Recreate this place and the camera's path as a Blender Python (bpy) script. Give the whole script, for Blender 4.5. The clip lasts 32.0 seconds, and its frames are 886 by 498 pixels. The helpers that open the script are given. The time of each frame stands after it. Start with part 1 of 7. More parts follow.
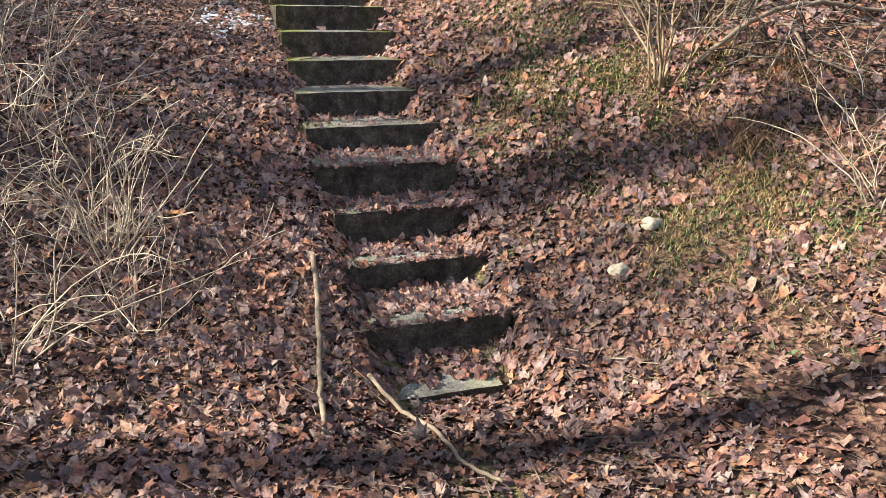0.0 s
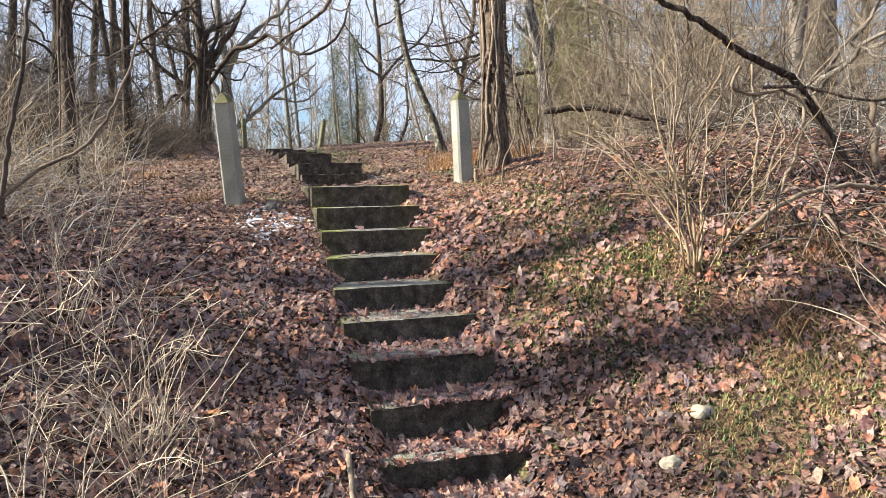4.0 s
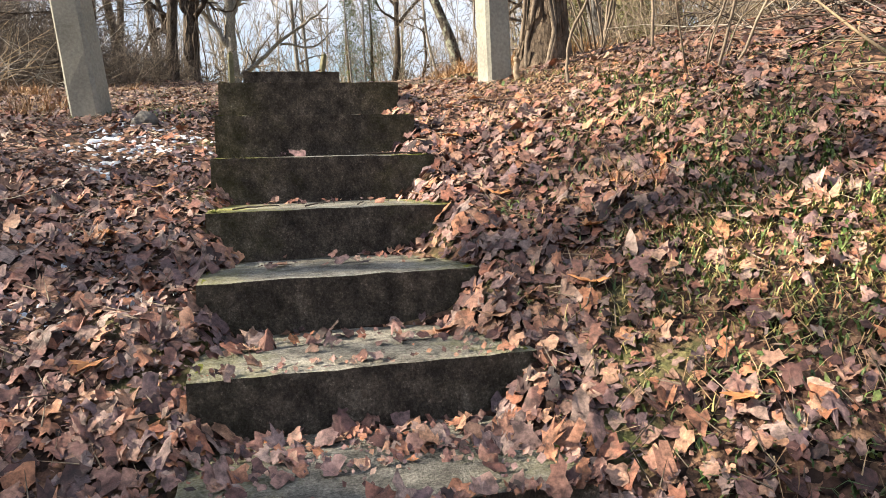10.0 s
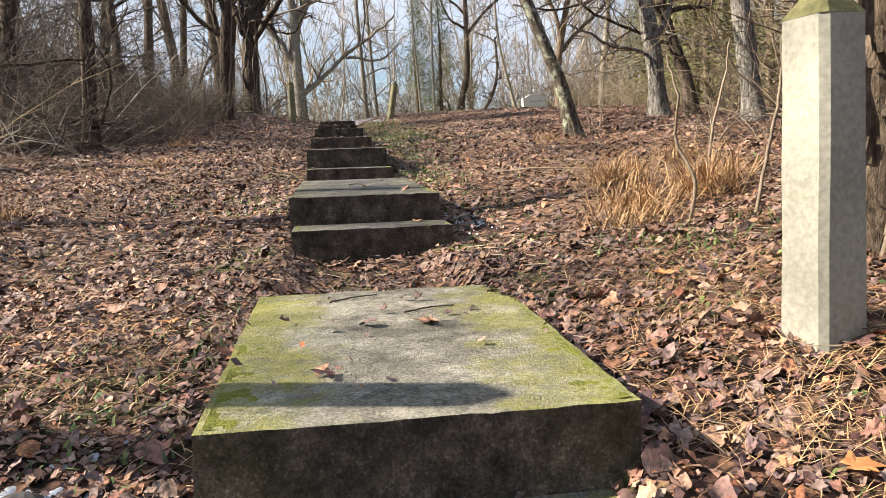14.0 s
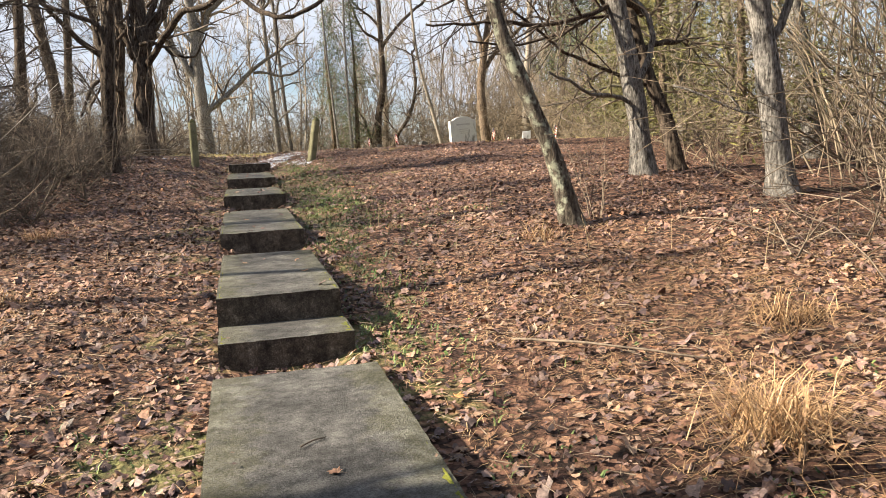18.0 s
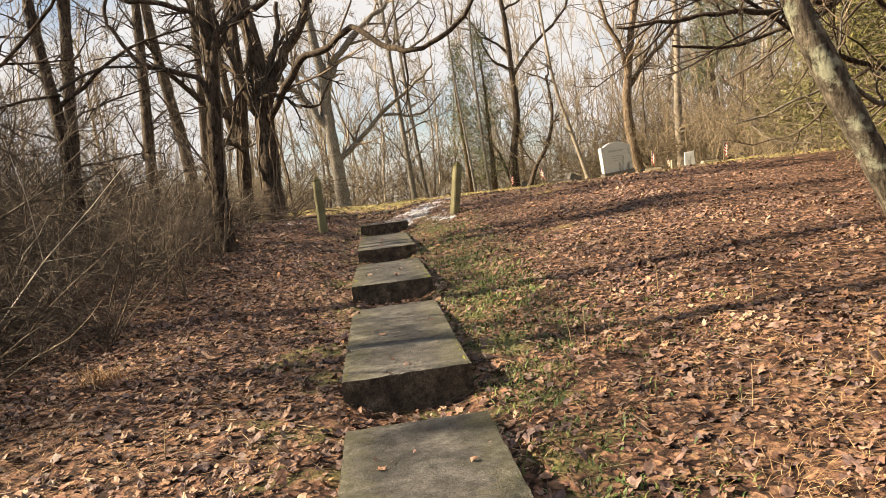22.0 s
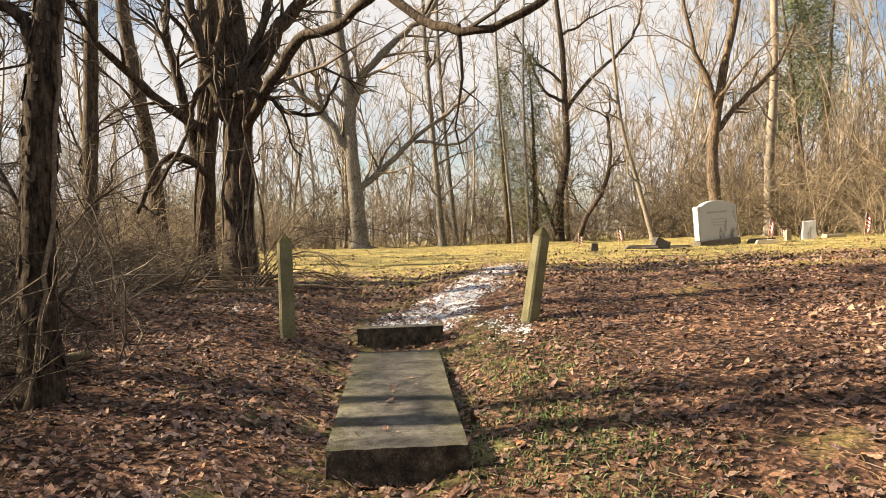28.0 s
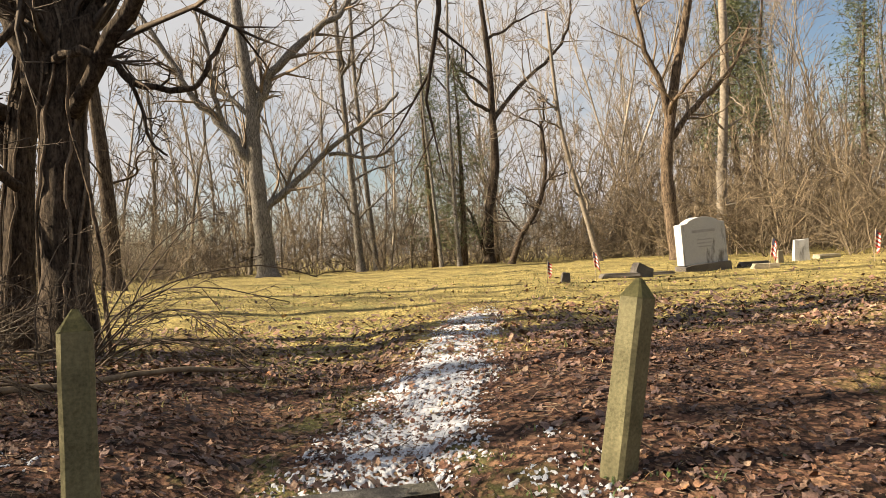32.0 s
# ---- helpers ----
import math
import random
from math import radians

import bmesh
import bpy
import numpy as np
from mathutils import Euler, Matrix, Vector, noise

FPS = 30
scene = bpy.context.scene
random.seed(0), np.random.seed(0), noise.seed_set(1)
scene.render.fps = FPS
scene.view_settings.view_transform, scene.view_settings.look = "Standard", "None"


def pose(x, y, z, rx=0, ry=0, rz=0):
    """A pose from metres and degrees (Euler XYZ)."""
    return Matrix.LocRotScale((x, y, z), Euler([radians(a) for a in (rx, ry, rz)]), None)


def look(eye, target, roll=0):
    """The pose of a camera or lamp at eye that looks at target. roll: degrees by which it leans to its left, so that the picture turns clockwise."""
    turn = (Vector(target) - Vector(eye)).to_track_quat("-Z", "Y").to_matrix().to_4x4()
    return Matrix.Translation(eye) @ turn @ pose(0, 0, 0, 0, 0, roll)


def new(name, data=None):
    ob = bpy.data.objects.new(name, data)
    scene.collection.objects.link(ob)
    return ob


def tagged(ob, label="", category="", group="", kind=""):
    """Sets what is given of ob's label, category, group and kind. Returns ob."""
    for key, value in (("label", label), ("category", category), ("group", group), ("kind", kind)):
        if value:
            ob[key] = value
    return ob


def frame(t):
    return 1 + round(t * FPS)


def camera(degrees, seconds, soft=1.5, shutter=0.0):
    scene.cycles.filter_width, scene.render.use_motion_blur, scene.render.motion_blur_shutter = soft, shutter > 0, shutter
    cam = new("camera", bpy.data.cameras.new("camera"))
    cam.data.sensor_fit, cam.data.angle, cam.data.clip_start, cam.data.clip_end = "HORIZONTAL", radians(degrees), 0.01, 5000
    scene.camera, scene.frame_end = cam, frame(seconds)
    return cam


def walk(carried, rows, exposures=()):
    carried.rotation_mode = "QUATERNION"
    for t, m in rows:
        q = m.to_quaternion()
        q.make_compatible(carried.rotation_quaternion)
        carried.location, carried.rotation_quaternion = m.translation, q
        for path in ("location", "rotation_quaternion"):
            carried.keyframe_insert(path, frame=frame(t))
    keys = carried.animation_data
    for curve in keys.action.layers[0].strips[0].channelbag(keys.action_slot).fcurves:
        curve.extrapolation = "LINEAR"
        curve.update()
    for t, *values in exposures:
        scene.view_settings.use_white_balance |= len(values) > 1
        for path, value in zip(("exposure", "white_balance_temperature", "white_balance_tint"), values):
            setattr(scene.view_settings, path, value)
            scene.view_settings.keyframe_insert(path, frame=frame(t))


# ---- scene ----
PATH = [
    (0, (-1.086, -5.069, 0.824), (-0.517, -3.257, 0.197), 0.8),
    (0.5, (-1.08, -5.06, 0.817), (-0.544, -3.198, 0.32), 0.3),
    (1, (-1.083, -5.076, 0.799), (-0.576, -3.189, 0.374), -0.2),
    (1.5, (-1.089, -5.085, 0.786), (-0.599, -3.185, 0.401), -0.7),
    (2, (-1.073, -5.096, 0.794), (-0.597, -3.185, 0.443), -1.1),
    (2.5, (-1.075, -5.088, 0.791), (-0.594, -3.171, 0.484), -1.2),
    (3, (-1.061, -5.066, 0.792), (-0.572, -3.143, 0.541), -1.2),
    (3.5, (-1.066, -5.051, 0.806), (-0.569, -3.122, 0.618), -1.3),
    (5.5, (-1.042, -5.002, 0.846), (-0.539, -3.067, 0.778), -1.6),
    (6, (-1.065, -5.0, 0.849), (-0.527, -3.077, 0.751), -1.3),
    (6.5, (-1.055, -4.936, 0.819), (-0.471, -3.029, 0.673), -1.2),
    (7, (-1.013, -4.747, 0.77), (-0.34, -2.873, 0.575), -0.4),
    (7.5, (-0.882, -4.469, 0.737), (-0.173, -2.603, 0.605), -0.2),
    (8, (-0.741, -4.025, 0.664), (0.024, -2.178, 0.61), -0.9),
    (8.5, (-0.582, -3.508, 0.566), (0.198, -1.667, 0.508), -0.2),
    (9, (-0.465, -2.953, 0.541), (0.188, -1.066, 0.426), -0.4),
    (9.5, (-0.347, -2.431, 0.508), (0.201, -0.518, 0.301), -1.0),
    (10, (-0.233, -1.935, 0.545), (0.209, 0.0, 0.302), -1.4),
    (10.5, (-0.184, -1.497, 0.613), (0.231, 0.44, 0.343), -0.6),
    (11, (-0.114, -1.095, 0.736), (0.277, 0.842, 0.429), -1.6),
    (11.5, (-0.137, -0.74, 0.883), (0.191, 1.205, 0.555), -2.9),
    (12, (-0.142, -0.454, 1.016), (0.237, 1.48, 0.675), -2.3),
    (12.5, (-0.123, -0.16, 1.162), (0.153, 1.797, 0.856), -3.6),
    (13, (-0.171, 0.159, 1.266), (0.037, 2.134, 1.025), -3.8),
    (13.5, (-0.156, 0.421, 1.377), (0.159, 2.379, 1.114), -1.7),
    (14, (-0.155, 0.681, 1.48), (0.124, 2.647, 1.245), -1.8),
    (14.5, (-0.175, 0.941, 1.617), (0.066, 2.91, 1.361), -3.9),
    (16.5, (-0.170, 2.220, 2.045), (0.170, 4.158, 1.685), -2.8),
    (17, (-0.130, 2.515, 2.245), (0.212, 4.454, 1.898), -5.9),
    (17.5, (-0.188, 2.832, 2.319), (0.236, 4.763, 2.019), -5.1),
    (18, (-0.194, 3.121, 2.355), (0.311, 5.042, 2.123), -2.6),
    (18.5, (-0.147, 3.442, 2.385), (0.376, 5.368, 2.261), -2.0),
    (19, (-0.148, 3.842, 2.371), (0.344, 5.778, 2.267), -2.8),
    (19.5, (-0.076, 4.235, 2.375), (0.335, 6.189, 2.279), -4.3),
    (20, (-0.095, 4.608, 2.45), (0.256, 6.575, 2.37), -5.0),
    (20.5, (-0.078, 4.901, 2.573), (0.277, 6.867, 2.486), -5.0),
    (21, (-0.026, 5.182, 2.686), (0.291, 7.154, 2.58), -5.4),
    (21.5, (-0.058, 5.47, 2.748), (0.136, 7.456, 2.622), -7.1),
    (22, (-0.084, 5.93, 2.739), (0.078, 7.919, 2.611), -7.1),
    (22.5, (-0.054, 6.47, 2.75), (0.161, 8.455, 2.635), -5.3),
    (23, (-0.054, 7.024, 2.741), (0.256, 8.997, 2.637), -3.4),
    (23.5, (-0.018, 7.496, 2.795), (0.365, 9.455, 2.672), -0.9),
    (24, (0.016, 7.77, 2.811), (0.35, 9.738, 2.693), -1.6),
    (24.5, (-0.055, 8.366, 3.001), (0.252, 10.338, 2.864), -0.8),
    (25, (-0.051, 8.827, 3.039), (0.202, 10.805, 2.892), -0.2),
    (25.5, (-0.1, 9.3, 3.04), (0.106, 11.284, 2.904), -0.4),
    (27.5, (-0.043, 11.336, 3.302), (0.099, 13.33, 3.232), 0.2),
    (28, (0.038, 11.871, 3.344), (0.155, 13.867, 3.304), -2.1),
    (28.5, (0.013, 12.392, 3.361), (0.11, 14.389, 3.316), -3.7),
    (29, (0.016, 12.92, 3.377), (0.131, 14.916, 3.325), -4.4),
    (29.5, (-0.037, 13.434, 3.427), (0.123, 15.427, 3.371), -4.6),
    (30, (-0.069, 13.86, 3.557), (0.179, 15.844, 3.516), -4.1),
    (30.5, (-0.041, 14.297, 3.561), (0.292, 16.269, 3.538), -3.2),
    (31, (-0.049, 14.758, 3.557), (0.292, 16.729, 3.55), -3.1),
    (31.5, (-0.104, 15.271, 3.57), (0.231, 17.243, 3.569), -2.9),
    (32, (-0.093, 15.758, 3.564), (0.26, 17.727, 3.562), -3.1),
]
cam = camera(60.7, 32.0, soft=0.75)
walk(cam, [(t, look(eye, target, roll)) for t, eye, target, roll in PATH],
     [(0.0, 1.16, 5400, 8), (2.0, 1.35, 5300, 8), (4.0, 1.33, 5400, 8), (8.0, 1.2, 5800, 8), (10.0, 1.44, 5850, 8), (11.5, 1.46, 5650, 8), (14.0, 1.22, 5750, 8), (17.0, 1.36, 5700, 8), (19.0, 1.14, 6500, 10), (22.0, 1.24, 7050, 10), (25.0, 1.28, 7000, 10), (28.5, 1.2, 7050, 10), (32.0, 0.86, 6850, 10)])

# ---- world, sun and exposure ----
SUN_AZ, SUN_EL = 83.0, 32.0          # degrees: azimuth to the left of straight ahead, height
world = bpy.data.worlds.new("winter_sky")
scene.world = world
world.use_nodes = True
wn, wl = world.node_tree.nodes, world.node_tree.links
sky = wn.new("ShaderNodeTexSky")
sky.sky_type = "NISHITA"
sky.sun_disc = False
sky.sun_elevation = radians(SUN_EL)
sky.sun_rotation = radians(-SUN_AZ)
wcoord = wn.new("ShaderNodeTexCoord")
wmap = wn.new("ShaderNodeMapping")
wmap.inputs["Scale"].default_value = (1.0, 1.0, 2.6)
wnoise = wn.new("ShaderNodeTexNoise")
wnoise.inputs["Scale"].default_value = 2.3
wnoise.inputs["Detail"].default_value = 7.0
wnoise.inputs["Roughness"].default_value = 0.55
wramp = wn.new("ShaderNodeValToRGB")
wramp.color_ramp.elements[0].position, wramp.color_ramp.elements[1].position = 0.37, 0.53
wmix = wn.new("ShaderNodeMixRGB")
wmix.inputs[2].default_value = (5.45, 5.55, 5.85, 1.0)
wl.new(wcoord.outputs["Generated"], wmap.inputs["Vector"])
wl.new(wmap.outputs["Vector"], wnoise.inputs["Vector"])
wl.new(wnoise.outputs["Fac"], wramp.inputs["Fac"])
wl.new(wramp.outputs["Color"], wmix.inputs[0])
wl.new(sky.outputs["Color"], wmix.inputs[1])
wl.new(wmix.outputs["Color"], wn["Background"].inputs["Color"])
wn["Background"].inputs["Strength"].default_value = 0.067

sun = new("sun", bpy.data.lights.new("sun", "SUN"))
sun.data.energy, sun.data.angle, sun.data.color = 8.6, radians(1.0), (1.0, 0.83, 0.60)
_az, _el = radians(SUN_AZ), radians(SUN_EL)
sun_way = Vector((-math.sin(_az) * math.cos(_el), math.cos(_az) * math.cos(_el), math.sin(_el)))
sun.matrix_world = look(sun_way * 80, (0, 0, 0))

# ---- materials ----


def nodes_of(name):
    m = bpy.data.materials.new(name)
    m.use_nodes = True
    return m, m.node_tree.nodes, m.node_tree.links, m.node_tree.nodes["Principled BSDF"]


def noise_of(n, l, scale, detail=4.0, rough=0.55, stretch=(1, 1, 1), space="Object"):
    co = n.new("ShaderNodeTexCoord")
    mp = n.new("ShaderNodeMapping")
    mp.inputs["Scale"].default_value = stretch
    no = n.new("ShaderNodeTexNoise")
    no.inputs["Scale"].default_value, no.inputs["Detail"].default_value, no.inputs["Roughness"].default_value = scale, detail, rough
    l.new(co.outputs[space], mp.inputs["Vector"])
    l.new(mp.outputs["Vector"], no.inputs["Vector"])
    return no.outputs["Fac"]


def ramp_of(n, l, fac, stops):
    r = n.new("ShaderNodeValToRGB")
    els = r.color_ramp.elements
    while len(els) < len(stops):
        els.new(0.5)
    for e, (p, c) in zip(els, stops):
        e.position = p
        e.color = (*c, 1) if isinstance(c, tuple) else (c, c, c, 1)
    l.new(fac, r.inputs["Fac"])
    return r.outputs["Color"]


def mix_of(n, l, fac, a, b, kind="MIX"):
    m = n.new("ShaderNodeMixRGB")
    m.blend_type = kind
    for k, v in zip((0, 1, 2), (fac, a, b)):
        if isinstance(v, (int, float)):
            m.inputs[k].default_value = v if k == 0 else (v, v, v, 1)
        elif isinstance(v, tuple):
            m.inputs[k].default_value = (*v, 1)
        else:
            l.new(v, m.inputs[k])
    return m.outputs["Color"]


def bump_of(n, l, bsdf, height, strength, distance):
    b = n.new("ShaderNodeBump")
    b.inputs["Strength"].default_value, b.inputs["Distance"].default_value = strength, distance
    l.new(height, b.inputs["Height"])
    l.new(b.outputs["Normal"], bsdf.inputs["Normal"])


def two_scale(name, dark, light, fine=30.0, coarse=2.0, rough=0.85, bump=0.4, dist=0.01, stretch=(1, 1, 1), island=0.0):
    """A plain natural surface: grain and stains, and a shade for each separate piece."""
    m, n, l, b = nodes_of(name)
    f = noise_of(n, l, fine, 5, 0.6, stretch)
    c = noise_of(n, l, coarse, 3, 0.5)
    both = mix_of(n, l, 0.5, f, c)
    col = ramp_of(n, l, both, [(0.35, dark), (0.65, light)])
    if island:
        geo = n.new("ShaderNodeNewGeometry")
        shade = ramp_of(n, l, geo.outputs["Random Per Island"], [(0.0, 1.0 - island), (1.0, 1.0 + island)])
        col = mix_of(n, l, 1.0, col, shade, "MULTIPLY")
    l.new(col, b.inputs["Base Color"])
    b.inputs["Roughness"].default_value = rough
    b.inputs["Specular IOR Level"].default_value = 0.25
    bump_of(n, l, b, f, bump, dist)
    return m


def bark(name, dark, light, ridge=9.0, lichen=None):
    """Ridged bark: stretched along the trunk, with furrows."""
    m, n, l, b = nodes_of(name)
    f = noise_of(n, l, ridge * 2.6, 8, 0.72, (1, 1, 0.24))
    g = noise_of(n, l, 46.0, 4, 0.6, (1, 1, 0.5))
    c = noise_of(n, l, 1.3, 3, 0.5)
    both = mix_of(n, l, 0.3, f, g)
    col = ramp_of(n, l, both, [(0.40, dark), (0.50, tuple(0.45 * (p + q) for p, q in zip(dark, light))), (0.60, light)])
    col = mix_of(n, l, 1.0, col, ramp_of(n, l, c, [(0.3, 0.75), (0.7, 1.1)]), "MULTIPLY")
    if lichen:
        col = mix_of(n, l, ramp_of(n, l, noise_of(n, l, 7.0, 6, 0.7), [(0.52, 0.0), (0.62, 0.75)]), col, lichen)
    l.new(col, b.inputs["Base Color"])
    b.inputs["Roughness"].default_value = 0.92
    b.inputs["Specular IOR Level"].default_value = 0.15
    bump_of(n, l, b, both, 1.0, 0.05)
    return m


def leaf_material(name, stops, blotch=0.0):
    m, n, l, b = nodes_of(name)
    geo = n.new("ShaderNodeNewGeometry")
    col = ramp_of(n, l, geo.outputs["Random Per Island"], stops)
    g = noise_of(n, l, 70.0, 5, 0.7)
    col = mix_of(n, l, 1.0, col, ramp_of(n, l, g, [(0.32, 0.45), (0.68, 1.4)]), "MULTIPLY")
    if blotch:
        k = noise_of(n, l, 21.0, 4, 0.65)
        col = mix_of(n, l, 1.0, col, ramp_of(n, l, k, [(0.36, 1.0 - blotch), (0.5, 1.0), (0.66, 1.0 + 0.5 * blotch)]), "MULTIPLY")
    w = noise_of(n, l, 0.7, 2, 0.5)
    col = mix_of(n, l, 1.0, col, ramp_of(n, l, w, [(0.35, 0.62), (0.65, 1.3)]), "MULTIPLY")
    l.new(col, b.inputs["Base Color"])
    b.inputs["Roughness"].default_value = 0.55
    b.inputs["Specular IOR Level"].default_value = 0.35
    bump_of(n, l, b, g, 0.6, 0.006)
    return m


def ground_material():
    """Soil under matted leaves, with grass showing in patches and a mown field beyond."""
    m, n, l, b = nodes_of("leafy_soil")
    co = n.new("ShaderNodeTexCoord")
    vo = n.new("ShaderNodeTexVoronoi")
    vo.inputs["Scale"].default_value = 27.0
    wob = n.new("ShaderNodeTexNoise")
    wob.inputs["Scale"].default_value, wob.inputs["Detail"].default_value = 9.0, 3.0
    add = n.new("ShaderNodeMixRGB")
    add.inputs[0].default_value = 0.12
    l.new(co.outputs["Object"], wob.inputs["Vector"])
    l.new(co.outputs["Object"], add.inputs[1])
    l.new(wob.outputs["Color"], add.inputs[2])
    l.new(add.outputs["Color"], vo.inputs["Vector"])
    sep = n.new("ShaderNodeSeparateColor")
    l.new(vo.outputs["Color"], sep.inputs["Color"])
    litter = ramp_of(n, l, sep.outputs["Red"], [(0.0, (0.022, 0.013, 0.010)), (0.3, (0.080, 0.043, 0.031)), (0.65, (0.19, 0.100, 0.068)), (1.0, (0.34, 0.20, 0.125))])
    gaps = ramp_of(n, l, vo.outputs["Distance"], [(0.0, 1.1), (0.5, 0.8), (0.75, 0.25)])
    litter = mix_of(n, l, 1.0, mix_of(n, l, 1.0, litter, gaps, "MULTIPLY"), 0.80, "MULTIPLY")
    fine = noise_of(n, l, 55.0, 6, 0.7)
    litter = mix_of(n, l, 1.0, litter, ramp_of(n, l, fine, [(0.3, 0.6), (0.7, 1.4)]), "MULTIPLY")
    blades = noise_of(n, l, 34.0, 6, 0.7, (1.0, 0.45, 1.0))
    grass = ramp_of(n, l, blades, [(0.32, (0.040, 0.034, 0.017)), (0.48, (0.205, 0.170, 0.060)), (0.64, (0.46, 0.37, 0.145))])
    grass = mix_of(n, l, 1.0, grass, ramp_of(n, l, noise_of(n, l, 2.4, 5, 0.65), [(0.36, 0.5), (0.62, 1.25)]), "MULTIPLY")
    patch = noise_of(n, l, 0.55, 5, 0.6)
    sxyz = n.new("ShaderNodeSeparateXYZ")
    l.new(co.outputs["Object"], sxyz.inputs["Vector"])
    far = n.new("ShaderNodeMapRange")
    far.inputs["From Min"].default_value, far.inputs["From Max"].default_value = 18.8, 27.0
    far.inputs["To Min"].default_value, far.inputs["To Max"].default_value = -0.27, 0.34
    l.new(sxyz.outputs["Y"], far.inputs["Value"])
    side = n.new("ShaderNodeMapRange")
    side.inputs["From Min"].default_value, side.inputs["From Max"].default_value = 0.9, 2.8
    side.inputs["To Min"].default_value, side.inputs["To Max"].default_value = 0.0, 0.05
    l.new(sxyz.outputs["X"], side.inputs["Value"])
    sums = n.new("ShaderNodeMath")
    l.new(patch, sums.inputs[0])
    l.new(side.outputs["Result"], sums.inputs[1])
    summ = n.new("ShaderNodeMath")
    l.new(sums.outputs["Value"], summ.inputs[0])
    l.new(far.outputs["Result"], summ.inputs[1])
    where = ramp_of(n, l, summ.outputs["Value"], [(0.46, 0.0), (0.60, 1.0)])
    col = mix_of(n, l, where, litter, grass)
    # low weeds grow in a strip along the slabs
    strip = n.new("ShaderNodeMapRange")
    strip.interpolation_type = "SMOOTHSTEP"
    strip.inputs["From Min"].default_value, strip.inputs["From Max"].default_value = 1.7, 0.5
    strip.inputs["To Min"].default_value, strip.inputs["To Max"].default_value = -0.22, 0.03
    away = n.new("ShaderNodeMath")
    away.operation = "ABSOLUTE"
    l.new(sxyz.outputs["X"], away.inputs[0])
    l.new(away.outputs[0], strip.inputs["Value"])
    wsum = n.new("ShaderNodeMath")
    l.new(noise_of(n, l, 1.9, 5, 0.65), wsum.inputs[0])
    l.new(strip.outputs["Result"], wsum.inputs[1])
    weedy = ramp_of(n, l, wsum.outputs["Value"], [(0.54, 0.0), (0.66, 0.7)])
    col = mix_of(n, l, weedy, col, ramp_of(n, l, blades, [(0.32, (0.035, 0.045, 0.015)), (0.62, (0.20, 0.20, 0.075))]))
    l.new(col, b.inputs["Base Color"])
    b.inputs["Roughness"].default_value = 0.9
    b.inputs["Specular IOR Level"].default_value = 0.2
    bump_of(n, l, b, mix_of(n, l, 0.5, fine, vo.outputs["Distance"]), 0.8, 0.03)
    return m


def stained_granite():
    """Pale grey granite with dark runs of lichen coming down from the top."""
    m, n, l, b = nodes_of("pale_granite")
    grain = noise_of(n, l, 90.0, 5, 0.7)
    col = ramp_of(n, l, grain, [(0.32, (0.30, 0.31, 0.33)), (0.66, (0.50, 0.51, 0.52))])
    run = noise_of(n, l, 4.2, 6, 0.62, (1.0, 1.0, 0.30))
    col = mix_of(n, l, ramp_of(n, l, run, [(0.57, 0.0), (0.66, 0.85)]), col, (0.085, 0.078, 0.070))
    l.new(col, b.inputs["Base Color"])
    b.inputs["Roughness"].default_value = 0.65
    bump_of(n, l, b, grain, 0.25, 0.003)
    return m


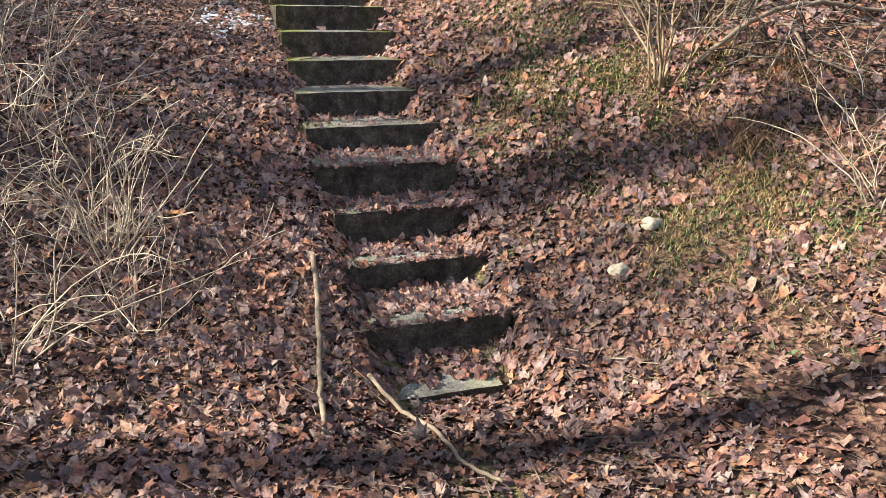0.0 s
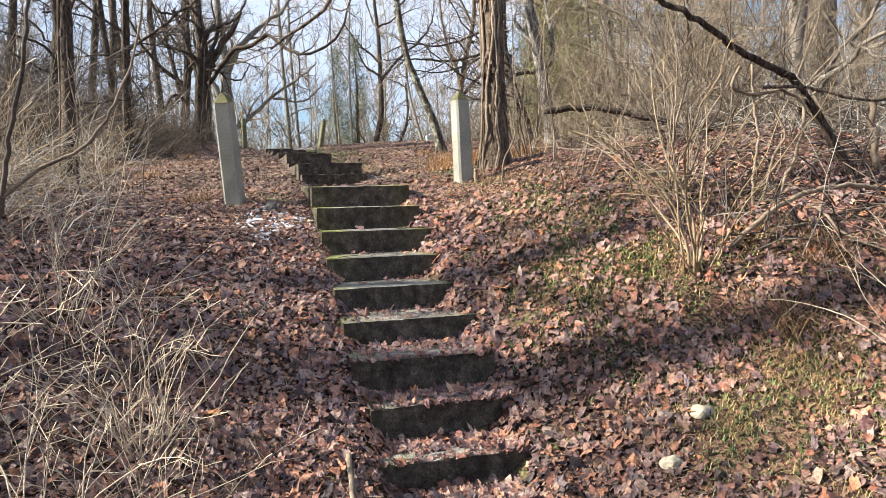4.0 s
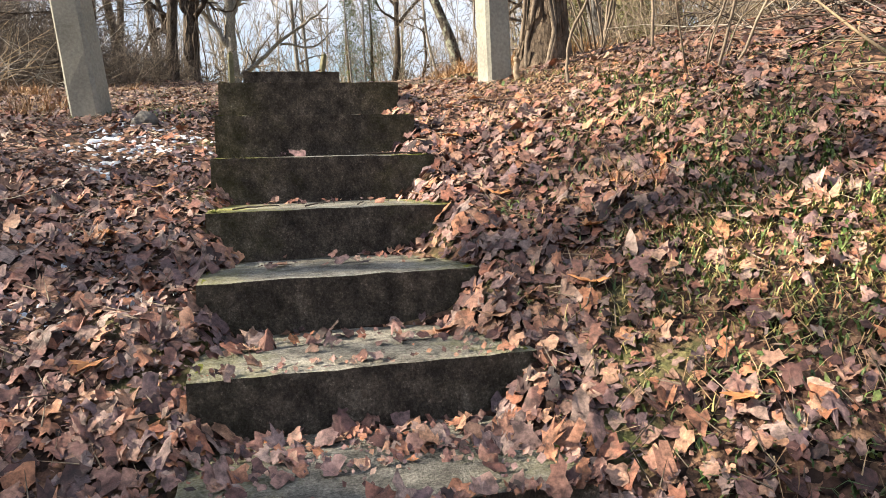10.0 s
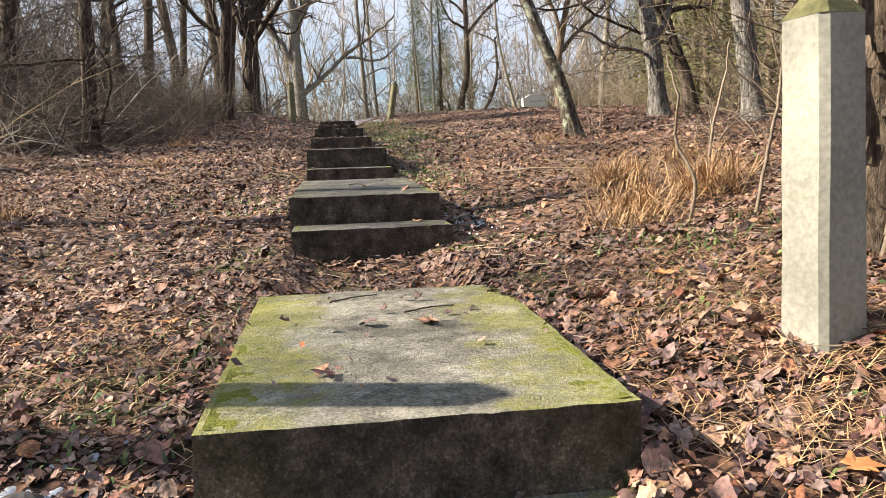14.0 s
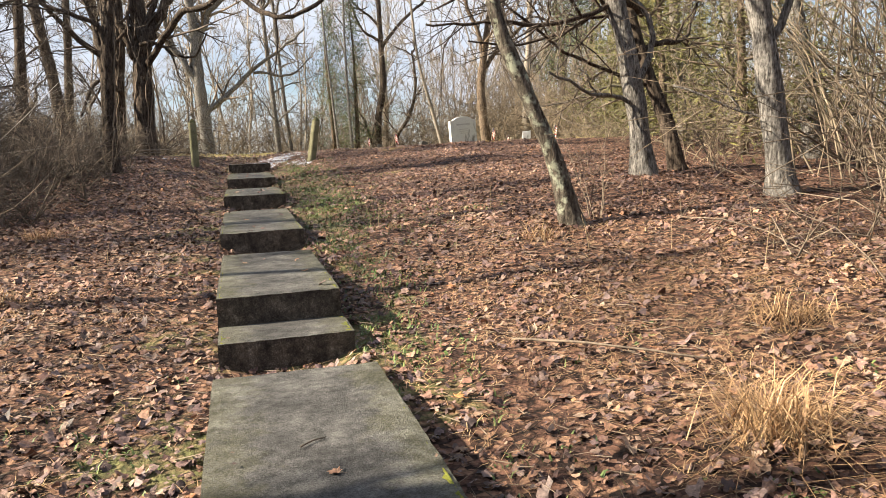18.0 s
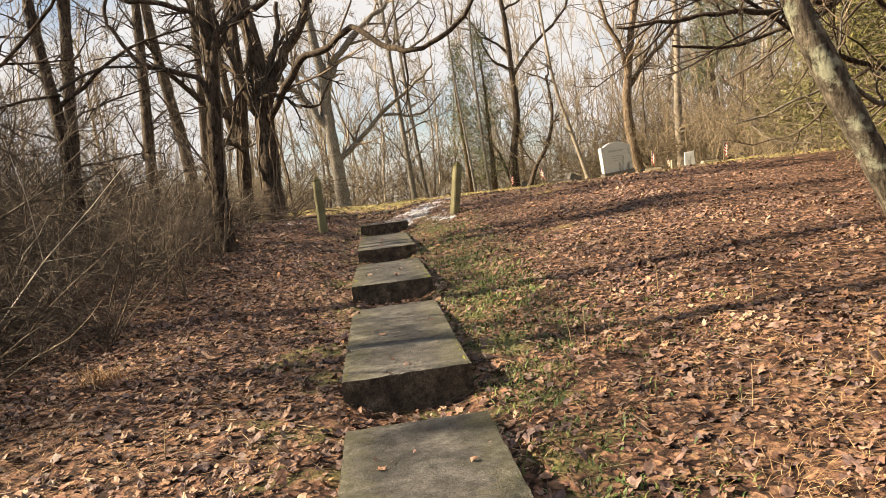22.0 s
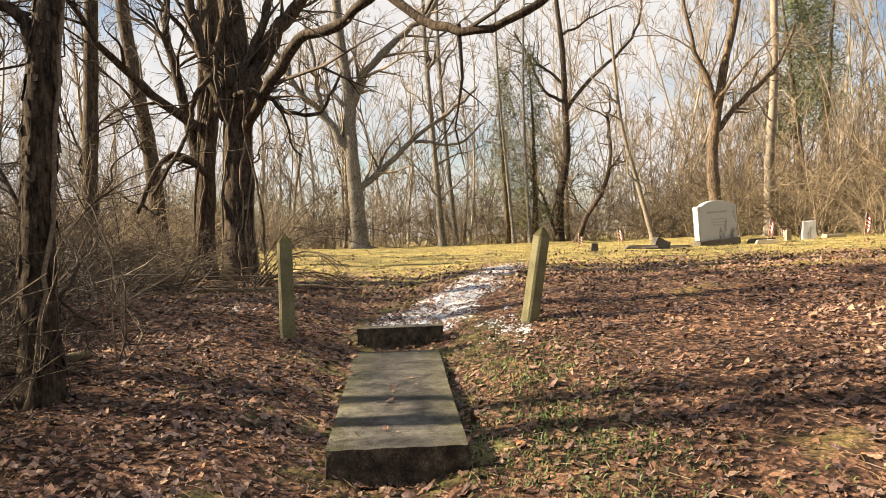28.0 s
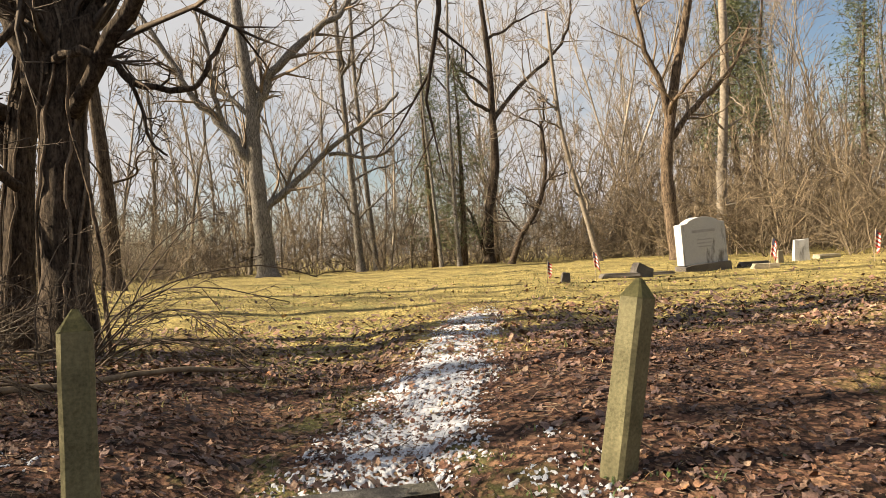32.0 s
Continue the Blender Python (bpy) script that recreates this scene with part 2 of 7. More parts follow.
def concrete_material(name, tones, green=1.0):
    """Old cast concrete: pale worn treads, upright faces darkened for stain and shade, moss along the edges."""
    m, n, l, b = nodes_of(name)
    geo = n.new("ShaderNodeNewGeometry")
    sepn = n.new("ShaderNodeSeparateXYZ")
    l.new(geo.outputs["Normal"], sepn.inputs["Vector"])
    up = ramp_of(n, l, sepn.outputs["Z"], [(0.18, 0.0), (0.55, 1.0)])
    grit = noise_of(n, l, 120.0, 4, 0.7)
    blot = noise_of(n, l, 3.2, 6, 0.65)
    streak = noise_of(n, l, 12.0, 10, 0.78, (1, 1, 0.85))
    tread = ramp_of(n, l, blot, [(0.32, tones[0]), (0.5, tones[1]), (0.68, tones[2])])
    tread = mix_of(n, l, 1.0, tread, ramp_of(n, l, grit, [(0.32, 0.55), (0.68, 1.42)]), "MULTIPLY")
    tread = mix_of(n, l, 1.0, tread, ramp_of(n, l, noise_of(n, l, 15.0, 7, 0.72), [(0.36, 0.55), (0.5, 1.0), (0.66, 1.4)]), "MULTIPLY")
    # dark riser colour holds stain plus the shade on the back-lit fronts
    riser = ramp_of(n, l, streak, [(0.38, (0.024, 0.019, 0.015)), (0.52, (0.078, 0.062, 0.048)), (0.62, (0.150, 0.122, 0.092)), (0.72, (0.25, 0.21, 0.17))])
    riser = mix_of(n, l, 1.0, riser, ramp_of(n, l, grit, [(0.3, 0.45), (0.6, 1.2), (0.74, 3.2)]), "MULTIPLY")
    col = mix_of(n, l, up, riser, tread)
    # moss sits towards the side edges of each slab, in its own coordinates
    co = n.new("ShaderNodeTexCoord")
    sx = n.new("ShaderNodeSeparateXYZ")
    l.new(co.outputs["Generated"], sx.inputs["Vector"])
    off = n.new("ShaderNodeMath")
    off.operation = "SUBTRACT"
    off.inputs[1].default_value = 0.5
    l.new(sx.outputs["X"], off.inputs[0])
    ab = n.new("ShaderNodeMath")
    ab.operation = "ABSOLUTE"
    l.new(off.outputs[0], ab.inputs[0])
    ragged = noise_of(n, l, 8.0, 6, 0.7)
    sm = n.new("ShaderNodeMath")
    l.new(ab.outputs[0], sm.inputs[0])
    l.new(ragged, sm.inputs[1])
    mossy = ramp_of(n, l, sm.outputs[0], [(0.72, 0.0), (0.84, 0.6), (0.96, 0.97)])
    oi = n.new("ShaderNodeObjectInfo")
    amount = ramp_of(n, l, oi.outputs["Random"], [(0.0, 0.70 * green), (1.0, 1.0 * green)])
    mossy = mix_of(n, l, 1.0, mossy, amount, "MULTIPLY")
    mossy = mix_of(n, l, 1.0, mossy, mix_of(n, l, up, 0.10, 1.0), "MULTIPLY")
    moss = ramp_of(n, l, noise_of(n, l, 70.0, 4, 0.7), [(0.3, (0.100, 0.108, 0.012)), (0.7, (0.34, 0.325, 0.045))])
    col = mix_of(n, l, mossy, col, moss)
    l.new(col, b.inputs["Base Color"])
    b.inputs["Roughness"].default_value = 0.88
    b.inputs["Specular IOR Level"].default_value = 0.25
    bump_of(n, l, b, mix_of(n, l, 0.45, grit, streak), 1.0, 0.022)
    return m


MAT_GROUND = ground_material()
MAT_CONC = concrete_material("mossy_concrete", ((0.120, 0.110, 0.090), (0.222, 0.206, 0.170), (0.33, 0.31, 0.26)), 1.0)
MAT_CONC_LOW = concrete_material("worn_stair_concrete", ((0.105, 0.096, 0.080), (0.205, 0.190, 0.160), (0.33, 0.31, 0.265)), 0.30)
# upper slabs: tones lowered for the tree shade lying on them
MAT_CONC_DARK = concrete_material("weathered_shaded_concrete", ((0.036, 0.035, 0.034), (0.076, 0.073, 0.070), (0.142, 0.137, 0.127)), 0.12)
MAT_LEAF = leaf_material("fallen_leaves", [(0.0, (0.028, 0.016, 0.015)), (0.12, (0.080, 0.035, 0.029)), (0.24, (0.128, 0.082, 0.084)), (0.36, (0.220, 0.086, 0.048)), (0.48, (0.158, 0.104, 0.102)), (0.60, (0.310, 0.132, 0.066)), (0.70, (0.205, 0.136, 0.124)), (0.80, (0.290, 0.155, 0.092)), (0.90, (0.235, 0.168, 0.148)), (0.97, (0.330, 0.215, 0.155)), (1.0, (0.410, 0.165, 0.060))], 0.6)
MAT_LEAF_WARM = leaf_material("weathered_slope_leaves", [(0.0, (0.036, 0.022, 0.019)), (0.14, (0.088, 0.046, 0.037)), (0.27, (0.130, 0.088, 0.086)), (0.39, (0.195, 0.098, 0.062)), (0.52, (0.160, 0.110, 0.104)), (0.66, (0.255, 0.138, 0.083)), (0.78, (0.205, 0.142, 0.124)), (0.90, (0.290, 0.185, 0.122)), (0.97, (0.310, 0.225, 0.165)), (1.0, (0.370, 0.175, 0.080))], 0.5)
MAT_GREEN = leaf_material("green_weeds", [(0.0, (0.035, 0.065, 0.018)), (0.5, (0.075, 0.12, 0.03)), (1.0, (0.16, 0.19, 0.055))])
MAT_DRY = leaf_material("dry_grass", [(0.0, (0.17, 0.098, 0.048)), (0.5, (0.35, 0.215, 0.108)), (1.0, (0.52, 0.36, 0.195))])
MAT_FIELD = leaf_material("field_straw", [(0.0, (0.17, 0.145, 0.050)), (0.5, (0.33, 0.275, 0.100)), (1.0, (0.50, 0.40, 0.17))])
MAT_POST_OLD = two_scale("lichened_post_concrete", (0.095, 0.092, 0.052), (0.25, 0.232, 0.135), 60, 4, bump=0.5, dist=0.006)
MAT_MOSS = two_scale("bright_moss", (0.060, 0.072, 0.010), (0.23, 0.235, 0.034), 160, 9, rough=0.95, bump=1.0, dist=0.01)
MAT_STALK = two_scale("dry_stalk", (0.22, 0.178, 0.125), (0.54, 0.455, 0.335), 40, 3, island=0.5)
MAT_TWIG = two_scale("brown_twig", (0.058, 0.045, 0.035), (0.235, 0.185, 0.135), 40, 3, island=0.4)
# dark and shaded twigs take the gloom of the left woods into their colour
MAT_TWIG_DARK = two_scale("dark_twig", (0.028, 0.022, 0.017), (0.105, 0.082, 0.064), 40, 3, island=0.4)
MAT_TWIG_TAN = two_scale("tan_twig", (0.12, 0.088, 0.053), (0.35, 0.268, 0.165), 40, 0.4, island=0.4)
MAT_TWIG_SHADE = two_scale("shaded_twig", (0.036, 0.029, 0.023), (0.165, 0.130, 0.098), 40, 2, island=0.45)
MAT_TWIG_WOODS = two_scale("woodland_twig", (0.062, 0.050, 0.038), (0.235, 0.187, 0.130), 12, 0.35, island=0.45)
MAT_TWIG_GREY = two_scale("grey_twig", (0.13, 0.115, 0.098), (0.42, 0.385, 0.335), 40, 2, island=0.4)
# darkest bark; on trees left of the path its tone stands in for shade
MAT_BARK_DARK = bark("dark_furrowed_bark", (0.018, 0.013, 0.010), (0.135, 0.105, 0.080), 9)
MAT_BARK_GREY = bark("grey_ridged_bark", (0.038, 0.033, 0.029), (0.32, 0.30, 0.275), 13)
MAT_BARK_SHAG = bark("shaggy_brown_bark", (0.030, 0.022, 0.017), (0.235, 0.178, 0.128), 7)
MAT_BARK_LICHEN = bark("lichen_bark", (0.022, 0.018, 0.014), (0.17, 0.145, 0.115), 10, lichen=(0.36, 0.38, 0.29))
MAT_BARK_FAR = two_scale("weathered_bark", (0.078, 0.068, 0.058), (0.300, 0.262, 0.218), 12, 0.5, island=0.35)
MAT_POST = two_scale("weathered_post_concrete", (0.17, 0.165, 0.138), (0.32, 0.31, 0.265), 60, 3, bump=0.25, dist=0.006)
MAT_POSTMOSS = two_scale("mossy_post_cap", (0.045, 0.046, 0.018), (0.155, 0.145, 0.065), 50, 6, bump=0.6, dist=0.008)
MAT_STONE = stained_granite()
MAT_BASE = two_scale("grey_stone_base", (0.040, 0.036, 0.034), (0.150, 0.138, 0.126), 60, 3, bump=0.4, dist=0.006)
MAT_PALESTONE = two_scale("pale_fieldstone", (0.19, 0.17, 0.125), (0.38, 0.335, 0.25), 40, 6, bump=0.4)
MAT_SNOW = two_scale("thin_snow", (0.27, 0.29, 0.33), (0.62, 0.66, 0.74), 80, 6, rough=0.6, bump=0.3, dist=0.01)
MAT_WOOD = two_scale("weathered_wood", (0.10, 0.075, 0.05), (0.30, 0.235, 0.165), 26, 3, stretch=(1, 1, 1))
MAT_CEDAR = leaf_material("cedar_sprays", [(0.0, (0.078, 0.078, 0.026)), (0.5, (0.130, 0.126, 0.040)), (1.0, (0.200, 0.180, 0.060))])
MAT_PINE = leaf_material("pine_needles", [(0.0, (0.045, 0.062, 0.030)), (0.5, (0.095, 0.12, 0.05)), (1.0, (0.17, 0.18, 0.08))])
MAT_RED = two_scale("flag_red", (0.30, 0.035, 0.035), (0.42, 0.06, 0.055), 60, 6)
MAT_WHITE = two_scale("flag_white", (0.66, 0.63, 0.58), (0.80, 0.77, 0.72), 60, 6)
MAT_BLUE = two_scale("flag_blue", (0.05, 0.05, 0.09), (0.09, 0.09, 0.14), 60, 6)
MAT_LETTER = two_scale("cut_letter_shadow", (0.26, 0.26, 0.27), (0.38, 0.38, 0.39), 60, 6)

# ---- the lie of the land ----
YS = (-400, -40, -8, -5, -3, -2.2, -1.2, 0, 1, 2, 2.4, 3.6, 4.5, 5.2, 6.8, 7.3, 9.7, 10.2, 12.7, 13.1, 15.4, 15.9, 18.8, 19.1, 19.7, 20.2, 24, 27, 30, 40, 52, 75, 400)
ZS = (-1.2, -1.2, -.85, -.80, -.93, -.97, -.70, -.12, .25, .62, .74, .90, .98, 1.10, 1.27, 1.30, 1.59, 1.65, 1.83, 1.87, 2.03, 2.08, 2.26, 2.30, 2.44, 2.46, 2.66, 2.80, 2.86, 2.80, 2.68, 2.6, 1.5)


def smooth(a, b, v):
    t = np.clip((v - a) / (b - a), 0, 1)
    return t * t * (3 - 2 * t)


def bumps(x, y):
    return (0.018 * np.sin(2.9 * x + 1.3 * y + 0.5) * np.sin(2.3 * y - 1.1 * x) + 0.010 * np.sin(7.1 * x - 2.0 * y) * np.sin(6.3 * y + 2.2 * x + 1.0)
            + 0.05 * np.sin(0.55 * x + 0.9) * np.sin(0.47 * y + 0.4) * smooth(2.0, 6.0, np.abs(x)))


def ground_z(x, y):
    x, y = np.asarray(x, float), np.asarray(y, float)
    z = (np.interp(y, YS, ZS) + np.interp(y - 0.35, YS, ZS) + np.interp(y + 0.35, YS, ZS)) / 3
    r, lft = np.clip(x - 0.62, 0, 3.5), np.clip(-x - 0.5, 0, 3.5)
    f, g = 1 - smooth(0.0, 3.5, y), smooth(-6, -2.5, y)
    z = z + r * (0.22 * f * g + 0.07 * (1 - f) * (1 - smooth(16, 24, y))) + lft * 0.10 * f * g
    z = z + 0.45 * np.exp(-((x - 3.8) ** 2 + (y - 2.0) ** 2) / 9.0)
    z = z + 0.31 * (1 - np.exp(-np.clip(-x - 0.5, 0, 30) / 0.80)) * smooth(12.5, 17.0, y) * (1 - 0.75 * smooth(19.6, 23.5, y))
    z = z + 0.15 * (1 - np.exp(-np.clip(x - 0.45, 0, 30) / 0.4)) * smooth(15.0, 18.5, y) * (1 - smooth(21, 28, y))
    wide = np.interp(y, (2.5, 4.5), (0.08, 0.03))
    under = (1 - smooth(0.21 + wide, 0.34 + wide * 1.6, np.abs(x))) * smooth(-2.4, -1.9, y) * (1 - smooth(19.2, 19.8, y))
    return z - np.interp(y, (2.6, 3.9), (0.15, 0.055)) * under + bumps(x, y)


def gz(x, y):
    return float(ground_z(x, y))


# front edge y, top z, left x, right x, back y, top z at the back, skew of the right end
LOWER_STEPS = (
    (-1.96, -0.995, -0.42, 0.22, -1.45, -0.995, .02), (-1.60, -0.777, -0.425, 0.40, -1.00, -0.777, .02), (-1.12, -0.606, -0.445, 0.495, -0.62, -0.606, .02),
    (-0.76, -0.395, -0.41, 0.467, -0.35, -0.395, .04), (-0.473, -0.174, -0.465, 0.453, 0.10, -0.174, .03), (0.01, -0.003, -0.46, 0.481, 0.60, -0.003, .03),
    (0.455, 0.175, -0.466, 0.445, 1.10, 0.175, .05), (0.93, 0.364, -0.46, 0.490, 1.50, 0.364, .02), (1.335, 0.559, -0.459, 0.490, 1.93, 0.559, .045),
    (1.718, 0.757, -0.458, 0.476, 2.38, 0.757, .02), (2.19, 0.952, -0.457, 0.482, 3.62, 0.980, .0),
)
UPPER_STEPS = (
    (4.51, 1.149, -0.371, 0.442, 5.05, 1.153, 0), (4.815, 1.302, -0.393, 0.421, 6.90, 1.345, 0),
    (7.27, 1.430, -0.375, 0.369, 7.85, 1.436, .03), (7.72, 1.608, -0.38, 0.352, 9.72, 1.645, .01),
    (10.20, 1.790, -0.402, 0.344, 12.75, 1.855, .02), (13.14, 2.027, -0.407, 0.364, 15.45, 2.060, 0), (15.92, 2.212, -0.394, 0.370, 18.85, 2.285, -.03),
    (19.135, 2.465, -0.387, 0.440, 19.30, 2.468, 0),
)
STEPS = LOWER_STEPS + UPPER_STEPS


def step_top(x, y):
    """The height of the slab under each place, or far below where there is none."""
    z = np.full(np.shape(x), -99.0)
    for y0, z0, x0, x1, y1, z1, skew in STEPS:
        inside = (x > x0) & (x < x1) & (y > y0) & (y < y1)
        z = np.where(inside, np.maximum(z, z0 + (z1 - z0) * (y - y0) / (y1 - y0)), z)
    return z


# ---- mesh helpers ----


class Geo:
    """Gathers tubes, cards and boxes for one mesh."""

    def __init__(self):
        self.v, self.f = [], []

    def tube(self, pts, rad, n=5, cap=True):
        base, m = len(self.v), len(pts)
        ref = Vector((0.31, 0.87, 0.39))
        for k, p in enumerate(pts):
            d = (pts[min(k + 1, m - 1)] - pts[max(k - 1, 0)])
            if d.length < 1e-9:
                d = Vector((0, 0, 1))
            d.normalize()
            u = d.cross(ref)
            if u.length < 0.05:
                u = d.cross(Vector((1, 0, 0)))
            u.normalize()
            w = d.cross(u)
            r = rad[k]
            for a in range(n):
                c, s = COS[n][a]
                self.v.append((p.x + r * (c * u.x + s * w.x), p.y + r * (c * u.y + s * w.y), p.z + r * (c * u.z + s * w.z)))
        for k in range(m - 1):
            a0, b0 = base + k * n, base + (k + 1) * n
            for a in range(n):
                b = (a + 1) % n
                self.f.append((a0 + a, a0 + b, b0 + b, b0 + a))
        if cap:
            self.f.append(tuple(base + (m - 1) * n + a for a in range(n)))
            self.f.append(tuple(base + a for a in reversed(range(n))))

    def poly(self, pts):
        base = len(self.v)
        self.v += [tuple(p) for p in pts]
        self.f.append(tuple(range(base, base + len(pts))))

    def box(self, x0, x1, y0, y1, z0, z1):
        b = len(self.v)
        self.v += [(x0, y0, z0), (x1, y0, z0), (x1, y1, z0), (x0, y1, z0), (x0, y0, z1), (x1, y0, z1), (x1, y1, z1), (x0, y1, z1)]
        self.f += [(b, b + 3, b + 2, b + 1), (b + 4, b + 5, b + 6, b + 7), (b, b + 1, b + 5, b + 4), (b + 1, b + 2, b + 6, b + 5), (b + 2, b + 3, b + 7, b + 6), (b + 3, b, b + 4, b + 7)]

    def mesh(self, name, mat, flat=False):
        me = bpy.data.meshes.new(name)
        me.from_pydata(self.v, [], self.f)
        if not flat:
            me.polygons.foreach_set("use_smooth", [True] * len(me.polygons))
        me.materials.append(mat)
        me.update()
        return me


COS = {n: [(math.cos(2 * math.pi * a / n), math.sin(2 * math.pi * a / n)) for a in range(n)] for n in range(3, 17)}


def array_mesh(name, verts, tris, mat):
    me = bpy.data.meshes.new(name)
    me.vertices.add(len(verts))
    me.vertices.foreach_set("co", np.ascontiguousarray(verts, dtype=np.float32).ravel())
    me.loops.add(tris.size)
    me.loops.foreach_set("vertex_index", np.ascontiguousarray(tris, dtype=np.int32).ravel())
    me.polygons.add(len(tris))
    me.polygons.foreach_set("loop_start", np.arange(0, tris.size, 3, dtype=np.int32))
    me.update(calc_edges=True)
    me.validate()
    me.materials.append(mat)
    return me


def thing(name, label, category, group="", at=(0, 0, 0)):
    e = new(name)
    e.location = at
    return tagged(e, label, category, group)


def part(name, me, parent, label=""):
    ob = new(name, me)
    ob.parent = parent
    if label:
        tagged(ob, label)
    return ob


def bevelled(name, bm, mat, width=0.012, segments=2):
    bmesh.ops.bevel(bm, geom=list(bm.edges), offset=width, segments=segments, affect="EDGES", profile=0.6)
    me = bpy.data.meshes.new(name)
    bm.to_mesh(me)
    bm.free()
    me.materials.append(mat)
    return me


# ---- ground ----


def ground_sheet():
    xs = np.concatenate([np.linspace(-420, -40, 12), np.linspace(-36, -8.5, 24), np.linspace(-8, 8, 120), np.linspace(8.5, 40, 26), np.linspace(50, 420, 12)])
    ys = np.concatenate([np.linspace(-420, -30, 8), np.linspace(-25, -6.4, 14), np.linspace(-6, 26, 240), np.linspace(26.4, 60, 60), np.linspace(65, 420, 16)])
    gx, gy = np.meshgrid(xs, ys)
    v = np.stack([gx.ravel(), gy.ravel(), ground_z(gx, gy).ravel()], 1)
    nx, ny = len(xs), len(ys)
    i = (np.arange(ny - 1)[:, None] * nx + np.arange(nx - 1)[None]).ravel()
    tris = np.concatenate([np.stack([i, i + 1, i + nx + 1], 1), np.stack([i, i + nx + 1, i + nx], 1)])
    me = array_mesh("ground", v, tris, MAT_GROUND)
    me.polygons.foreach_set("use_smooth", [True] * len(me.polygons))
    return tagged(new("ground", me), "sloping woodland floor of soil, matted leaves and grass", "ground", kind="structure")


ground_sheet()

# ---- concrete steps ----


def concrete_step(y0, z0, x0, x1, y1, z1, skew, thick, label):
    """One cast slab with worn, uneven edges, tilted as its top rises to the back."""
    bm = bmesh.new()
    nx, ny, nz = 20, max(5, int((y1 - y0) / 0.07)), 5
    grid = {}
    for i in range(nx + 1):
        for j in range(ny + 1):
            for k in range(nz + 1):
                if i in (0, nx) or j in (0, ny) or k in (0, nz):
                    x = x0 + (x1 - x0) * i / nx
                    y = y0 + (y1 - y0) * j / ny + skew * (i / nx)
                    top = z0 + (z1 - z0) * j / ny
                    z = top - thick * (1 - k / nz)
                    edge = (i in (0, nx)) + (j in (0, ny)) + (k == nz)
                    w = 0.005 if edge > 1 else 0.003
                    nv = noise.noise_vector(Vector((x * 17, y * 17, z * 17)))
                    nw = noise.noise_vector(Vector((x * 1.7, y * 1.7, z * 1.7 + 9)))
                    off = nv * w + nw * 0.0025
                    if edge > 1:
                        off.z -= 0.002 + 0.003 * abs(nv.x)
                    grid[i, j, k] = bm.verts.new((x + off.x, y + off.y, z + off.z))

    def face(*ks):
        bm.faces.new([grid[q] for q in ks])

    for i in range(nx):
        for j in range(ny):
            face((i, j, nz), (i + 1, j, nz), (i + 1, j + 1, nz), (i, j + 1, nz))
            face((i, j, 0), (i, j + 1, 0), (i + 1, j + 1, 0), (i + 1, j, 0))
        for k in range(nz):
            face((i, 0, k), (i + 1, 0, k), (i + 1, 0, k + 1), (i, 0, k + 1))
            face((i, ny, k), (i, ny, k + 1), (i + 1, ny, k + 1), (i + 1, ny, k))
    for j in range(ny):
        for k in range(nz):
            face((0, j, k), (0, j, k + 1), (0, j + 1, k + 1), (0, j + 1, k))
            face((nx, j, k), (nx, j + 1, k), (nx, j + 1, k + 1), (nx, j, k + 1))
    sharp = [e for e in bm.edges if len(e.link_faces) == 2 and e.calc_face_angle() > 1.0]
    bmesh.ops.bevel(bm, geom=sharp, offset=0.011, segments=2, affect="EDGES", profile=0.5)
    me = bpy.data.meshes.new("concrete_step")
    bm.to_mesh(me)
    bm.free()
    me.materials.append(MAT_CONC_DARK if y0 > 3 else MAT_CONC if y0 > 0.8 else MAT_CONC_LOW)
    e = thing("concrete_step", label, "step", "steps up the hillside", ((x0 + x1) / 2, (y0 + y1) / 2, z0 - thick))
    slab = part("slab", me, e)
    slab.location = -e.location
    return e


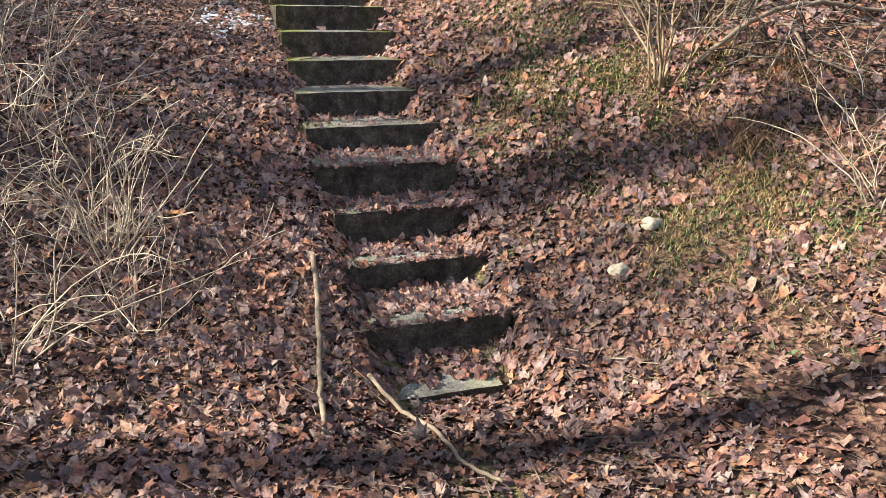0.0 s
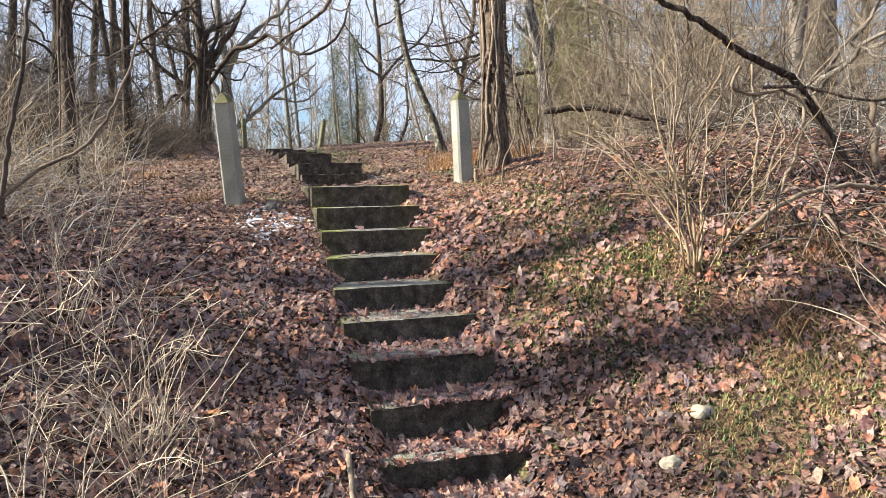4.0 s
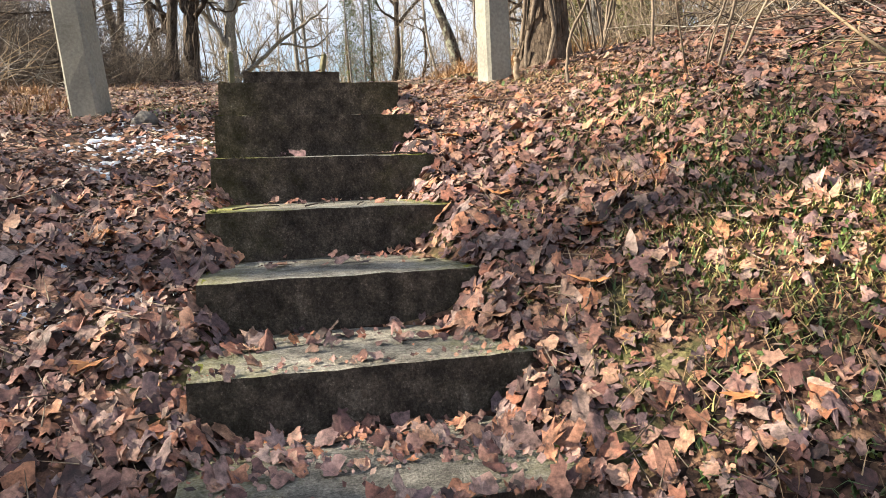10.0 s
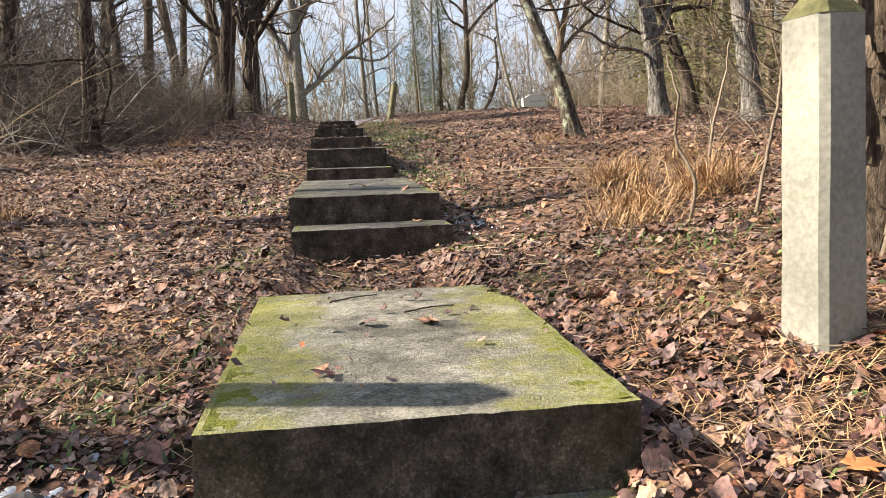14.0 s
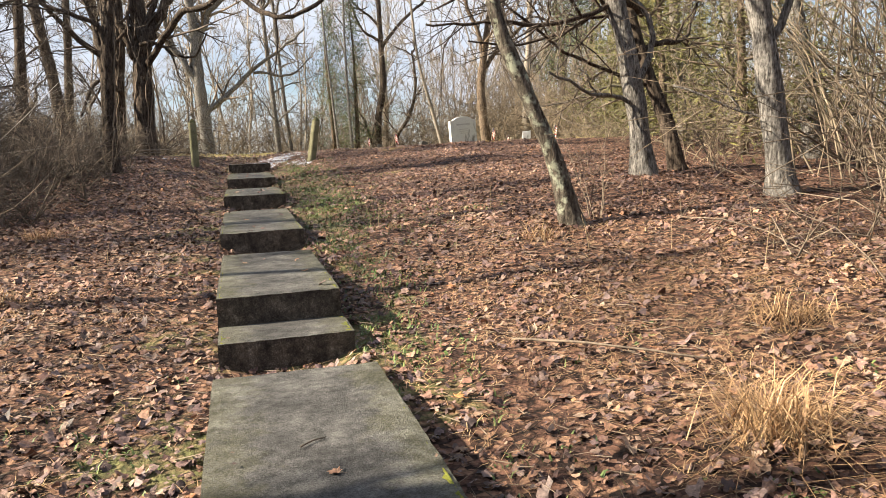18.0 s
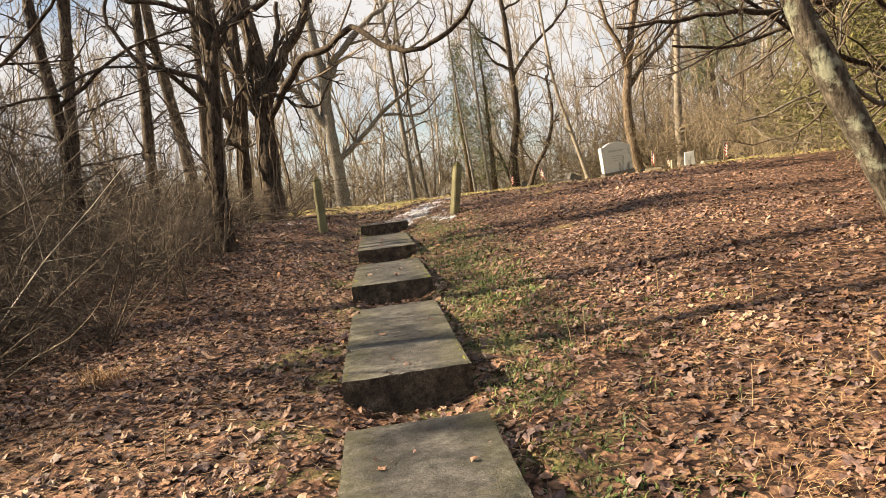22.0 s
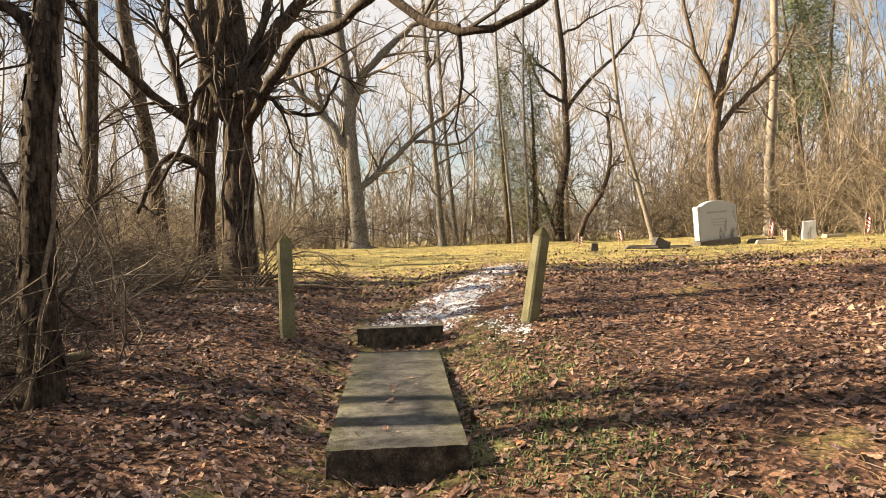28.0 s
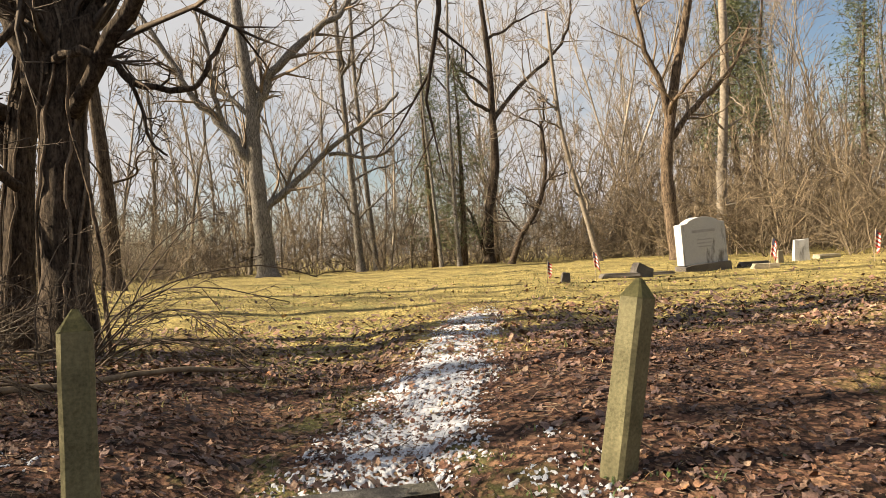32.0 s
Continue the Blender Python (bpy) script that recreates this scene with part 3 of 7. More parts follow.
def moss_cushion(step, row, side, reach, seed):
    """Moss creeping in over the top from one side edge, thinning to crumbs."""
    y0, z0, x0, x1, y1, z1, skew = row
    cell = 0.011
    y1 = min(y1, y0 + 1.5)
    us, vs = np.arange(0.004, reach, cell), np.arange(0.006, y1 - y0 - 0.01, cell)
    gu, gv = np.meshgrid(us, vs)
    gx = (x0 + 0.012 + gu) if side < 0 else (x1 - 0.012 - gu)
    gy = y0 + 0.012 + gv + skew * (gx - x0) / (x1 - x0)
    amount = np.zeros(gx.shape)
    for i in range(gx.shape[0]):
        for j in range(gx.shape[1]):
            amount[i, j] = noise.noise((gx[i, j] * 9, gy[i, j] * 9, seed)) * 0.5 + noise.noise((gx[i, j] * 38, gy[i, j] * 38, seed)) * 0.42
    amount += 0.30 - 0.95 * gu / reach - 0.30 * gv / (y1 - y0)
    top = z0 + (z1 - z0) * (gy - y0) / max(row[4] - y0, 0.1)
    z = top - 0.006 + 0.012 * np.clip(amount, 0, 1) ** 0.5
    nx, ny = gx.shape[1], gx.shape[0]
    i = np.arange(ny - 1)[:, None] * nx + np.arange(nx - 1)[None]
    high = np.maximum.reduce([amount[:-1, :-1], amount[1:, :-1], amount[:-1, 1:], amount[1:, 1:]])
    i = i[high > 0.02]
    if not len(i):
        return
    tris = np.concatenate([np.stack([i, i + 1, i + nx + 1], 1), np.stack([i, i + nx + 1, i + nx], 1)])
    if side > 0:
        tris = tris[:, ::-1]
    v = np.stack([gx.ravel(), gy.ravel(), z.ravel()], 1) - np.array(step.location)
    used, inv = np.unique(tris, return_inverse=True)
    me = array_mesh("moss", v[used], inv.reshape(-1, 3), MAT_MOSS)
    me.polygons.foreach_set("use_smooth", [True] * len(me.polygons))
    tagged(part("moss_patch", me, step, "bright yellow-green moss"), kind="stuff")


for k, (y0, z0, x0, x1, y1, z1, skew) in enumerate(STEPS):
    if k < 3:
        lab = "worn concrete step half buried in fallen leaves"
    elif k < 10:
        lab = "dark stained concrete step with shade-toned front and mossy edges on the bank"
    elif y1 - y0 > 1:
        lab = "long concrete landing slab with green moss at its edge"
    else:
        lab = "dark stained concrete step with shade-toned front set into the leafy slope"
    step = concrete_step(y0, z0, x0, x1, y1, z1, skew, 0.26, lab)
    grow = (0, .05, .05, .05, .05, .07, .08, .12, .20, .27, .34, .12, .05, .16, .05, .05, .14, .05, 0)[k]
    if grow:
        moss_cushion(step, STEPS[k], 1, grow, 3.0 + k)
        moss_cushion(step, STEPS[k], -1, grow * 0.7, 53.0 + k)

# ---- posts ----


def square_post(name, base, top, side, label, cap_h=0.09, turn=24.0, mat=MAT_POST):
    """A square cast post with chamfered corners and a pyramid cap, leaning as it stands."""
    b, t = Vector(base), Vector(top)
    e = thing(name, label, "post", "posts beside the steps", b)
    up = (t - b)
    h = up.length
    q = up.to_track_quat("Z", "Y")
    spin = Matrix.Rotation(radians(turn), 4, "Z")
    e.matrix_world = Matrix.Translation(b) @ q.to_matrix().to_4x4() @ spin

    def prism(z0, z1, s0, s1, cut, mat, nm):
        bm = bmesh.new()
        rows = []
        zs = [z0 + (z1 - z0) * i / 6 for i in range(7)] if z1 - z0 > 0.3 else [z0, z1]
        for z in zs:
            s = s0 + (s1 - s0) * (z - z0) / (z1 - z0)
            c = min(cut, s * 0.3)
            ring = [(s, -s + c), (s, s - c), (s - c, s), (-s + c, s), (-s, s - c), (-s, -s + c), (-s + c, -s), (s - c, -s)]
            rows.append([bm.verts.new((x + 0.004 * noise.noise((x * 9, y * 9, z * 7 + b.x)), y + 0.004 * noise.noise((y * 9, z * 7, x * 9)), z)) for x, y in ring])
        for r0, r1 in zip(rows, rows[1:]):
            for i in range(8):
                bm.faces.new((r0[i], r0[(i + 1) % 8], r1[(i + 1) % 8], r1[i]))
        bm.faces.new(rows[-1])
        bm.faces.new(rows[0][::-1])
        me = bpy.data.meshes.new(nm)
        bm.to_mesh(me)
        bm.free()
        me.materials.append(mat)
        return me

    part("shaft", prism(-0.25, h - cap_h, side / 2 * 1.04, side / 2 * 0.97, 0.018, mat, "shaft"), e)
    part("cap", prism(h - cap_h, h, side / 2 * 0.985, side * 0.09, 0.015, MAT_POSTMOSS, "cap"), e, "mossy pyramid cap")
    return e


square_post("stair_post", (-1.157, 2.632, 0.80), (-1.232, 2.468, 1.86), 0.165, "pale weathered concrete post leaning beside the stair top", turn=8)
square_post("stair_post", (1.129, 2.506, 0.90), (1.102, 2.51, 1.90), 0.158, "pale concrete post with one sunlit face beside the stair top", turn=20)
square_post("stair_post", (-1.013, 18.92, 2.48), (-1.022, 19.00, 3.40), 0.135, "weathered greenish post with mossy cap at the path head", turn=6, mat=MAT_POST_OLD)
square_post("stair_post", (1.255, 19.08, 2.38), (1.428, 19.08, 3.375), 0.135, "weathered post leaning outwards beside the snowy path", turn=28, mat=MAT_POST_OLD)

# ---- masses of twigs ----


class Twigs:
    """Gathers whole generations of stems and shoots for one mesh."""

    def __init__(self, seed, clear=True):
        self.rng, self.rows, self.clear = np.random.default_rng(seed), [], clear

    def grow(self, p, d, ln, r0, r1, segs, wob=0.2, up=0.05):
        n = len(p)
        d = d / np.linalg.norm(d, axis=1, keepdims=True)
        pts = [p]
        for _ in range(segs):
            d = d + self.rng.normal(0, wob, (n, 3)) * (1, 1, .7) + np.array((0, 0, up))
            d /= np.linalg.norm(d, axis=1, keepdims=True)
            p = p + d * (ln / segs)[:, None]
            pts.append(p)
        P = np.stack(pts, 1)
        R = r0[:, None] + (r1 - r0)[:, None] * np.linspace(0, 1, segs + 1)[None]
        if self.clear:
            x, y = P[:, :, 0], P[:, :, 1]
            ok = ~((np.abs(x) < 1.7) & (y > -6) & (y < 20)).any(1)
            P, R = P[ok], R[ok]
        self.rows.append((P, R))
        return P, R

    def bud(self, P, R, per, lo, hi, a0, a1, length, share=0.6, thin=0.006, segs=2, wob=0.22, up=0.05, least=0.0):
        """Side shoots along every stem, leaving it at an angle between a0 and a1."""
        if not len(P):
            return P, R
        m, n = P.shape[1] - 1, len(P) * per
        k = np.repeat(np.arange(len(P)), per)
        u = self.rng.uniform(lo, hi, n) * m
        j = np.minimum(u.astype(int), m - 1)
        a, b = P[k, j], P[k, j + 1]
        p = a + (b - a) * (u - j)[:, None]
        d = (b - a) / np.linalg.norm(b - a, axis=1, keepdims=True)
        v = self.rng.normal(0, 1, (n, 3))
        v -= d * (v * d).sum(1, keepdims=True)
        v /= np.linalg.norm(v, axis=1, keepdims=True)
        t = self.rng.uniform(a0, a1, n)[:, None]
        span = np.linalg.norm(P[k, -1] - P[k, 0], axis=1)
        ln = np.maximum(span * length * self.rng.uniform(.5, 1.2, n) * (1.15 - .6 * u / m), least)
        r = np.maximum(R[k, j] * share, thin)
        return self.grow(p, d * np.cos(t) + v * np.sin(t), ln, r, np.full(n, thin * .5), segs, wob, up)

    def mesh(self, name, mat):
        vs, ts, base = [], [], 0
        ref = np.array((0.31, 0.87, 0.39))
        for P, R in self.rows:
            n, m = P.shape[:2]
            if not n:
                continue
            d = np.gradient(P, axis=1)
            d /= np.linalg.norm(d, axis=2, keepdims=True) + 1e-9
            u = np.cross(d, ref)
            u /= np.linalg.norm(u, axis=2, keepdims=True) + 1e-9
            w = np.cross(d, u)
            if m == 2:
                # the finest shoots run out to a point
                foot = np.stack([P[:, 0] + R[:, :1] * (c * u[:, 0] + q * w[:, 0]) for c, q in COS[3]] + [P[:, 1]], 1)
                vs.append(foot.reshape(-1, 3))
                ts.append((np.array(((0, 1, 3), (1, 2, 3), (2, 0, 3)))[None] + base + (np.arange(n) * 4)[:, None, None]).reshape(-1, 3))
                base += n * 4
                continue
            ring = np.stack([P + R[..., None] * (c * u + q * w) for c, q in COS[3]], 2)
            vs.append(ring.reshape(-1, 3))
            one = np.array([f for k in range(m - 1) for a in range(3) for f in ((k * 3 + a, k * 3 + (a + 1) % 3, k * 3 + 3 + (a + 1) % 3), (k * 3 + a, k * 3 + 3 + (a + 1) % 3, k * 3 + 3 + a))])
            ts.append((one[None] + base + (np.arange(n) * m * 3)[:, None, None]).reshape(-1, 3))
            base += n * m * 3
        me = array_mesh(name, np.concatenate(vs), np.concatenate(ts), mat)
        me.polygons.foreach_set("use_smooth", [True] * len(me.polygons))
        return me


# ---- trees ----


def wander(p, d, length, r0, r1, segs, rng, wob=0.18, up=0.05):
    pts, rad = [p.copy()], [r0]
    d = d.normalized()
    for k in range(segs):
        d = (d + Vector((rng.gauss(0, wob), rng.gauss(0, wob), rng.gauss(0, wob * 0.7) + up))).normalized()
        p = p + d * (length / segs)
        pts.append(p.copy())
        rad.append(r0 + (r1 - r0) * (k + 1) / segs)
    return pts, rad


def side_way(d, rng, spread):
    v = Vector((rng.gauss(0, 1), rng.gauss(0, 1), rng.gauss(0, 1)))
    v = (v - d * v.dot(d)).normalized()
    return (d * math.cos(spread) + v * math.sin(spread)).normalized()


def twig_out(geo, pts, rad, rng, level, size, count, wob, up):
    """Side shoots along a limb, each with finer shoots of its own."""
    m = len(pts) - 1
    for _ in range(count):
        u = rng.uniform(0.25, 1.0) * m
        k = min(int(u), m - 1)
        p = pts[k].lerp(pts[k + 1], u - k)
        d = (pts[k + 1] - pts[k]).normalized()
        r = min(rad[k] * 0.55, 0.028 * size)
        ln = size * rng.uniform(0.45, 1.1) * (1 - 0.45 * u / m)
        q, rr = wander(p, side_way(d, rng, rng.uniform(0.5, 1.1)), ln, r, 0.0028, 3 if level else 2, rng, wob, up)
        geo.tube(q, rr, 4 if r > 0.012 else 3, cap=False)
        if level:
            twig_out(geo, q, rr, rng, level - 1, size * 0.5, max(2, count // 2), wob, up)


def crown_of(arms, seed, twigs, size, mat):
    """Three generations of ever finer twigs along the limbs of a tree."""
    u = np.linspace(0, 1, 7)
    P, R = [], []
    for q, rr in arms:
        v = np.linspace(0, 1, len(q))
        a = np.array([tuple(p) for p in q])
        P.append(np.stack([np.interp(u, v, a[:, k]) for k in range(3)], 1))
        R.append(np.interp(u, v, rr))
    t = Twigs(seed, False)
    A, AR = t.bud(np.array(P), np.array(R), max(3, twigs - 3), .12, 1.0, .45, 1.1, .42, .5, .007 * size, 3, .24, .03, .25)
    B, BR = t.bud(A, AR, 3, .15, 1.0, .45, 1.1, .55, .6, .0045 * size, 2, .26, .03, .12)
    t.bud(B, BR, 2, .2, 1.0, .4, 1.0, .65, .6, .003 * size, 1, .2, .03)
    return t.mesh("crown", mat)


def bare_tree(name, label, base, trunk, r0, r1, limbs, mat, twig_mat, seed, twigs=8, limb_size=1.0, sides=12, flare=1.5, vines=0, flakes=0, sweeps=()):
    """A leafless tree. trunk: steps from the base up; limbs: (share of trunk, bearing, rise, length, radius)."""
    rng = random.Random(seed)
    bz = gz(*base) - 0.04
    e = thing(name, label, "tree", "", (base[0], base[1], bz))
    g = Geo()
    ctrl = [Vector((0, 0, -0.15))] + [Vector(t) for t in trunk]
    pts, rad, m = [], [], len(ctrl) - 1
    n = max(16, int(7 * m))
    for i in range(n + 1):
        u = i / n * m
        k = min(int(u), m - 1)
        f = u - k
        p0, p1, p2, p3 = ctrl[max(k - 1, 0)], ctrl[k], ctrl[k + 1], ctrl[min(k + 2, m)]
        p = 0.5 * ((2 * p1) + (p2 - p0) * f + (2 * p0 - 5 * p1 + 4 * p2 - p3) * f * f + (3 * p1 - p0 - 3 * p2 + p3) * f ** 3)
        s = i / n
        z = max(p.z, 0)
        rr = (r0 + (r1 - r0) * s) * (1 + (flare - 1) * math.exp(-z / 0.22)) * (1 + 0.05 * math.sin(z * 5 + seed))
        pts.append(p)
        rad.append(rr)
    g.tube(pts, rad, sides)
    # furrows
    lump = [Vector(v) for v in g.v]
    g.v = []
    for v in lump:
        w = noise.noise((v.x * 14, v.y * 14, v.z * 7 + seed)) * 0.06 + noise.noise((v.x * 3, v.y * 3, v.z * 2.2 + seed)) * 0.11
        k = min(range(len(pts)), key=lambda q: (pts[q] - v).length_squared)
        c = pts[k]
        g.v.append((v.x + (v.x - c.x) * w, v.y + (v.y - c.y) * w, v.z))
    part("trunk", g.mesh("trunk", mat), e)
    if flakes:
        fg = Geo()
        for _ in range(flakes):
            k = rng.randint(1, n - 2)
            a = rng.uniform(0, 6.283)
            way, across = Vector((math.cos(a), math.sin(a), 0)), Vector((-math.sin(a), math.cos(a), 0))
            along = (pts[k + 1] - pts[k]).normalized()
            w, ln = rng.uniform(.008, .022), rng.uniform(.05, .16)
            p = pts[k].lerp(pts[k + 1], rng.random()) + way * rad[k] * 1.02
            lift = way * rng.uniform(.010, .028)
            top, low = p + along * ln * .5, p - along * ln * .5 + lift + across * rng.gauss(0, .01)
            fg.poly([top - across * w, top + across * w, low + across * w * .7, low - across * w * .7])
            fg.poly([low - across * w * .7, low + across * w * .7, low - lift * 1.1 + across * w * .7, low - lift * 1.1 - across * w * .7])
        tagged(part("bark_plate", fg.mesh("bark_plate", mat, True), e), kind="stuff")
    arms = []
    for share, bearing, rise, length, r in limbs:
        u = share * n
        k = min(int(u), n - 1)
        p = pts[k].lerp(pts[k + 1], u - k)
        a, b = radians(bearing), radians(rise)
        d = Vector((-math.sin(a) * math.cos(b), math.cos(a) * math.cos(b), math.sin(b)))
        q, rr = wander(p, d, length, r, 0.012, max(6, int(length / 0.26)), rng, 0.26 if length < 4 else 0.17, 0.012)
        lg = Geo()
        lg.tube(q, rr, 8 if r > 0.05 else 6)
        limb = part("limb", lg.mesh("limb", mat), e)
        for _ in range(max(2, int(length * 1.3))):
            u2 = rng.uniform(0.2, 0.95) * (len(q) - 1)
            k2 = int(u2)
            d2 = side_way((q[k2 + 1] - q[k2]).normalized(), rng, rng.uniform(0.5, 1.0))
            q2, r2 = wander(q[k2], d2, length * rng.uniform(0.25, 0.5), rr[k2] * 0.6, 0.006, 7, rng, 0.27, 0.03)
            bg = Geo()
            bg.tube(q2, r2, 5, cap=False)
            part("branch", bg.mesh("branch", mat), limb)
            arms.append((q2, r2))
        arms.append((q, rr))
    for way, ra, rb in sweeps:
        # a long crooked limb along its own bends
        ctrl2 = [Vector(p) - e.location for p in way]
        m2 = len(ctrl2) - 1
        q, rr = [], []
        for i in range(m2 * 4 + 1):
            u = i / 4
            k = min(int(u), m2 - 1)
            f = u - k
            p0, p1, p2, p3 = ctrl2[max(k - 1, 0)], ctrl2[k], ctrl2[k + 1], ctrl2[min(k + 2, m2)]
            q.append(0.5 * ((2 * p1) + (p2 - p0) * f + (2 * p0 - 5 * p1 + 4 * p2 - p3) * f * f + (3 * p1 - p0 - 3 * p2 + p3) * f ** 3) + Vector((rng.gauss(0, ra * .2), rng.gauss(0, ra * .2), rng.gauss(0, ra * .2))))
            rr.append((ra + (rb - ra) * i / (m2 * 4)) * rng.uniform(.9, 1.12))
        lg = Geo()
        lg.tube(q, rr, 8)
        arms += [(q, rr)] * 2
        part("limb", lg.mesh("limb", mat), e)
    if arms:
        part("crown", crown_of(arms, seed, twigs, limb_size, twig_mat), e)
    for _ in range(vines):
        a = rng.uniform(0, 6.28)
        vg = Geo()
        q = []
        for i in range(len(pts)):
            a += rng.uniform(-0.15, 0.25)
            q.append(pts[i] + Vector((math.cos(a), math.sin(a), 0)) * (rad[i] + 0.012))
        vg.tube(q, [0.016] * len(q), 5)
        part("vine", vg.mesh("vine", MAT_TWIG), e)
    return e


def ring_limbs(rng, count, lo, hi, length, r, rise=(15, 55)):
    return [(rng.uniform(lo, hi), rng.uniform(0, 360), rng.uniform(*rise), length * rng.uniform(0.6, 1.2), r * rng.uniform(0.6, 1.1)) for _ in range(count)]


trng = random.Random(21)
# beside the lower stair
bare_tree("vine_covered_tree", "rough brown tree trunk hung with shaggy vines", (1.67, 3.08), [(0, 0, 0), (.0, 0, .9), (-.01, .02, 2.0), (-.02, .1, 3.5), (0.1, .2, 6.0)], 0.138, 0.105,
          ring_limbs(trng, 6, 0.6, 1.0, 2.6, 0.05), MAT_BARK_SHAG, MAT_TWIG, 31, vines=7, flakes=420)
# leaning lichen tree, the furrowed pair, and their neighbour
bare_tree("leaning_tree", "slender leaning tree with pale lichen and drooping twigs", (2.74, 9.55), [(0, 0, 0), (-.08, 0, .35), (-.20, 0, .75), (-.45, .02, 1.35), (-.67, .05, 2.0), (-.80, .2, 3.2), (-.7, .5, 4.6)], 0.098, 0.05,
          [(.80, 20, 38, 2.2, .03), (.86, -70, 40, 2.0, .03), (.95, 150, 50, 1.6, .03), (.9, 60, 45, 1.8, .025)],
          MAT_BARK_LICHEN, MAT_TWIG_DARK, 32, twigs=9, sides=14)
bare_tree("furrowed_tree", "tall grey tree with deeply ridged pale bark", (5.04, 12.27), [(0, 0, 0), (-.08, 0, .8), (-.22, .05, 1.8), (-.36, .1, 2.6), (-.5, .1, 4.5), (-.55, 0, 8)], 0.150, 0.11,
          [(.36, 95, 30, 2.2, .03), (.40, -60, 55, 3.0, .05), (.55, 40, 45, 3, .06), (.7, 200, 50, 3, .06), (.85, 300, 50, 3, .05), (.95, 120, 60, 2.5, .05)], MAT_BARK_GREY, MAT_TWIG, 33, sides=16)
bare_tree("furrowed_tree", "tall grey tree with sunlit ridged bark and bare twigs", (5.17, 9.74), [(0, 0, 0), (-.08, 0, .6), (-.22, 0, 1.5), (-.36, .0, 2.3), (-.6, .1, 4.2), (-.7, 0, 8)], 0.138, 0.10,
          [(.36, 60, 30, 1.1, .014), (.5, 250, 40, 2.6, .05), (.62, 10, 50, 3, .05), (.75, 140, 50, 3, .05), (.9, 320, 50, 3, .05)], MAT_BARK_GREY, MAT_TWIG, 34, sides=16)
bare_tree("crooked_tree", "dark crooked tree with moss-topped limbs behind the grey tree", (5.85, 12.75), [(0, 0, 0), (-.1, .1, .7), (-.3, .3, 1.5), (-.45, .5, 2.4), (-.4, .7, 4.0), (-.2, .9, 6)], 0.12, 0.07,
          [(.45, 75, 14, 3.4, .030), (.5, 60, 30, 3.2, .035), (.62, 100, 24, 3.0, .03), (.75, 30, 40, 2.5, .05), (.9, 280, 40, 2.5, .04), (.55, -80, 25, 2.6, .05)], MAT_BARK_DARK, MAT_TWIG_DARK, 35, twigs=9,
          sweeps=((((5.5, 13.1, 4.3), (4.9, 12.5, 4.35), (4.2, 12.3, 4.1), (3.6, 12.3, 4.0), (3.1, 12.2, 4.02), (2.6, 12.2, 4.0), (2.1, 12.2, 3.98)), .045, .012),
                  (((5.45, 13.1, 4.9), (4.6, 12.4, 4.75), (3.9, 12.2, 4.45), (3.3, 12.1, 4.3), (2.7, 12.1, 4.35), (2.2, 12.1, 4.15)), .035, .010),
                  (((4.2, 12.3, 4.1), (3.7, 11.9, 4.45), (3.2, 11.7, 4.3), (2.7, 11.6, 4.05)), .02, .008)))
bare_tree("furrowed_tree", "grey woodland tree standing in brush", (8.9, 13.6), [(0, 0, 0), (-.2, 0, 1.5), (-.5, 0, 3), (-.8, .1, 6), (-.9, .1, 9)], 0.17, 0.1,
          ring_limbs(trng, 6, .35, 1, 3, .05), MAT_BARK_GREY, MAT_TWIG, 36)
# left of the path
bare_tree("path_side_tree", "small dark rough-barked tree with forked crooked limbs", (-2.22, 16.7), [(0, 0, 0), (.02, 0, .7), (.06, 0, 1.5), (.12, 0, 2.2), (.15, .1, 2.9), (.1, .3, 4.2)], 0.125, 0.07,
          [(.70, 30, 60, 2.0, .045), (.8, -40, 60, 2.0, .04), (.9, 100, 60, 2.0, .04), (.30, 70, 15, 1.0, .02), (.22, 110, 5, .8, .015), (.38, 60, 25, 1.1, .02)], MAT_BARK_DARK, MAT_TWIG_DARK, 37, twigs=8, flakes=420, vines=3,
          sweeps=((((-2.13, 16.7, 4.3), (-2.21, 16.7, 4.74), (-2.63, 16.7, 4.96), (-3.0, 16.7, 5.08), (-3.28, 16.7, 5.52), (-3.39, 16.7, 5.8), (-3.26, 16.7, 6.2)), .045, .02),
                  (((-2.05, 16.7, 4.9), (-1.94, 16.7, 5.36), (-1.59, 16.7, 5.58), (-1.18, 16.7, 5.8), (-.93, 16.7, 6.1), (-.7, 16.8, 6.7)), .06, .02),
                  (((-2.06, 16.7, 5.2), (-2.19, 16.7, 5.66), (-2.67, 16.7, 5.87), (-3.11, 16.7, 5.96), (-3.3, 16.7, 6.3)), .05, .02)))
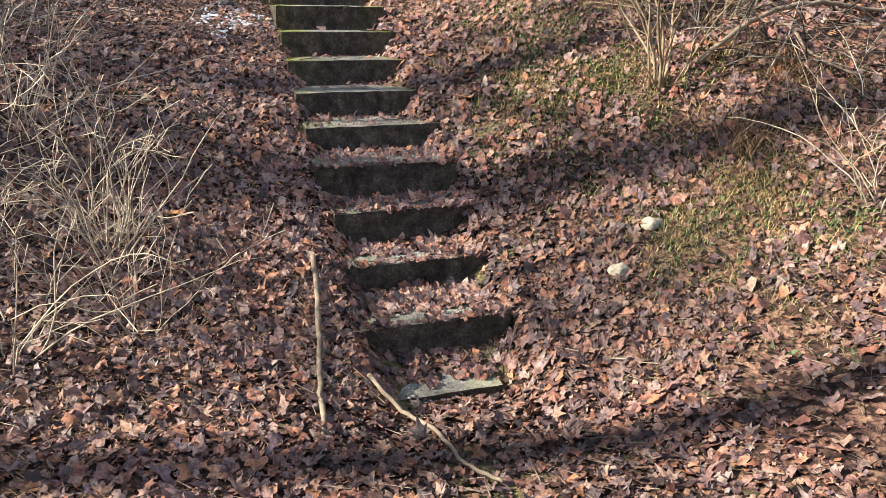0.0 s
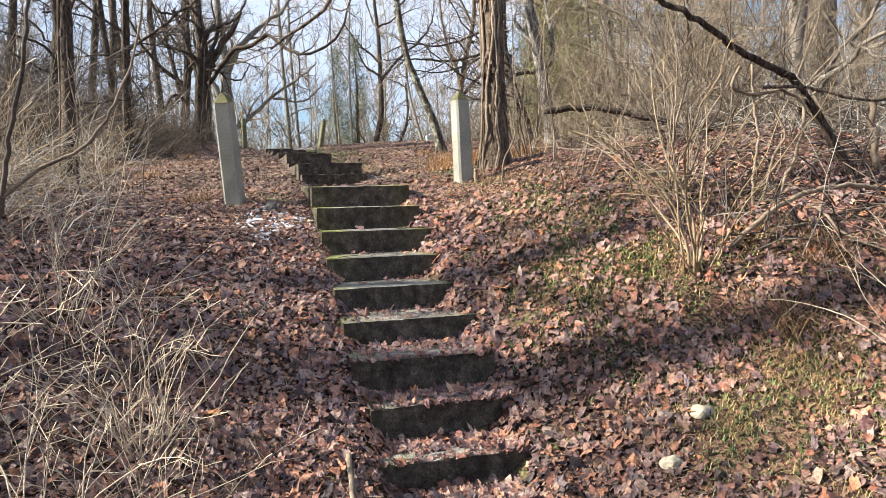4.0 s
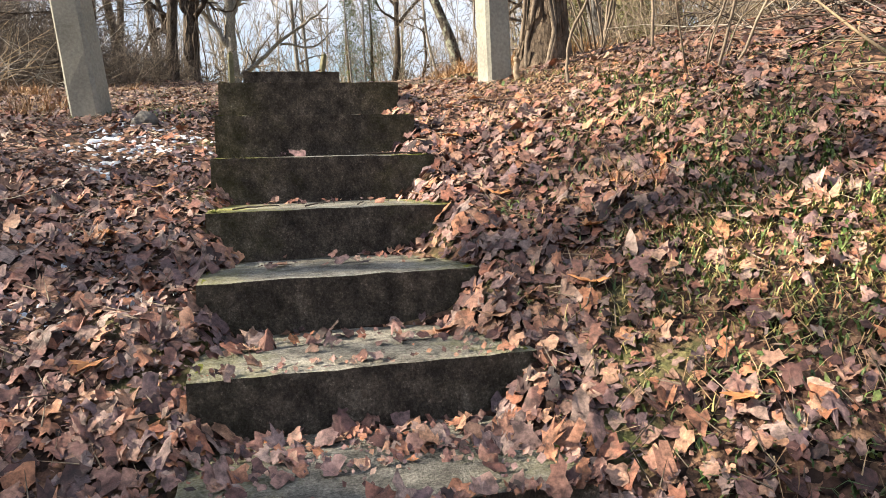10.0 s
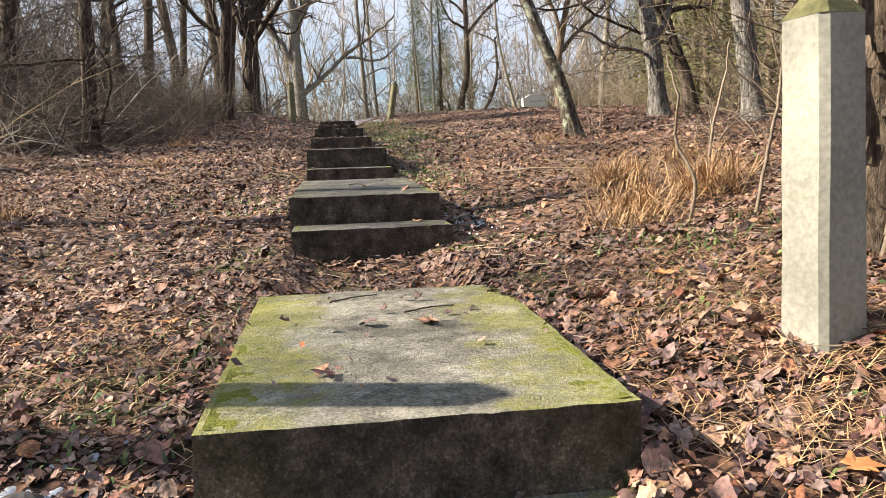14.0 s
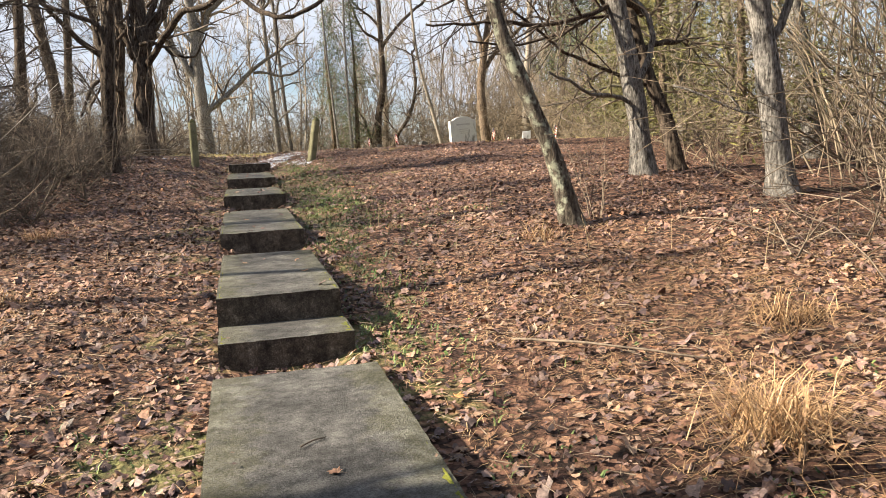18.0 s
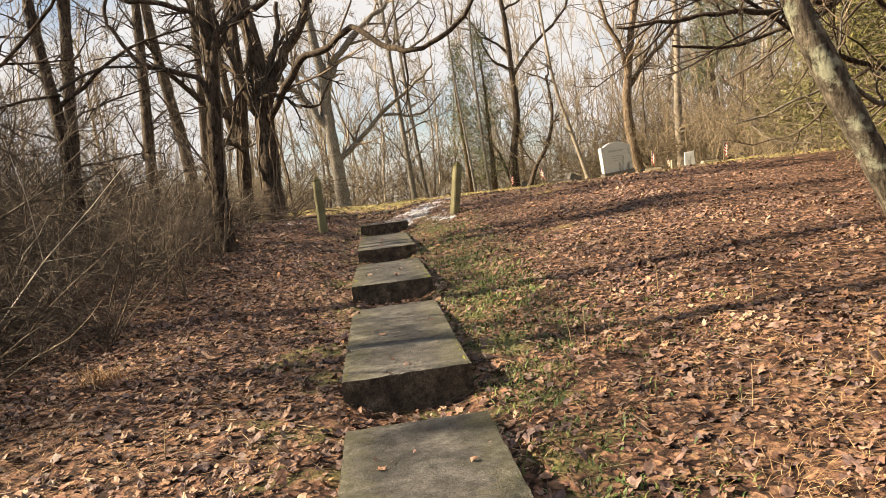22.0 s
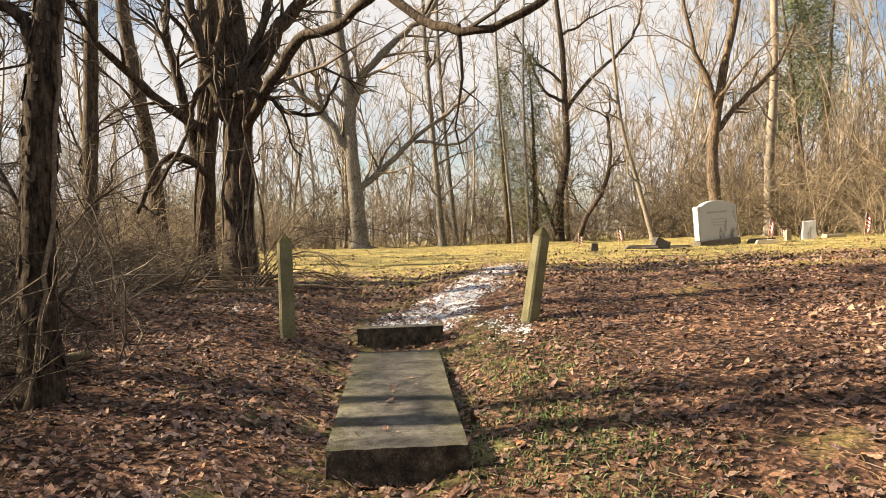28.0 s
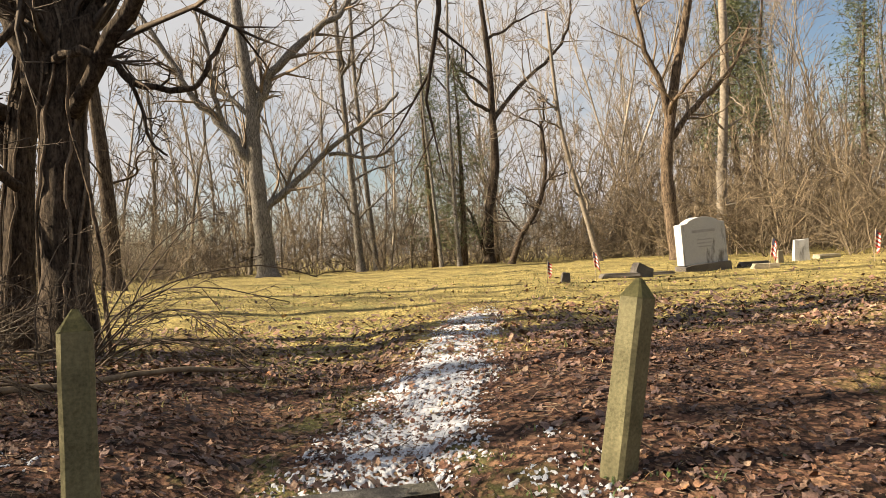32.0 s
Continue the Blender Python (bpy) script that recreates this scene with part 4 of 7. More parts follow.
bare_tree("old_twin_tree", "massive dark old tree with split trunk and arching limbs", (-2.36, 23.5), [(0, 0, 0), (.0, 0, .9), (.03, 0, 2.0), (.06, 0, 2.8), (.05, .1, 3.6), (-.2, .2, 5.5)], 0.275, 0.15,
          [(.72, 20, 65, 3.6, .09), (.92, 90, 60, 4, .09)], MAT_BARK_DARK, MAT_TWIG_DARK, 38, twigs=6, sides=16, vines=6, flare=1.2, flakes=300,
          sweeps=((((-2.3, 23.4, 5.2), (-2.08, 23.4, 5.74), (-1.87, 23.4, 6.1), (-1.67, 23.4, 6.45), (-1.3, 23.4, 6.9), (-1.0, 23.4, 7.6)), .15, .09),
                  (((-2.45, 23.45, 5.2), (-2.68, 23.4, 5.9), (-2.82, 23.4, 6.37), (-2.95, 23.4, 6.8), (-3.2, 23.5, 7.6)), .11, .06),
                  (((-2.35, 23.45, 5.1), (-2.39, 23.4, 5.71), (-2.38, 23.4, 6.3), (-2.3, 23.4, 7.4)), .12, .07),
                  (((-2.28, 23.4, 5.2), (-2.17, 23.4, 5.7), (-2.05, 23.4, 6.15), (-1.8, 23.4, 6.8), (-1.7, 23.4, 7.6)), .10, .05),
                  (((-2.4, 23.2, 6.6), (-2.5, 23.2, 6.2), (-2.56, 23.2, 5.85), (-2.85, 23.2, 5.5), (-2.94, 23.2, 5.14), (-3.05, 23.2, 4.83), (-3.27, 23.2, 4.48), (-3.52, 23.2, 4.08)), .05, .025),
                  (((-2.2, 23.4, 5.0), (-1.85, 23.0, 5.42), (-1.25, 22.6, 6.12), (-.69, 22.2, 6.18), (-.1, 21.6, 6.46), (.42, 21.0, 5.92), (1.0, 20.4, 5.62), (1.7, 20.2, 5.85), (2.2, 20.0, 6.35), (2.4, 20.0, 7.0)), .085, .03),
                  (((-2.3, 23.3, 5.5), (-2.0, 23.0, 5.51), (-1.7, 23.0, 5.36), (-1.48, 23.0, 5.18), (-1.05, 23.0, 5.17), (-.88, 23.0, 5.41), (-.71, 23.0, 5.75)), .045, .018),
                  (((-1.62, 23.0, 5.28), (-1.5, 23.0, 4.98), (-1.45, 23.0, 4.7), (-1.3, 23.0, 4.55)), .022, .01),
                  (((-2.9, 24.0, 4.4), (-3.3, 23.6, 4.7), (-3.6, 23.4, 4.3), (-3.75, 23.2, 3.8)), .06, .03)))
bare_tree("old_twin_tree", "dark old tree standing close beside its twin", (-3.1, 24.4), [(0, 0, 0), (.02, 0, 1.0), (.1, 0, 2.2), (.2, 0, 3.2), (.2, .1, 5.5)], 0.19, 0.11,
          [(.55, 75, 40, 4.0, .11), (.65, 110, 30, 4.0, .09), (.7, -20, 55, 4.0, .09), (.85, 60, 55, 3.5, .09), (.95, 200, 50, 3, .08)], MAT_BARK_DARK, MAT_TWIG_DARK, 39, twigs=7, vines=3, flare=1.2, flakes=220)
bare_tree("wide_oak", "broad grey tree with low crooked limbs at the field edge", (-1.65, 45.9), [(0, 0, 0), (-.1, 0, 2.0), (-.25, 0, 4.5), (-.3, 0, 7), (-.6, 0, 10), (-.8, .2, 14)], 0.42, 0.16,
          [(.62, 110, 50, 5, .12), (.72, -30, 50, 5, .11), (.85, 60, 55, 5, .10), (.92, -80, 55, 4, .09)], MAT_BARK_GREY, MAT_TWIG, 40, twigs=9, limb_size=2.2,
          sweeps=((((-1.75, 45.9, 5.2), (-1.38, 45.9, 5.68), (-.3, 45.9, 6.52), (1.18, 45.9, 7.89), (2.86, 45.9, 9.01), (3.81, 45.9, 9.9)), .17, .05),
                  (((.9, 45.9, 7.5), (1.5, 45.8, 7.5), (2.22, 45.8, 7.32), (3.13, 45.8, 7.47), (4.0, 45.8, 8.26)), .09, .04),
                  (((-1.95, 45.9, 6.9), (-2.22, 45.9, 7.47), (-2.93, 45.9, 8.54), (-4.04, 45.9, 9.78), (-4.79, 45.9, 11.17), (-5.99, 45.9, 13.24)), .22, .08),
                  (((-1.9, 45.9, 8.8), (-1.6, 45.9, 9.7), (-1.11, 45.9, 10.6), (.36, 45.9, 12.18), (1.64, 45.9, 13.08), (2.6, 45.9, 14.5)), .24, .08),
                  (((-2.93, 45.9, 8.54), (-3.3, 45.6, 10.0), (-3.4, 45.5, 11.6), (-3.9, 45.5, 13.2)), .12, .05)))
bare_tree("forked_field_tree", "slim dark tree forking from the base at the field edge", (8.45, 50.9), [(0, 0, 0), (.05, 0, 2.3), (.5, 0, 4.5), (.5, 0, 7.2), (.45, 0, 10), (.2, 0, 13), (.1, 0, 17)], 0.28, 0.08,
          [(.08, 85, 68, 6, .13), (.62, 60, 50, 5, .09), (.75, -80, 50, 5, .08), (.85, 70, 55, 4, .07), (.95, -60, 60, 3, .05)], MAT_BARK_DARK, MAT_TWIG, 41, twigs=8, limb_size=2.0,
          sweeps=((((8.97, 50.9, 9.5), (10.39, 50.9, 11.23), (12.03, 50.9, 12.57), (12.97, 50.9, 13.94), (13.2, 50.9, 15.5)), .11, .04),
                  (((8.9, 50.9, 10.0), (7.84, 50.9, 10.6), (7.12, 50.9, 12.35), (6.38, 50.9, 13.7)), .09, .04)))
bare_tree("leaning_field_tree", "small dark tree leaning over the field edge", (8.3, 46.5), [(0, 0, 0), (.5, 0, 1.2), (1.3, 0, 2.4), (1.7, 0, 4), (1.6, 0, 6)], 0.15, 0.06,
          ring_limbs(trng, 8, .4, 1, 3, .06), MAT_BARK_DARK, MAT_TWIG_DARK, 42, limb_size=1.4)
bare_tree("field_tree", "pale slim trunk at the edge of the field", (5.52, 47.5), [(0, 0, 0), (-.2, 0, 3), (-.5, 0, 8), (-.5, 0, 14)], 0.10, 0.04, ring_limbs(trng, 7, .4, 1, 3, .05), MAT_BARK_GREY, MAT_TWIG, 43, limb_size=1.4, twigs=5)
bare_tree("field_tree", "pale slim trunk at the edge of the field", (6.36, 47.8), [(0, 0, 0), (-.1, 0, 3), (-.1, 0, 8), (.2, 0, 14)], 0.11, 0.045, ring_limbs(trng, 7, .4, 1, 3, .05), MAT_BARK_GREY, MAT_TWIG, 44, limb_size=1.4, twigs=5)
bare_tree("field_tree", "straight grey trunk rising above brush", (2.26, 50.0), [(0, 0, 0), (-.2, 0, 4), (-.5, 0, 10), (-.6, 0, 17)], 0.23, 0.07, ring_limbs(trng, 9, .4, 1, 4, .07), MAT_BARK_GREY, MAT_TWIG, 45, limb_size=1.5, twigs=5)
bare_tree("field_tree", "straight sunlit trunk rising above brush", (3.07, 51.0), [(0, 0, 0), (-.3, 0, 4), (-.6, 0, 10), (-.6, 0, 18)], 0.17, 0.06, ring_limbs(trng, 9, .4, 1, 4, .07), MAT_BARK_GREY, MAT_TWIG, 46, limb_size=1.5, twigs=5)
bare_tree("spreading_tree", "spreading bare tree rising behind the gravestone", (11.45, 38.0), [(0, 0, 0), (-.2, 0, 1.6), (-.25, 0, 3.0), (-.1, 0, 4.2), (.3, 0, 6.3), (.8, 0, 8.4), (.9, 0, 11)], 0.26, 0.10,
          [(.85, 60, 60, 4, .07), (.6, 180, 50, 4, .07)], MAT_BARK_SHAG, MAT_TWIG, 47, twigs=9, limb_size=1.8,
          sweeps=((((11.4, 38.0, 6.6), (12.27, 38.0, 7.6), (13.1, 38.0, 8.31), (13.73, 38.0, 9.03), (14.4, 38.0, 10.4)), .12, .04),
                  (((11.4, 38.0, 6.9), (11.16, 38.0, 8.34), (10.65, 38.0, 9.41), (10.36, 38.0, 11.02), (10.2, 38.0, 12.5)), .12, .04)))
bare_tree("spreading_tree", "slanting bare stem in the brush behind the graves", (10.2, 41.5), [(0, 0, 0), (-.6, 0, 2.4), (-1.2, 0, 5), (-1.5, 0, 9)], 0.13, 0.05, ring_limbs(trng, 8, .3, 1, 3.4, .05), MAT_BARK_FAR, MAT_TWIG, 48, limb_size=1.4, twigs=5)
# unseen stout trees, placed so their trunks cast shade bands across the bank
for k, (x, y, h, r) in enumerate(((-8.6, .50, 11, .25), (-9.6, 1.80, 10, .17), (-10.4, -1.35, 11, .21))):
    tr = random.Random(400 + k)
    bare_tree("woodland_tree", "unseen stout dark tree casting shade on the bank", (x, y), [(0, 0, 0), (.05, .02, h * .25), (.1, .0, h * .55), (.25, .1, h)], r, r * 0.5,
              ring_limbs(tr, 6, .3, 1, 2.6, .05, (20, 60)), MAT_BARK_DARK, MAT_TWIG_DARK, 420 + k, twigs=4, sides=10, limb_size=1.2)
bare_tree("pale_trunk_tree", "stout pale trunk lit by the sun above the bank", (11.45, 9.3), [(0, 0, 0), (-.05, 0, 2), (-.1, 0, 4), (-.2, 0, 8), (-.2, 0, 12)], 0.40, 0.25, ring_limbs(trng, 7, .5, 1, 5, .12), MAT_BARK_GREY, MAT_TWIG, 49, limb_size=1.5, twigs=4)
for k, (x, y, lean, h, r) in enumerate(((-3.25, 5.7, .1, 9, .11), (-3.9, 9.0, -.2, 9, .09), (-3.3, 11.4, .1, 8, .10), (-5.2, 13.5, .5, 9, .16), (-4.4, 17.5, -.3, 9, .12), (-5.6, 20.5, .4, 10, .16), (-5.5, 30.0, -.7, 13, .24),                                          
                                         (-8.5, 22.5, .5, 11, .2), (-6.0, 27.0, .3, 12, .2), (-4.9, 36, -.4, 14, .24), (-7.5, 41, .4, 15, .26))):
    tr = random.Random(100 + k)
    bare_tree("woodland_tree", "dark bare woodland tree tangled with brush", (x, y), [(0, 0, 0), (lean * .3, .1, h * .2), (lean, .0, h * .5), (lean * 1.3, .2, h)], r, r * 0.45,
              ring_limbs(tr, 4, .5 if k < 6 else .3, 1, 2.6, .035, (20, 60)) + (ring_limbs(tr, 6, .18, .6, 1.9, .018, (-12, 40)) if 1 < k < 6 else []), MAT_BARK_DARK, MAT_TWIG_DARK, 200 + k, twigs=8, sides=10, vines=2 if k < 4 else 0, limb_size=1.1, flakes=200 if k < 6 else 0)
for k, (x, y, lean, h, r) in enumerate(((9.6, 18.5, -.3, 11, .16), (8.2, 6.0, -.3, 10, .13), (12.5, 15.0, .3, 12, .2), (13.5, 22, -.4, 12, .2), (15.5, 29, .5, 13, .22), (6.9, 4.6, .3, 8, .1), (15, 12, .4, 12, .2), (17.5, 34, -.5, 13, .22), (14.2, 40, .4, 14, .24))):
    tr = random.Random(300 + k)
    bare_tree("woodland_tree", "bare brown woodland tree among tan brush", (x, y), [(0, 0, 0), (lean * .3, .1, h * .2), (lean, .0, h * .5), (lean * 1.3, .2, h)], r, r * 0.45,
              ring_limbs(tr, 7, .3, 1, 3.2, .05, (10, 55)), MAT_BARK_FAR, MAT_TWIG, 400 + k, twigs=5, sides=10, limb_size=1.2)


# ---- evergreens ----


def evergreen(name, label, x, y, h, r, mat, seed, low=0.08, sprays=900, ragged=0.35):
    """A conifer: trunk, boughs, and a crown of many small sprays with gaps."""
    rng = random.Random(seed)
    e = thing(name, label, "tree", "", (x, y, gz(x, y) - 0.05))
    g = Geo()
    pts, rad = wander(Vector((0, 0, 0)), Vector((0, 0, 1)), h, 0.018 * h, 0.01, 10, rng, 0.02, 0.05)
    g.tube(pts, rad, 8)
    part("trunk", g.mesh("trunk", MAT_BARK_SHAG), e)
    b, c = Geo(), Geo()
    n = int(h * 7)
    for i in range(n):
        z = h * (low + (1 - low) * (i + rng.random()) / n)
        reach = r * (1 - (z / h) ** 1.3) * rng.uniform(0.55, 1.1) + 0.15
        a = rng.uniform(0, 6.283)
        d = Vector((math.cos(a), math.sin(a), rng.uniform(-0.1, 0.35)))
        q, rr = wander(Vector((0, 0, z)), d, reach, 0.012 + 0.012 * reach, 0.004, 4, rng, 0.12, 0.0)
        b.tube(q, rr, 3, cap=False)
        for _ in range(max(2, int(sprays / n))):
            u = rng.uniform(0.25, 1.0) * 4
            k = min(int(u), 3)
            p = q[k].lerp(q[k + 1], u - k) + Vector((rng.gauss(0, .22), rng.gauss(0, .22), rng.gauss(0, .20))) * (0.4 + 0.40 * r)
            w = Vector((rng.gauss(0, 1), rng.gauss(0, 1), rng.gauss(-0.2, .6))).normalized()
            s = w.cross(Vector((rng.gauss(0, 1), rng.gauss(0, 1), rng.gauss(0, 1)))).normalized()
            ln, wd = rng.uniform(0.07, 0.17) * (0.45 + 0.09 * h), rng.uniform(0.005, 0.011) * (0.45 + 0.10 * h)
            for turn in (-.35, .35):
                v = w + s * turn
                o = w.cross(s) * wd
                c.poly([p, p + v * ln * .5 + o, p + v * ln, p + v * ln * .5 - o])
    tagged(part("framework", b.mesh("framework", MAT_TWIG), e), kind="stuff")
    part("crown", c.mesh("crown", mat, flat=True), e)
    return e


evergreen("cedar", "yellow-green cedar standing in brush at the field edge", 9.8, 20.5, 5.2, 2.5, MAT_CEDAR, 61, low=0.02, sprays=12000)
evergreen("cedar", "yellow-green cedar among bare trees", 11.8, 24.0, 6.0, 2.8, MAT_CEDAR, 62, low=0.02, sprays=12000)
evergreen("cedar", "ragged cedar among bare trees", 8.6, 17.6, 5.2, 2.2, MAT_CEDAR, 63, low=0.04, sprays=9000)
evergreen("cedar", "ragged cedar above the bank", 9.6, 12.2, 7.5, 2.3, MAT_CEDAR, 64, sprays=8000)
evergreen("cedar", "olive-green cedar above the bank", 16.5, 8.5, 9.5, 2.9, MAT_CEDAR, 71, low=0.05, sprays=9000)
evergreen("cedar", "olive-green cedar above the bank", 18.5, 12.5, 8.5, 2.6, MAT_CEDAR, 72, low=0.05, sprays=7000)
evergreen("cedar", "yellow-green cedar in the brush behind the grey trees", 8.6, 15.0, 6.0, 2.5, MAT_CEDAR, 73, low=0.05, sprays=10000)
evergreen("pine", "slim green pine at the far side of the field", 5.4, 48.6, 8.6, 1.7, MAT_PINE, 65, sprays=5200)
evergreen("pine", "slim green pine at the far side of the field", 6.9, 49.4, 9.6, 1.7, MAT_PINE, 66, sprays=5200)
evergreen("pine", "low green pine behind the field", 9.6, 54.0, 7.0, 1.9, MAT_PINE, 67, sprays=1200)
evergreen("pine", "tall dark pine beyond the graves", 20.5, 49.0, 13.5, 3.0, MAT_PINE, 68, low=0.35, sprays=8000)
evergreen("pine", "tall dark pine beyond the graves", 24.5, 54.0, 16.0, 2.8, MAT_PINE, 69, low=0.35, sprays=5600)
evergreen("pine", "tall dark pine beyond the graves", 24.0, 45.0, 12.0, 2.6, MAT_PINE, 70, low=0.3, sprays=4500)


# ---- far woods and brush ----


def scattered(seed, count, x0, x1, y0, y1, keep=lambda x, y: x == x):
    rng = np.random.default_rng(seed)
    x, y = rng.uniform(x0, x1, count * 6), rng.uniform(y0, y1, count * 6)
    ok = keep(x, y)
    return np.stack([x[ok][:count], y[ok][:count]], 1)


def twig_woods(name, label, spots, mat, seed, hmin, hmax, limbs=14, twigs=10, low=.25, stout=.11, fine=.010, lean=.10):
    """Bare trees standing apart: trunk, limbs, branches and twigs."""
    t = Twigs(seed)
    n = len(spots)
    h = t.rng.uniform(hmin, hmax, n)
    base = np.column_stack([spots, ground_z(spots[:, 0], spots[:, 1]) - .1])
    r = (.25 + t.rng.random(n) ** 1.8) * stout * h / 14 + .014
    P, R = t.grow(base, np.column_stack([t.rng.normal(0, lean, (n, 2)), np.ones(n)]), h, r, np.full(n, .014), 7, .10, .07)
    L, LR = t.bud(P, R, limbs, low, .97, .35, .95, .24, .5, .016, 3, .16, .10)
    B, BR = t.bud(L, LR, max(2, twigs // 3), .2, 1.0, .4, .9, .45, .6, fine * 1.2, 2, .2, .08)
    t.bud(B, BR, 3, .2, 1.0, .4, .9, .6, .6, fine, 1, .2, .06)
    return tagged(new(name, t.mesh(name, mat)), label, "woods", kind="stuff")


def tangle(name, label, spots, mat, seed, hmin, hmax, stems=4, shoots=5, twigs=3, r=.012, spread=.6, droop=.02, fine=.004):
    """Leafless bushes grown into each other: stems, crossing shoots and fine twigs."""
    t = Twigs(seed)
    p = np.repeat(spots, stems, axis=0)
    n = len(p)
    p = p + t.rng.normal(0, .08, p.shape)
    base = np.column_stack([p, ground_z(p[:, 0], p[:, 1]) - .04])
    h = t.rng.uniform(hmin, hmax, n)
    P, R = t.grow(base, np.column_stack([t.rng.normal(0, spread, (n, 2)), np.ones(n)]), h, r * t.rng.uniform(.5, 1.5, n), np.full(n, fine), 5, .2, -droop)
    S, SR = t.bud(P, R, shoots, .12, 1.0, .4, 1.25, .5, .6, fine * 1.3, 2, .24, -droop)
    if twigs:
        t.bud(S, SR, twigs, .15, 1.0, .4, 1.2, .5, .6, fine, 1, .24, -droop)
    return tagged(new(name, t.mesh(name, mat)), label, "brush", kind="stuff")


def far_woods(name, label, spots, mat, seed, hmin, hmax, branches=13, low=1.6):
    rng = random.Random(seed)
    g = Geo()
    for x, y in spots:
        h = rng.uniform(hmin, hmax)
        base = Vector((x, y, gz(x, y) - 0.1))
        r = (0.022 + 0.085 * rng.random() ** 1.8) * (h / 14) + 0.016
        pts, rad = wander(base, Vector((rng.gauss(0, .13), rng.gauss(0, .1), 1)), h, r, 0.016, 6, rng, 0.12, 0.07)
        g.tube(pts, rad, 5, cap=False)
        for _ in range(branches):
            u = rng.uniform(low, 5.8)
            k = int(u)
            p = pts[k].lerp(pts[k + 1], u - k)
            d = Vector((rng.gauss(0, 1), rng.gauss(0, .6), rng.uniform(.5, 1.6))).normalized()
            ln = h * rng.uniform(.10, .28)
            q, rr = wander(p, d, ln, rad[k] * .5, .012, 3, rng, .15, .08)
            g.tube(q, rr, 3, cap=False)
            for _ in range(7):
                k2 = rng.randint(1, 2)
                q2, r2 = wander(q[k2], side_way((q[k2 + 1] - q[k2]).normalized(), rng, .7), ln * rng.uniform(.3, .8), .011, .004, 2, rng, .25, .1)
                g.tube(q2, r2, 3, cap=False)
    return tagged(new(name, g.mesh(name, mat)), label, "woods", kind="stuff")


def spots_in(rng, count, x0, x1, y0, y1, keep=lambda x, y: True):
    out = []
    while len(out) < count:
        x, y = rng.uniform(x0, x1), rng.uniform(y0, y1)
        if keep(x, y):
            out.append((x, y))
    return out


frng = random.Random(77)
# these small trees stand out of view, added to throw shade on the bank
far_woods("small_trees", "unseen small bare trees casting shade on the bank", spots_in(frng, 4, -9.5, -6.5, 1.2, 2.2) + spots_in(frng, 4, -10.5, -7.5, -2.4, 0.6) + spots_in(frng, 3, -9.5, -7.0, 2.8, 4.2), MAT_BARK_FAR, 507, 5.0, 7.5, 13)
far_woods("far_woods", "bare woods behind the foot of the bank", spots_in(frng, 40, -30, 30, -40, -14), MAT_BARK_FAR, 504, 9, 16, 6)


twig_woods("far_woods", "sunlit bare woods beyond the field", scattered(501, 125, -32, 46, 52, 74), MAT_BARK_FAR, 501, 13, 21, 17, 12, .2, .11, .017)
twig_woods("far_woods", "bare woods along the shaded side of the path", scattered(502, 46, -34, -9.5, -6, 50, lambda x, y: x < -9.5 - .12 * np.abs(y - 16)), MAT_TWIG_WOODS, 502, 9, 15, 14, 10, .25, .13, .009)
# tall woods out of view, added to dim the sun on the slope
twig_woods("far_woods", "unseen tall bare woods that dim the low sun", scattered(507, 40, -54, -28, -8, 30), MAT_TWIG_WOODS, 507, 14, 21, 12, 9, .3, .13, .014)
twig_woods("far_woods", "bare woods beyond the graves", scattered(503, 46, 17, 46, 6, 52), MAT_BARK_FAR, 503, 9, 16, 14, 10, .25, .12, .011)
twig_woods("small_trees", "thin bare trees crowding the woods edge", scattered(505, 150, -24, 32, 50, 60), MAT_TWIG_WOODS, 505, 4, 10, 11, 9, .12, .07, .015, .16)
twig_woods("small_trees", "small bare trees behind the graves", scattered(506, 75, 11.5, 30, 30, 52, lambda x, y: x > 11.5 + (52 - y) * .18), MAT_TWIG_WOODS, 506, 3.5, 8.5, 11, 9, .12, .07, .012, .16)
tangle("brush_thicket", "brown sunlit brush along the woods edge", scattered(604, 300, -20, 32, 49.0, 58), MAT_TWIG_WOODS, 604, 1.0, 6.2, 3, 6, 3, .018, .55, .02, .013)
tangle("brush_thicket", "brown sunlit brush behind the graves", scattered(605, 290, 9, 28, 32, 50, lambda x, y: x > 9.5 + (50 - y) * .28), MAT_TWIG_WOODS, 605, 1.2, 5.6, 3, 6, 3, .015, .6, .02, .011)
tangle("brush_thicket", "tan brush at the edge of the trees", scattered(606, 190, 6.6, 17, 9, 34, lambda x, y: x > 6.8 + np.maximum(0, y - 14) * .33), MAT_TWIG_WOODS, 606, .6, 2.1, 3, 6, 3, .010, .6, .02, .005)
tangle("brush_thicket", "tall tan brush standing above the bank", scattered(610, 120, 4.6, 16, 2.6, 12, lambda x, y: x > 4.6 + .25 * np.abs(y - 4)), MAT_TWIG_WOODS, 610, 2.2, 5.5, 3, 7, 3, .012, .32, .0, .005)
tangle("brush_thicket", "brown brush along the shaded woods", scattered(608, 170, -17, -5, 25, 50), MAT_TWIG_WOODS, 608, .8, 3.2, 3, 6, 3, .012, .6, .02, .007)
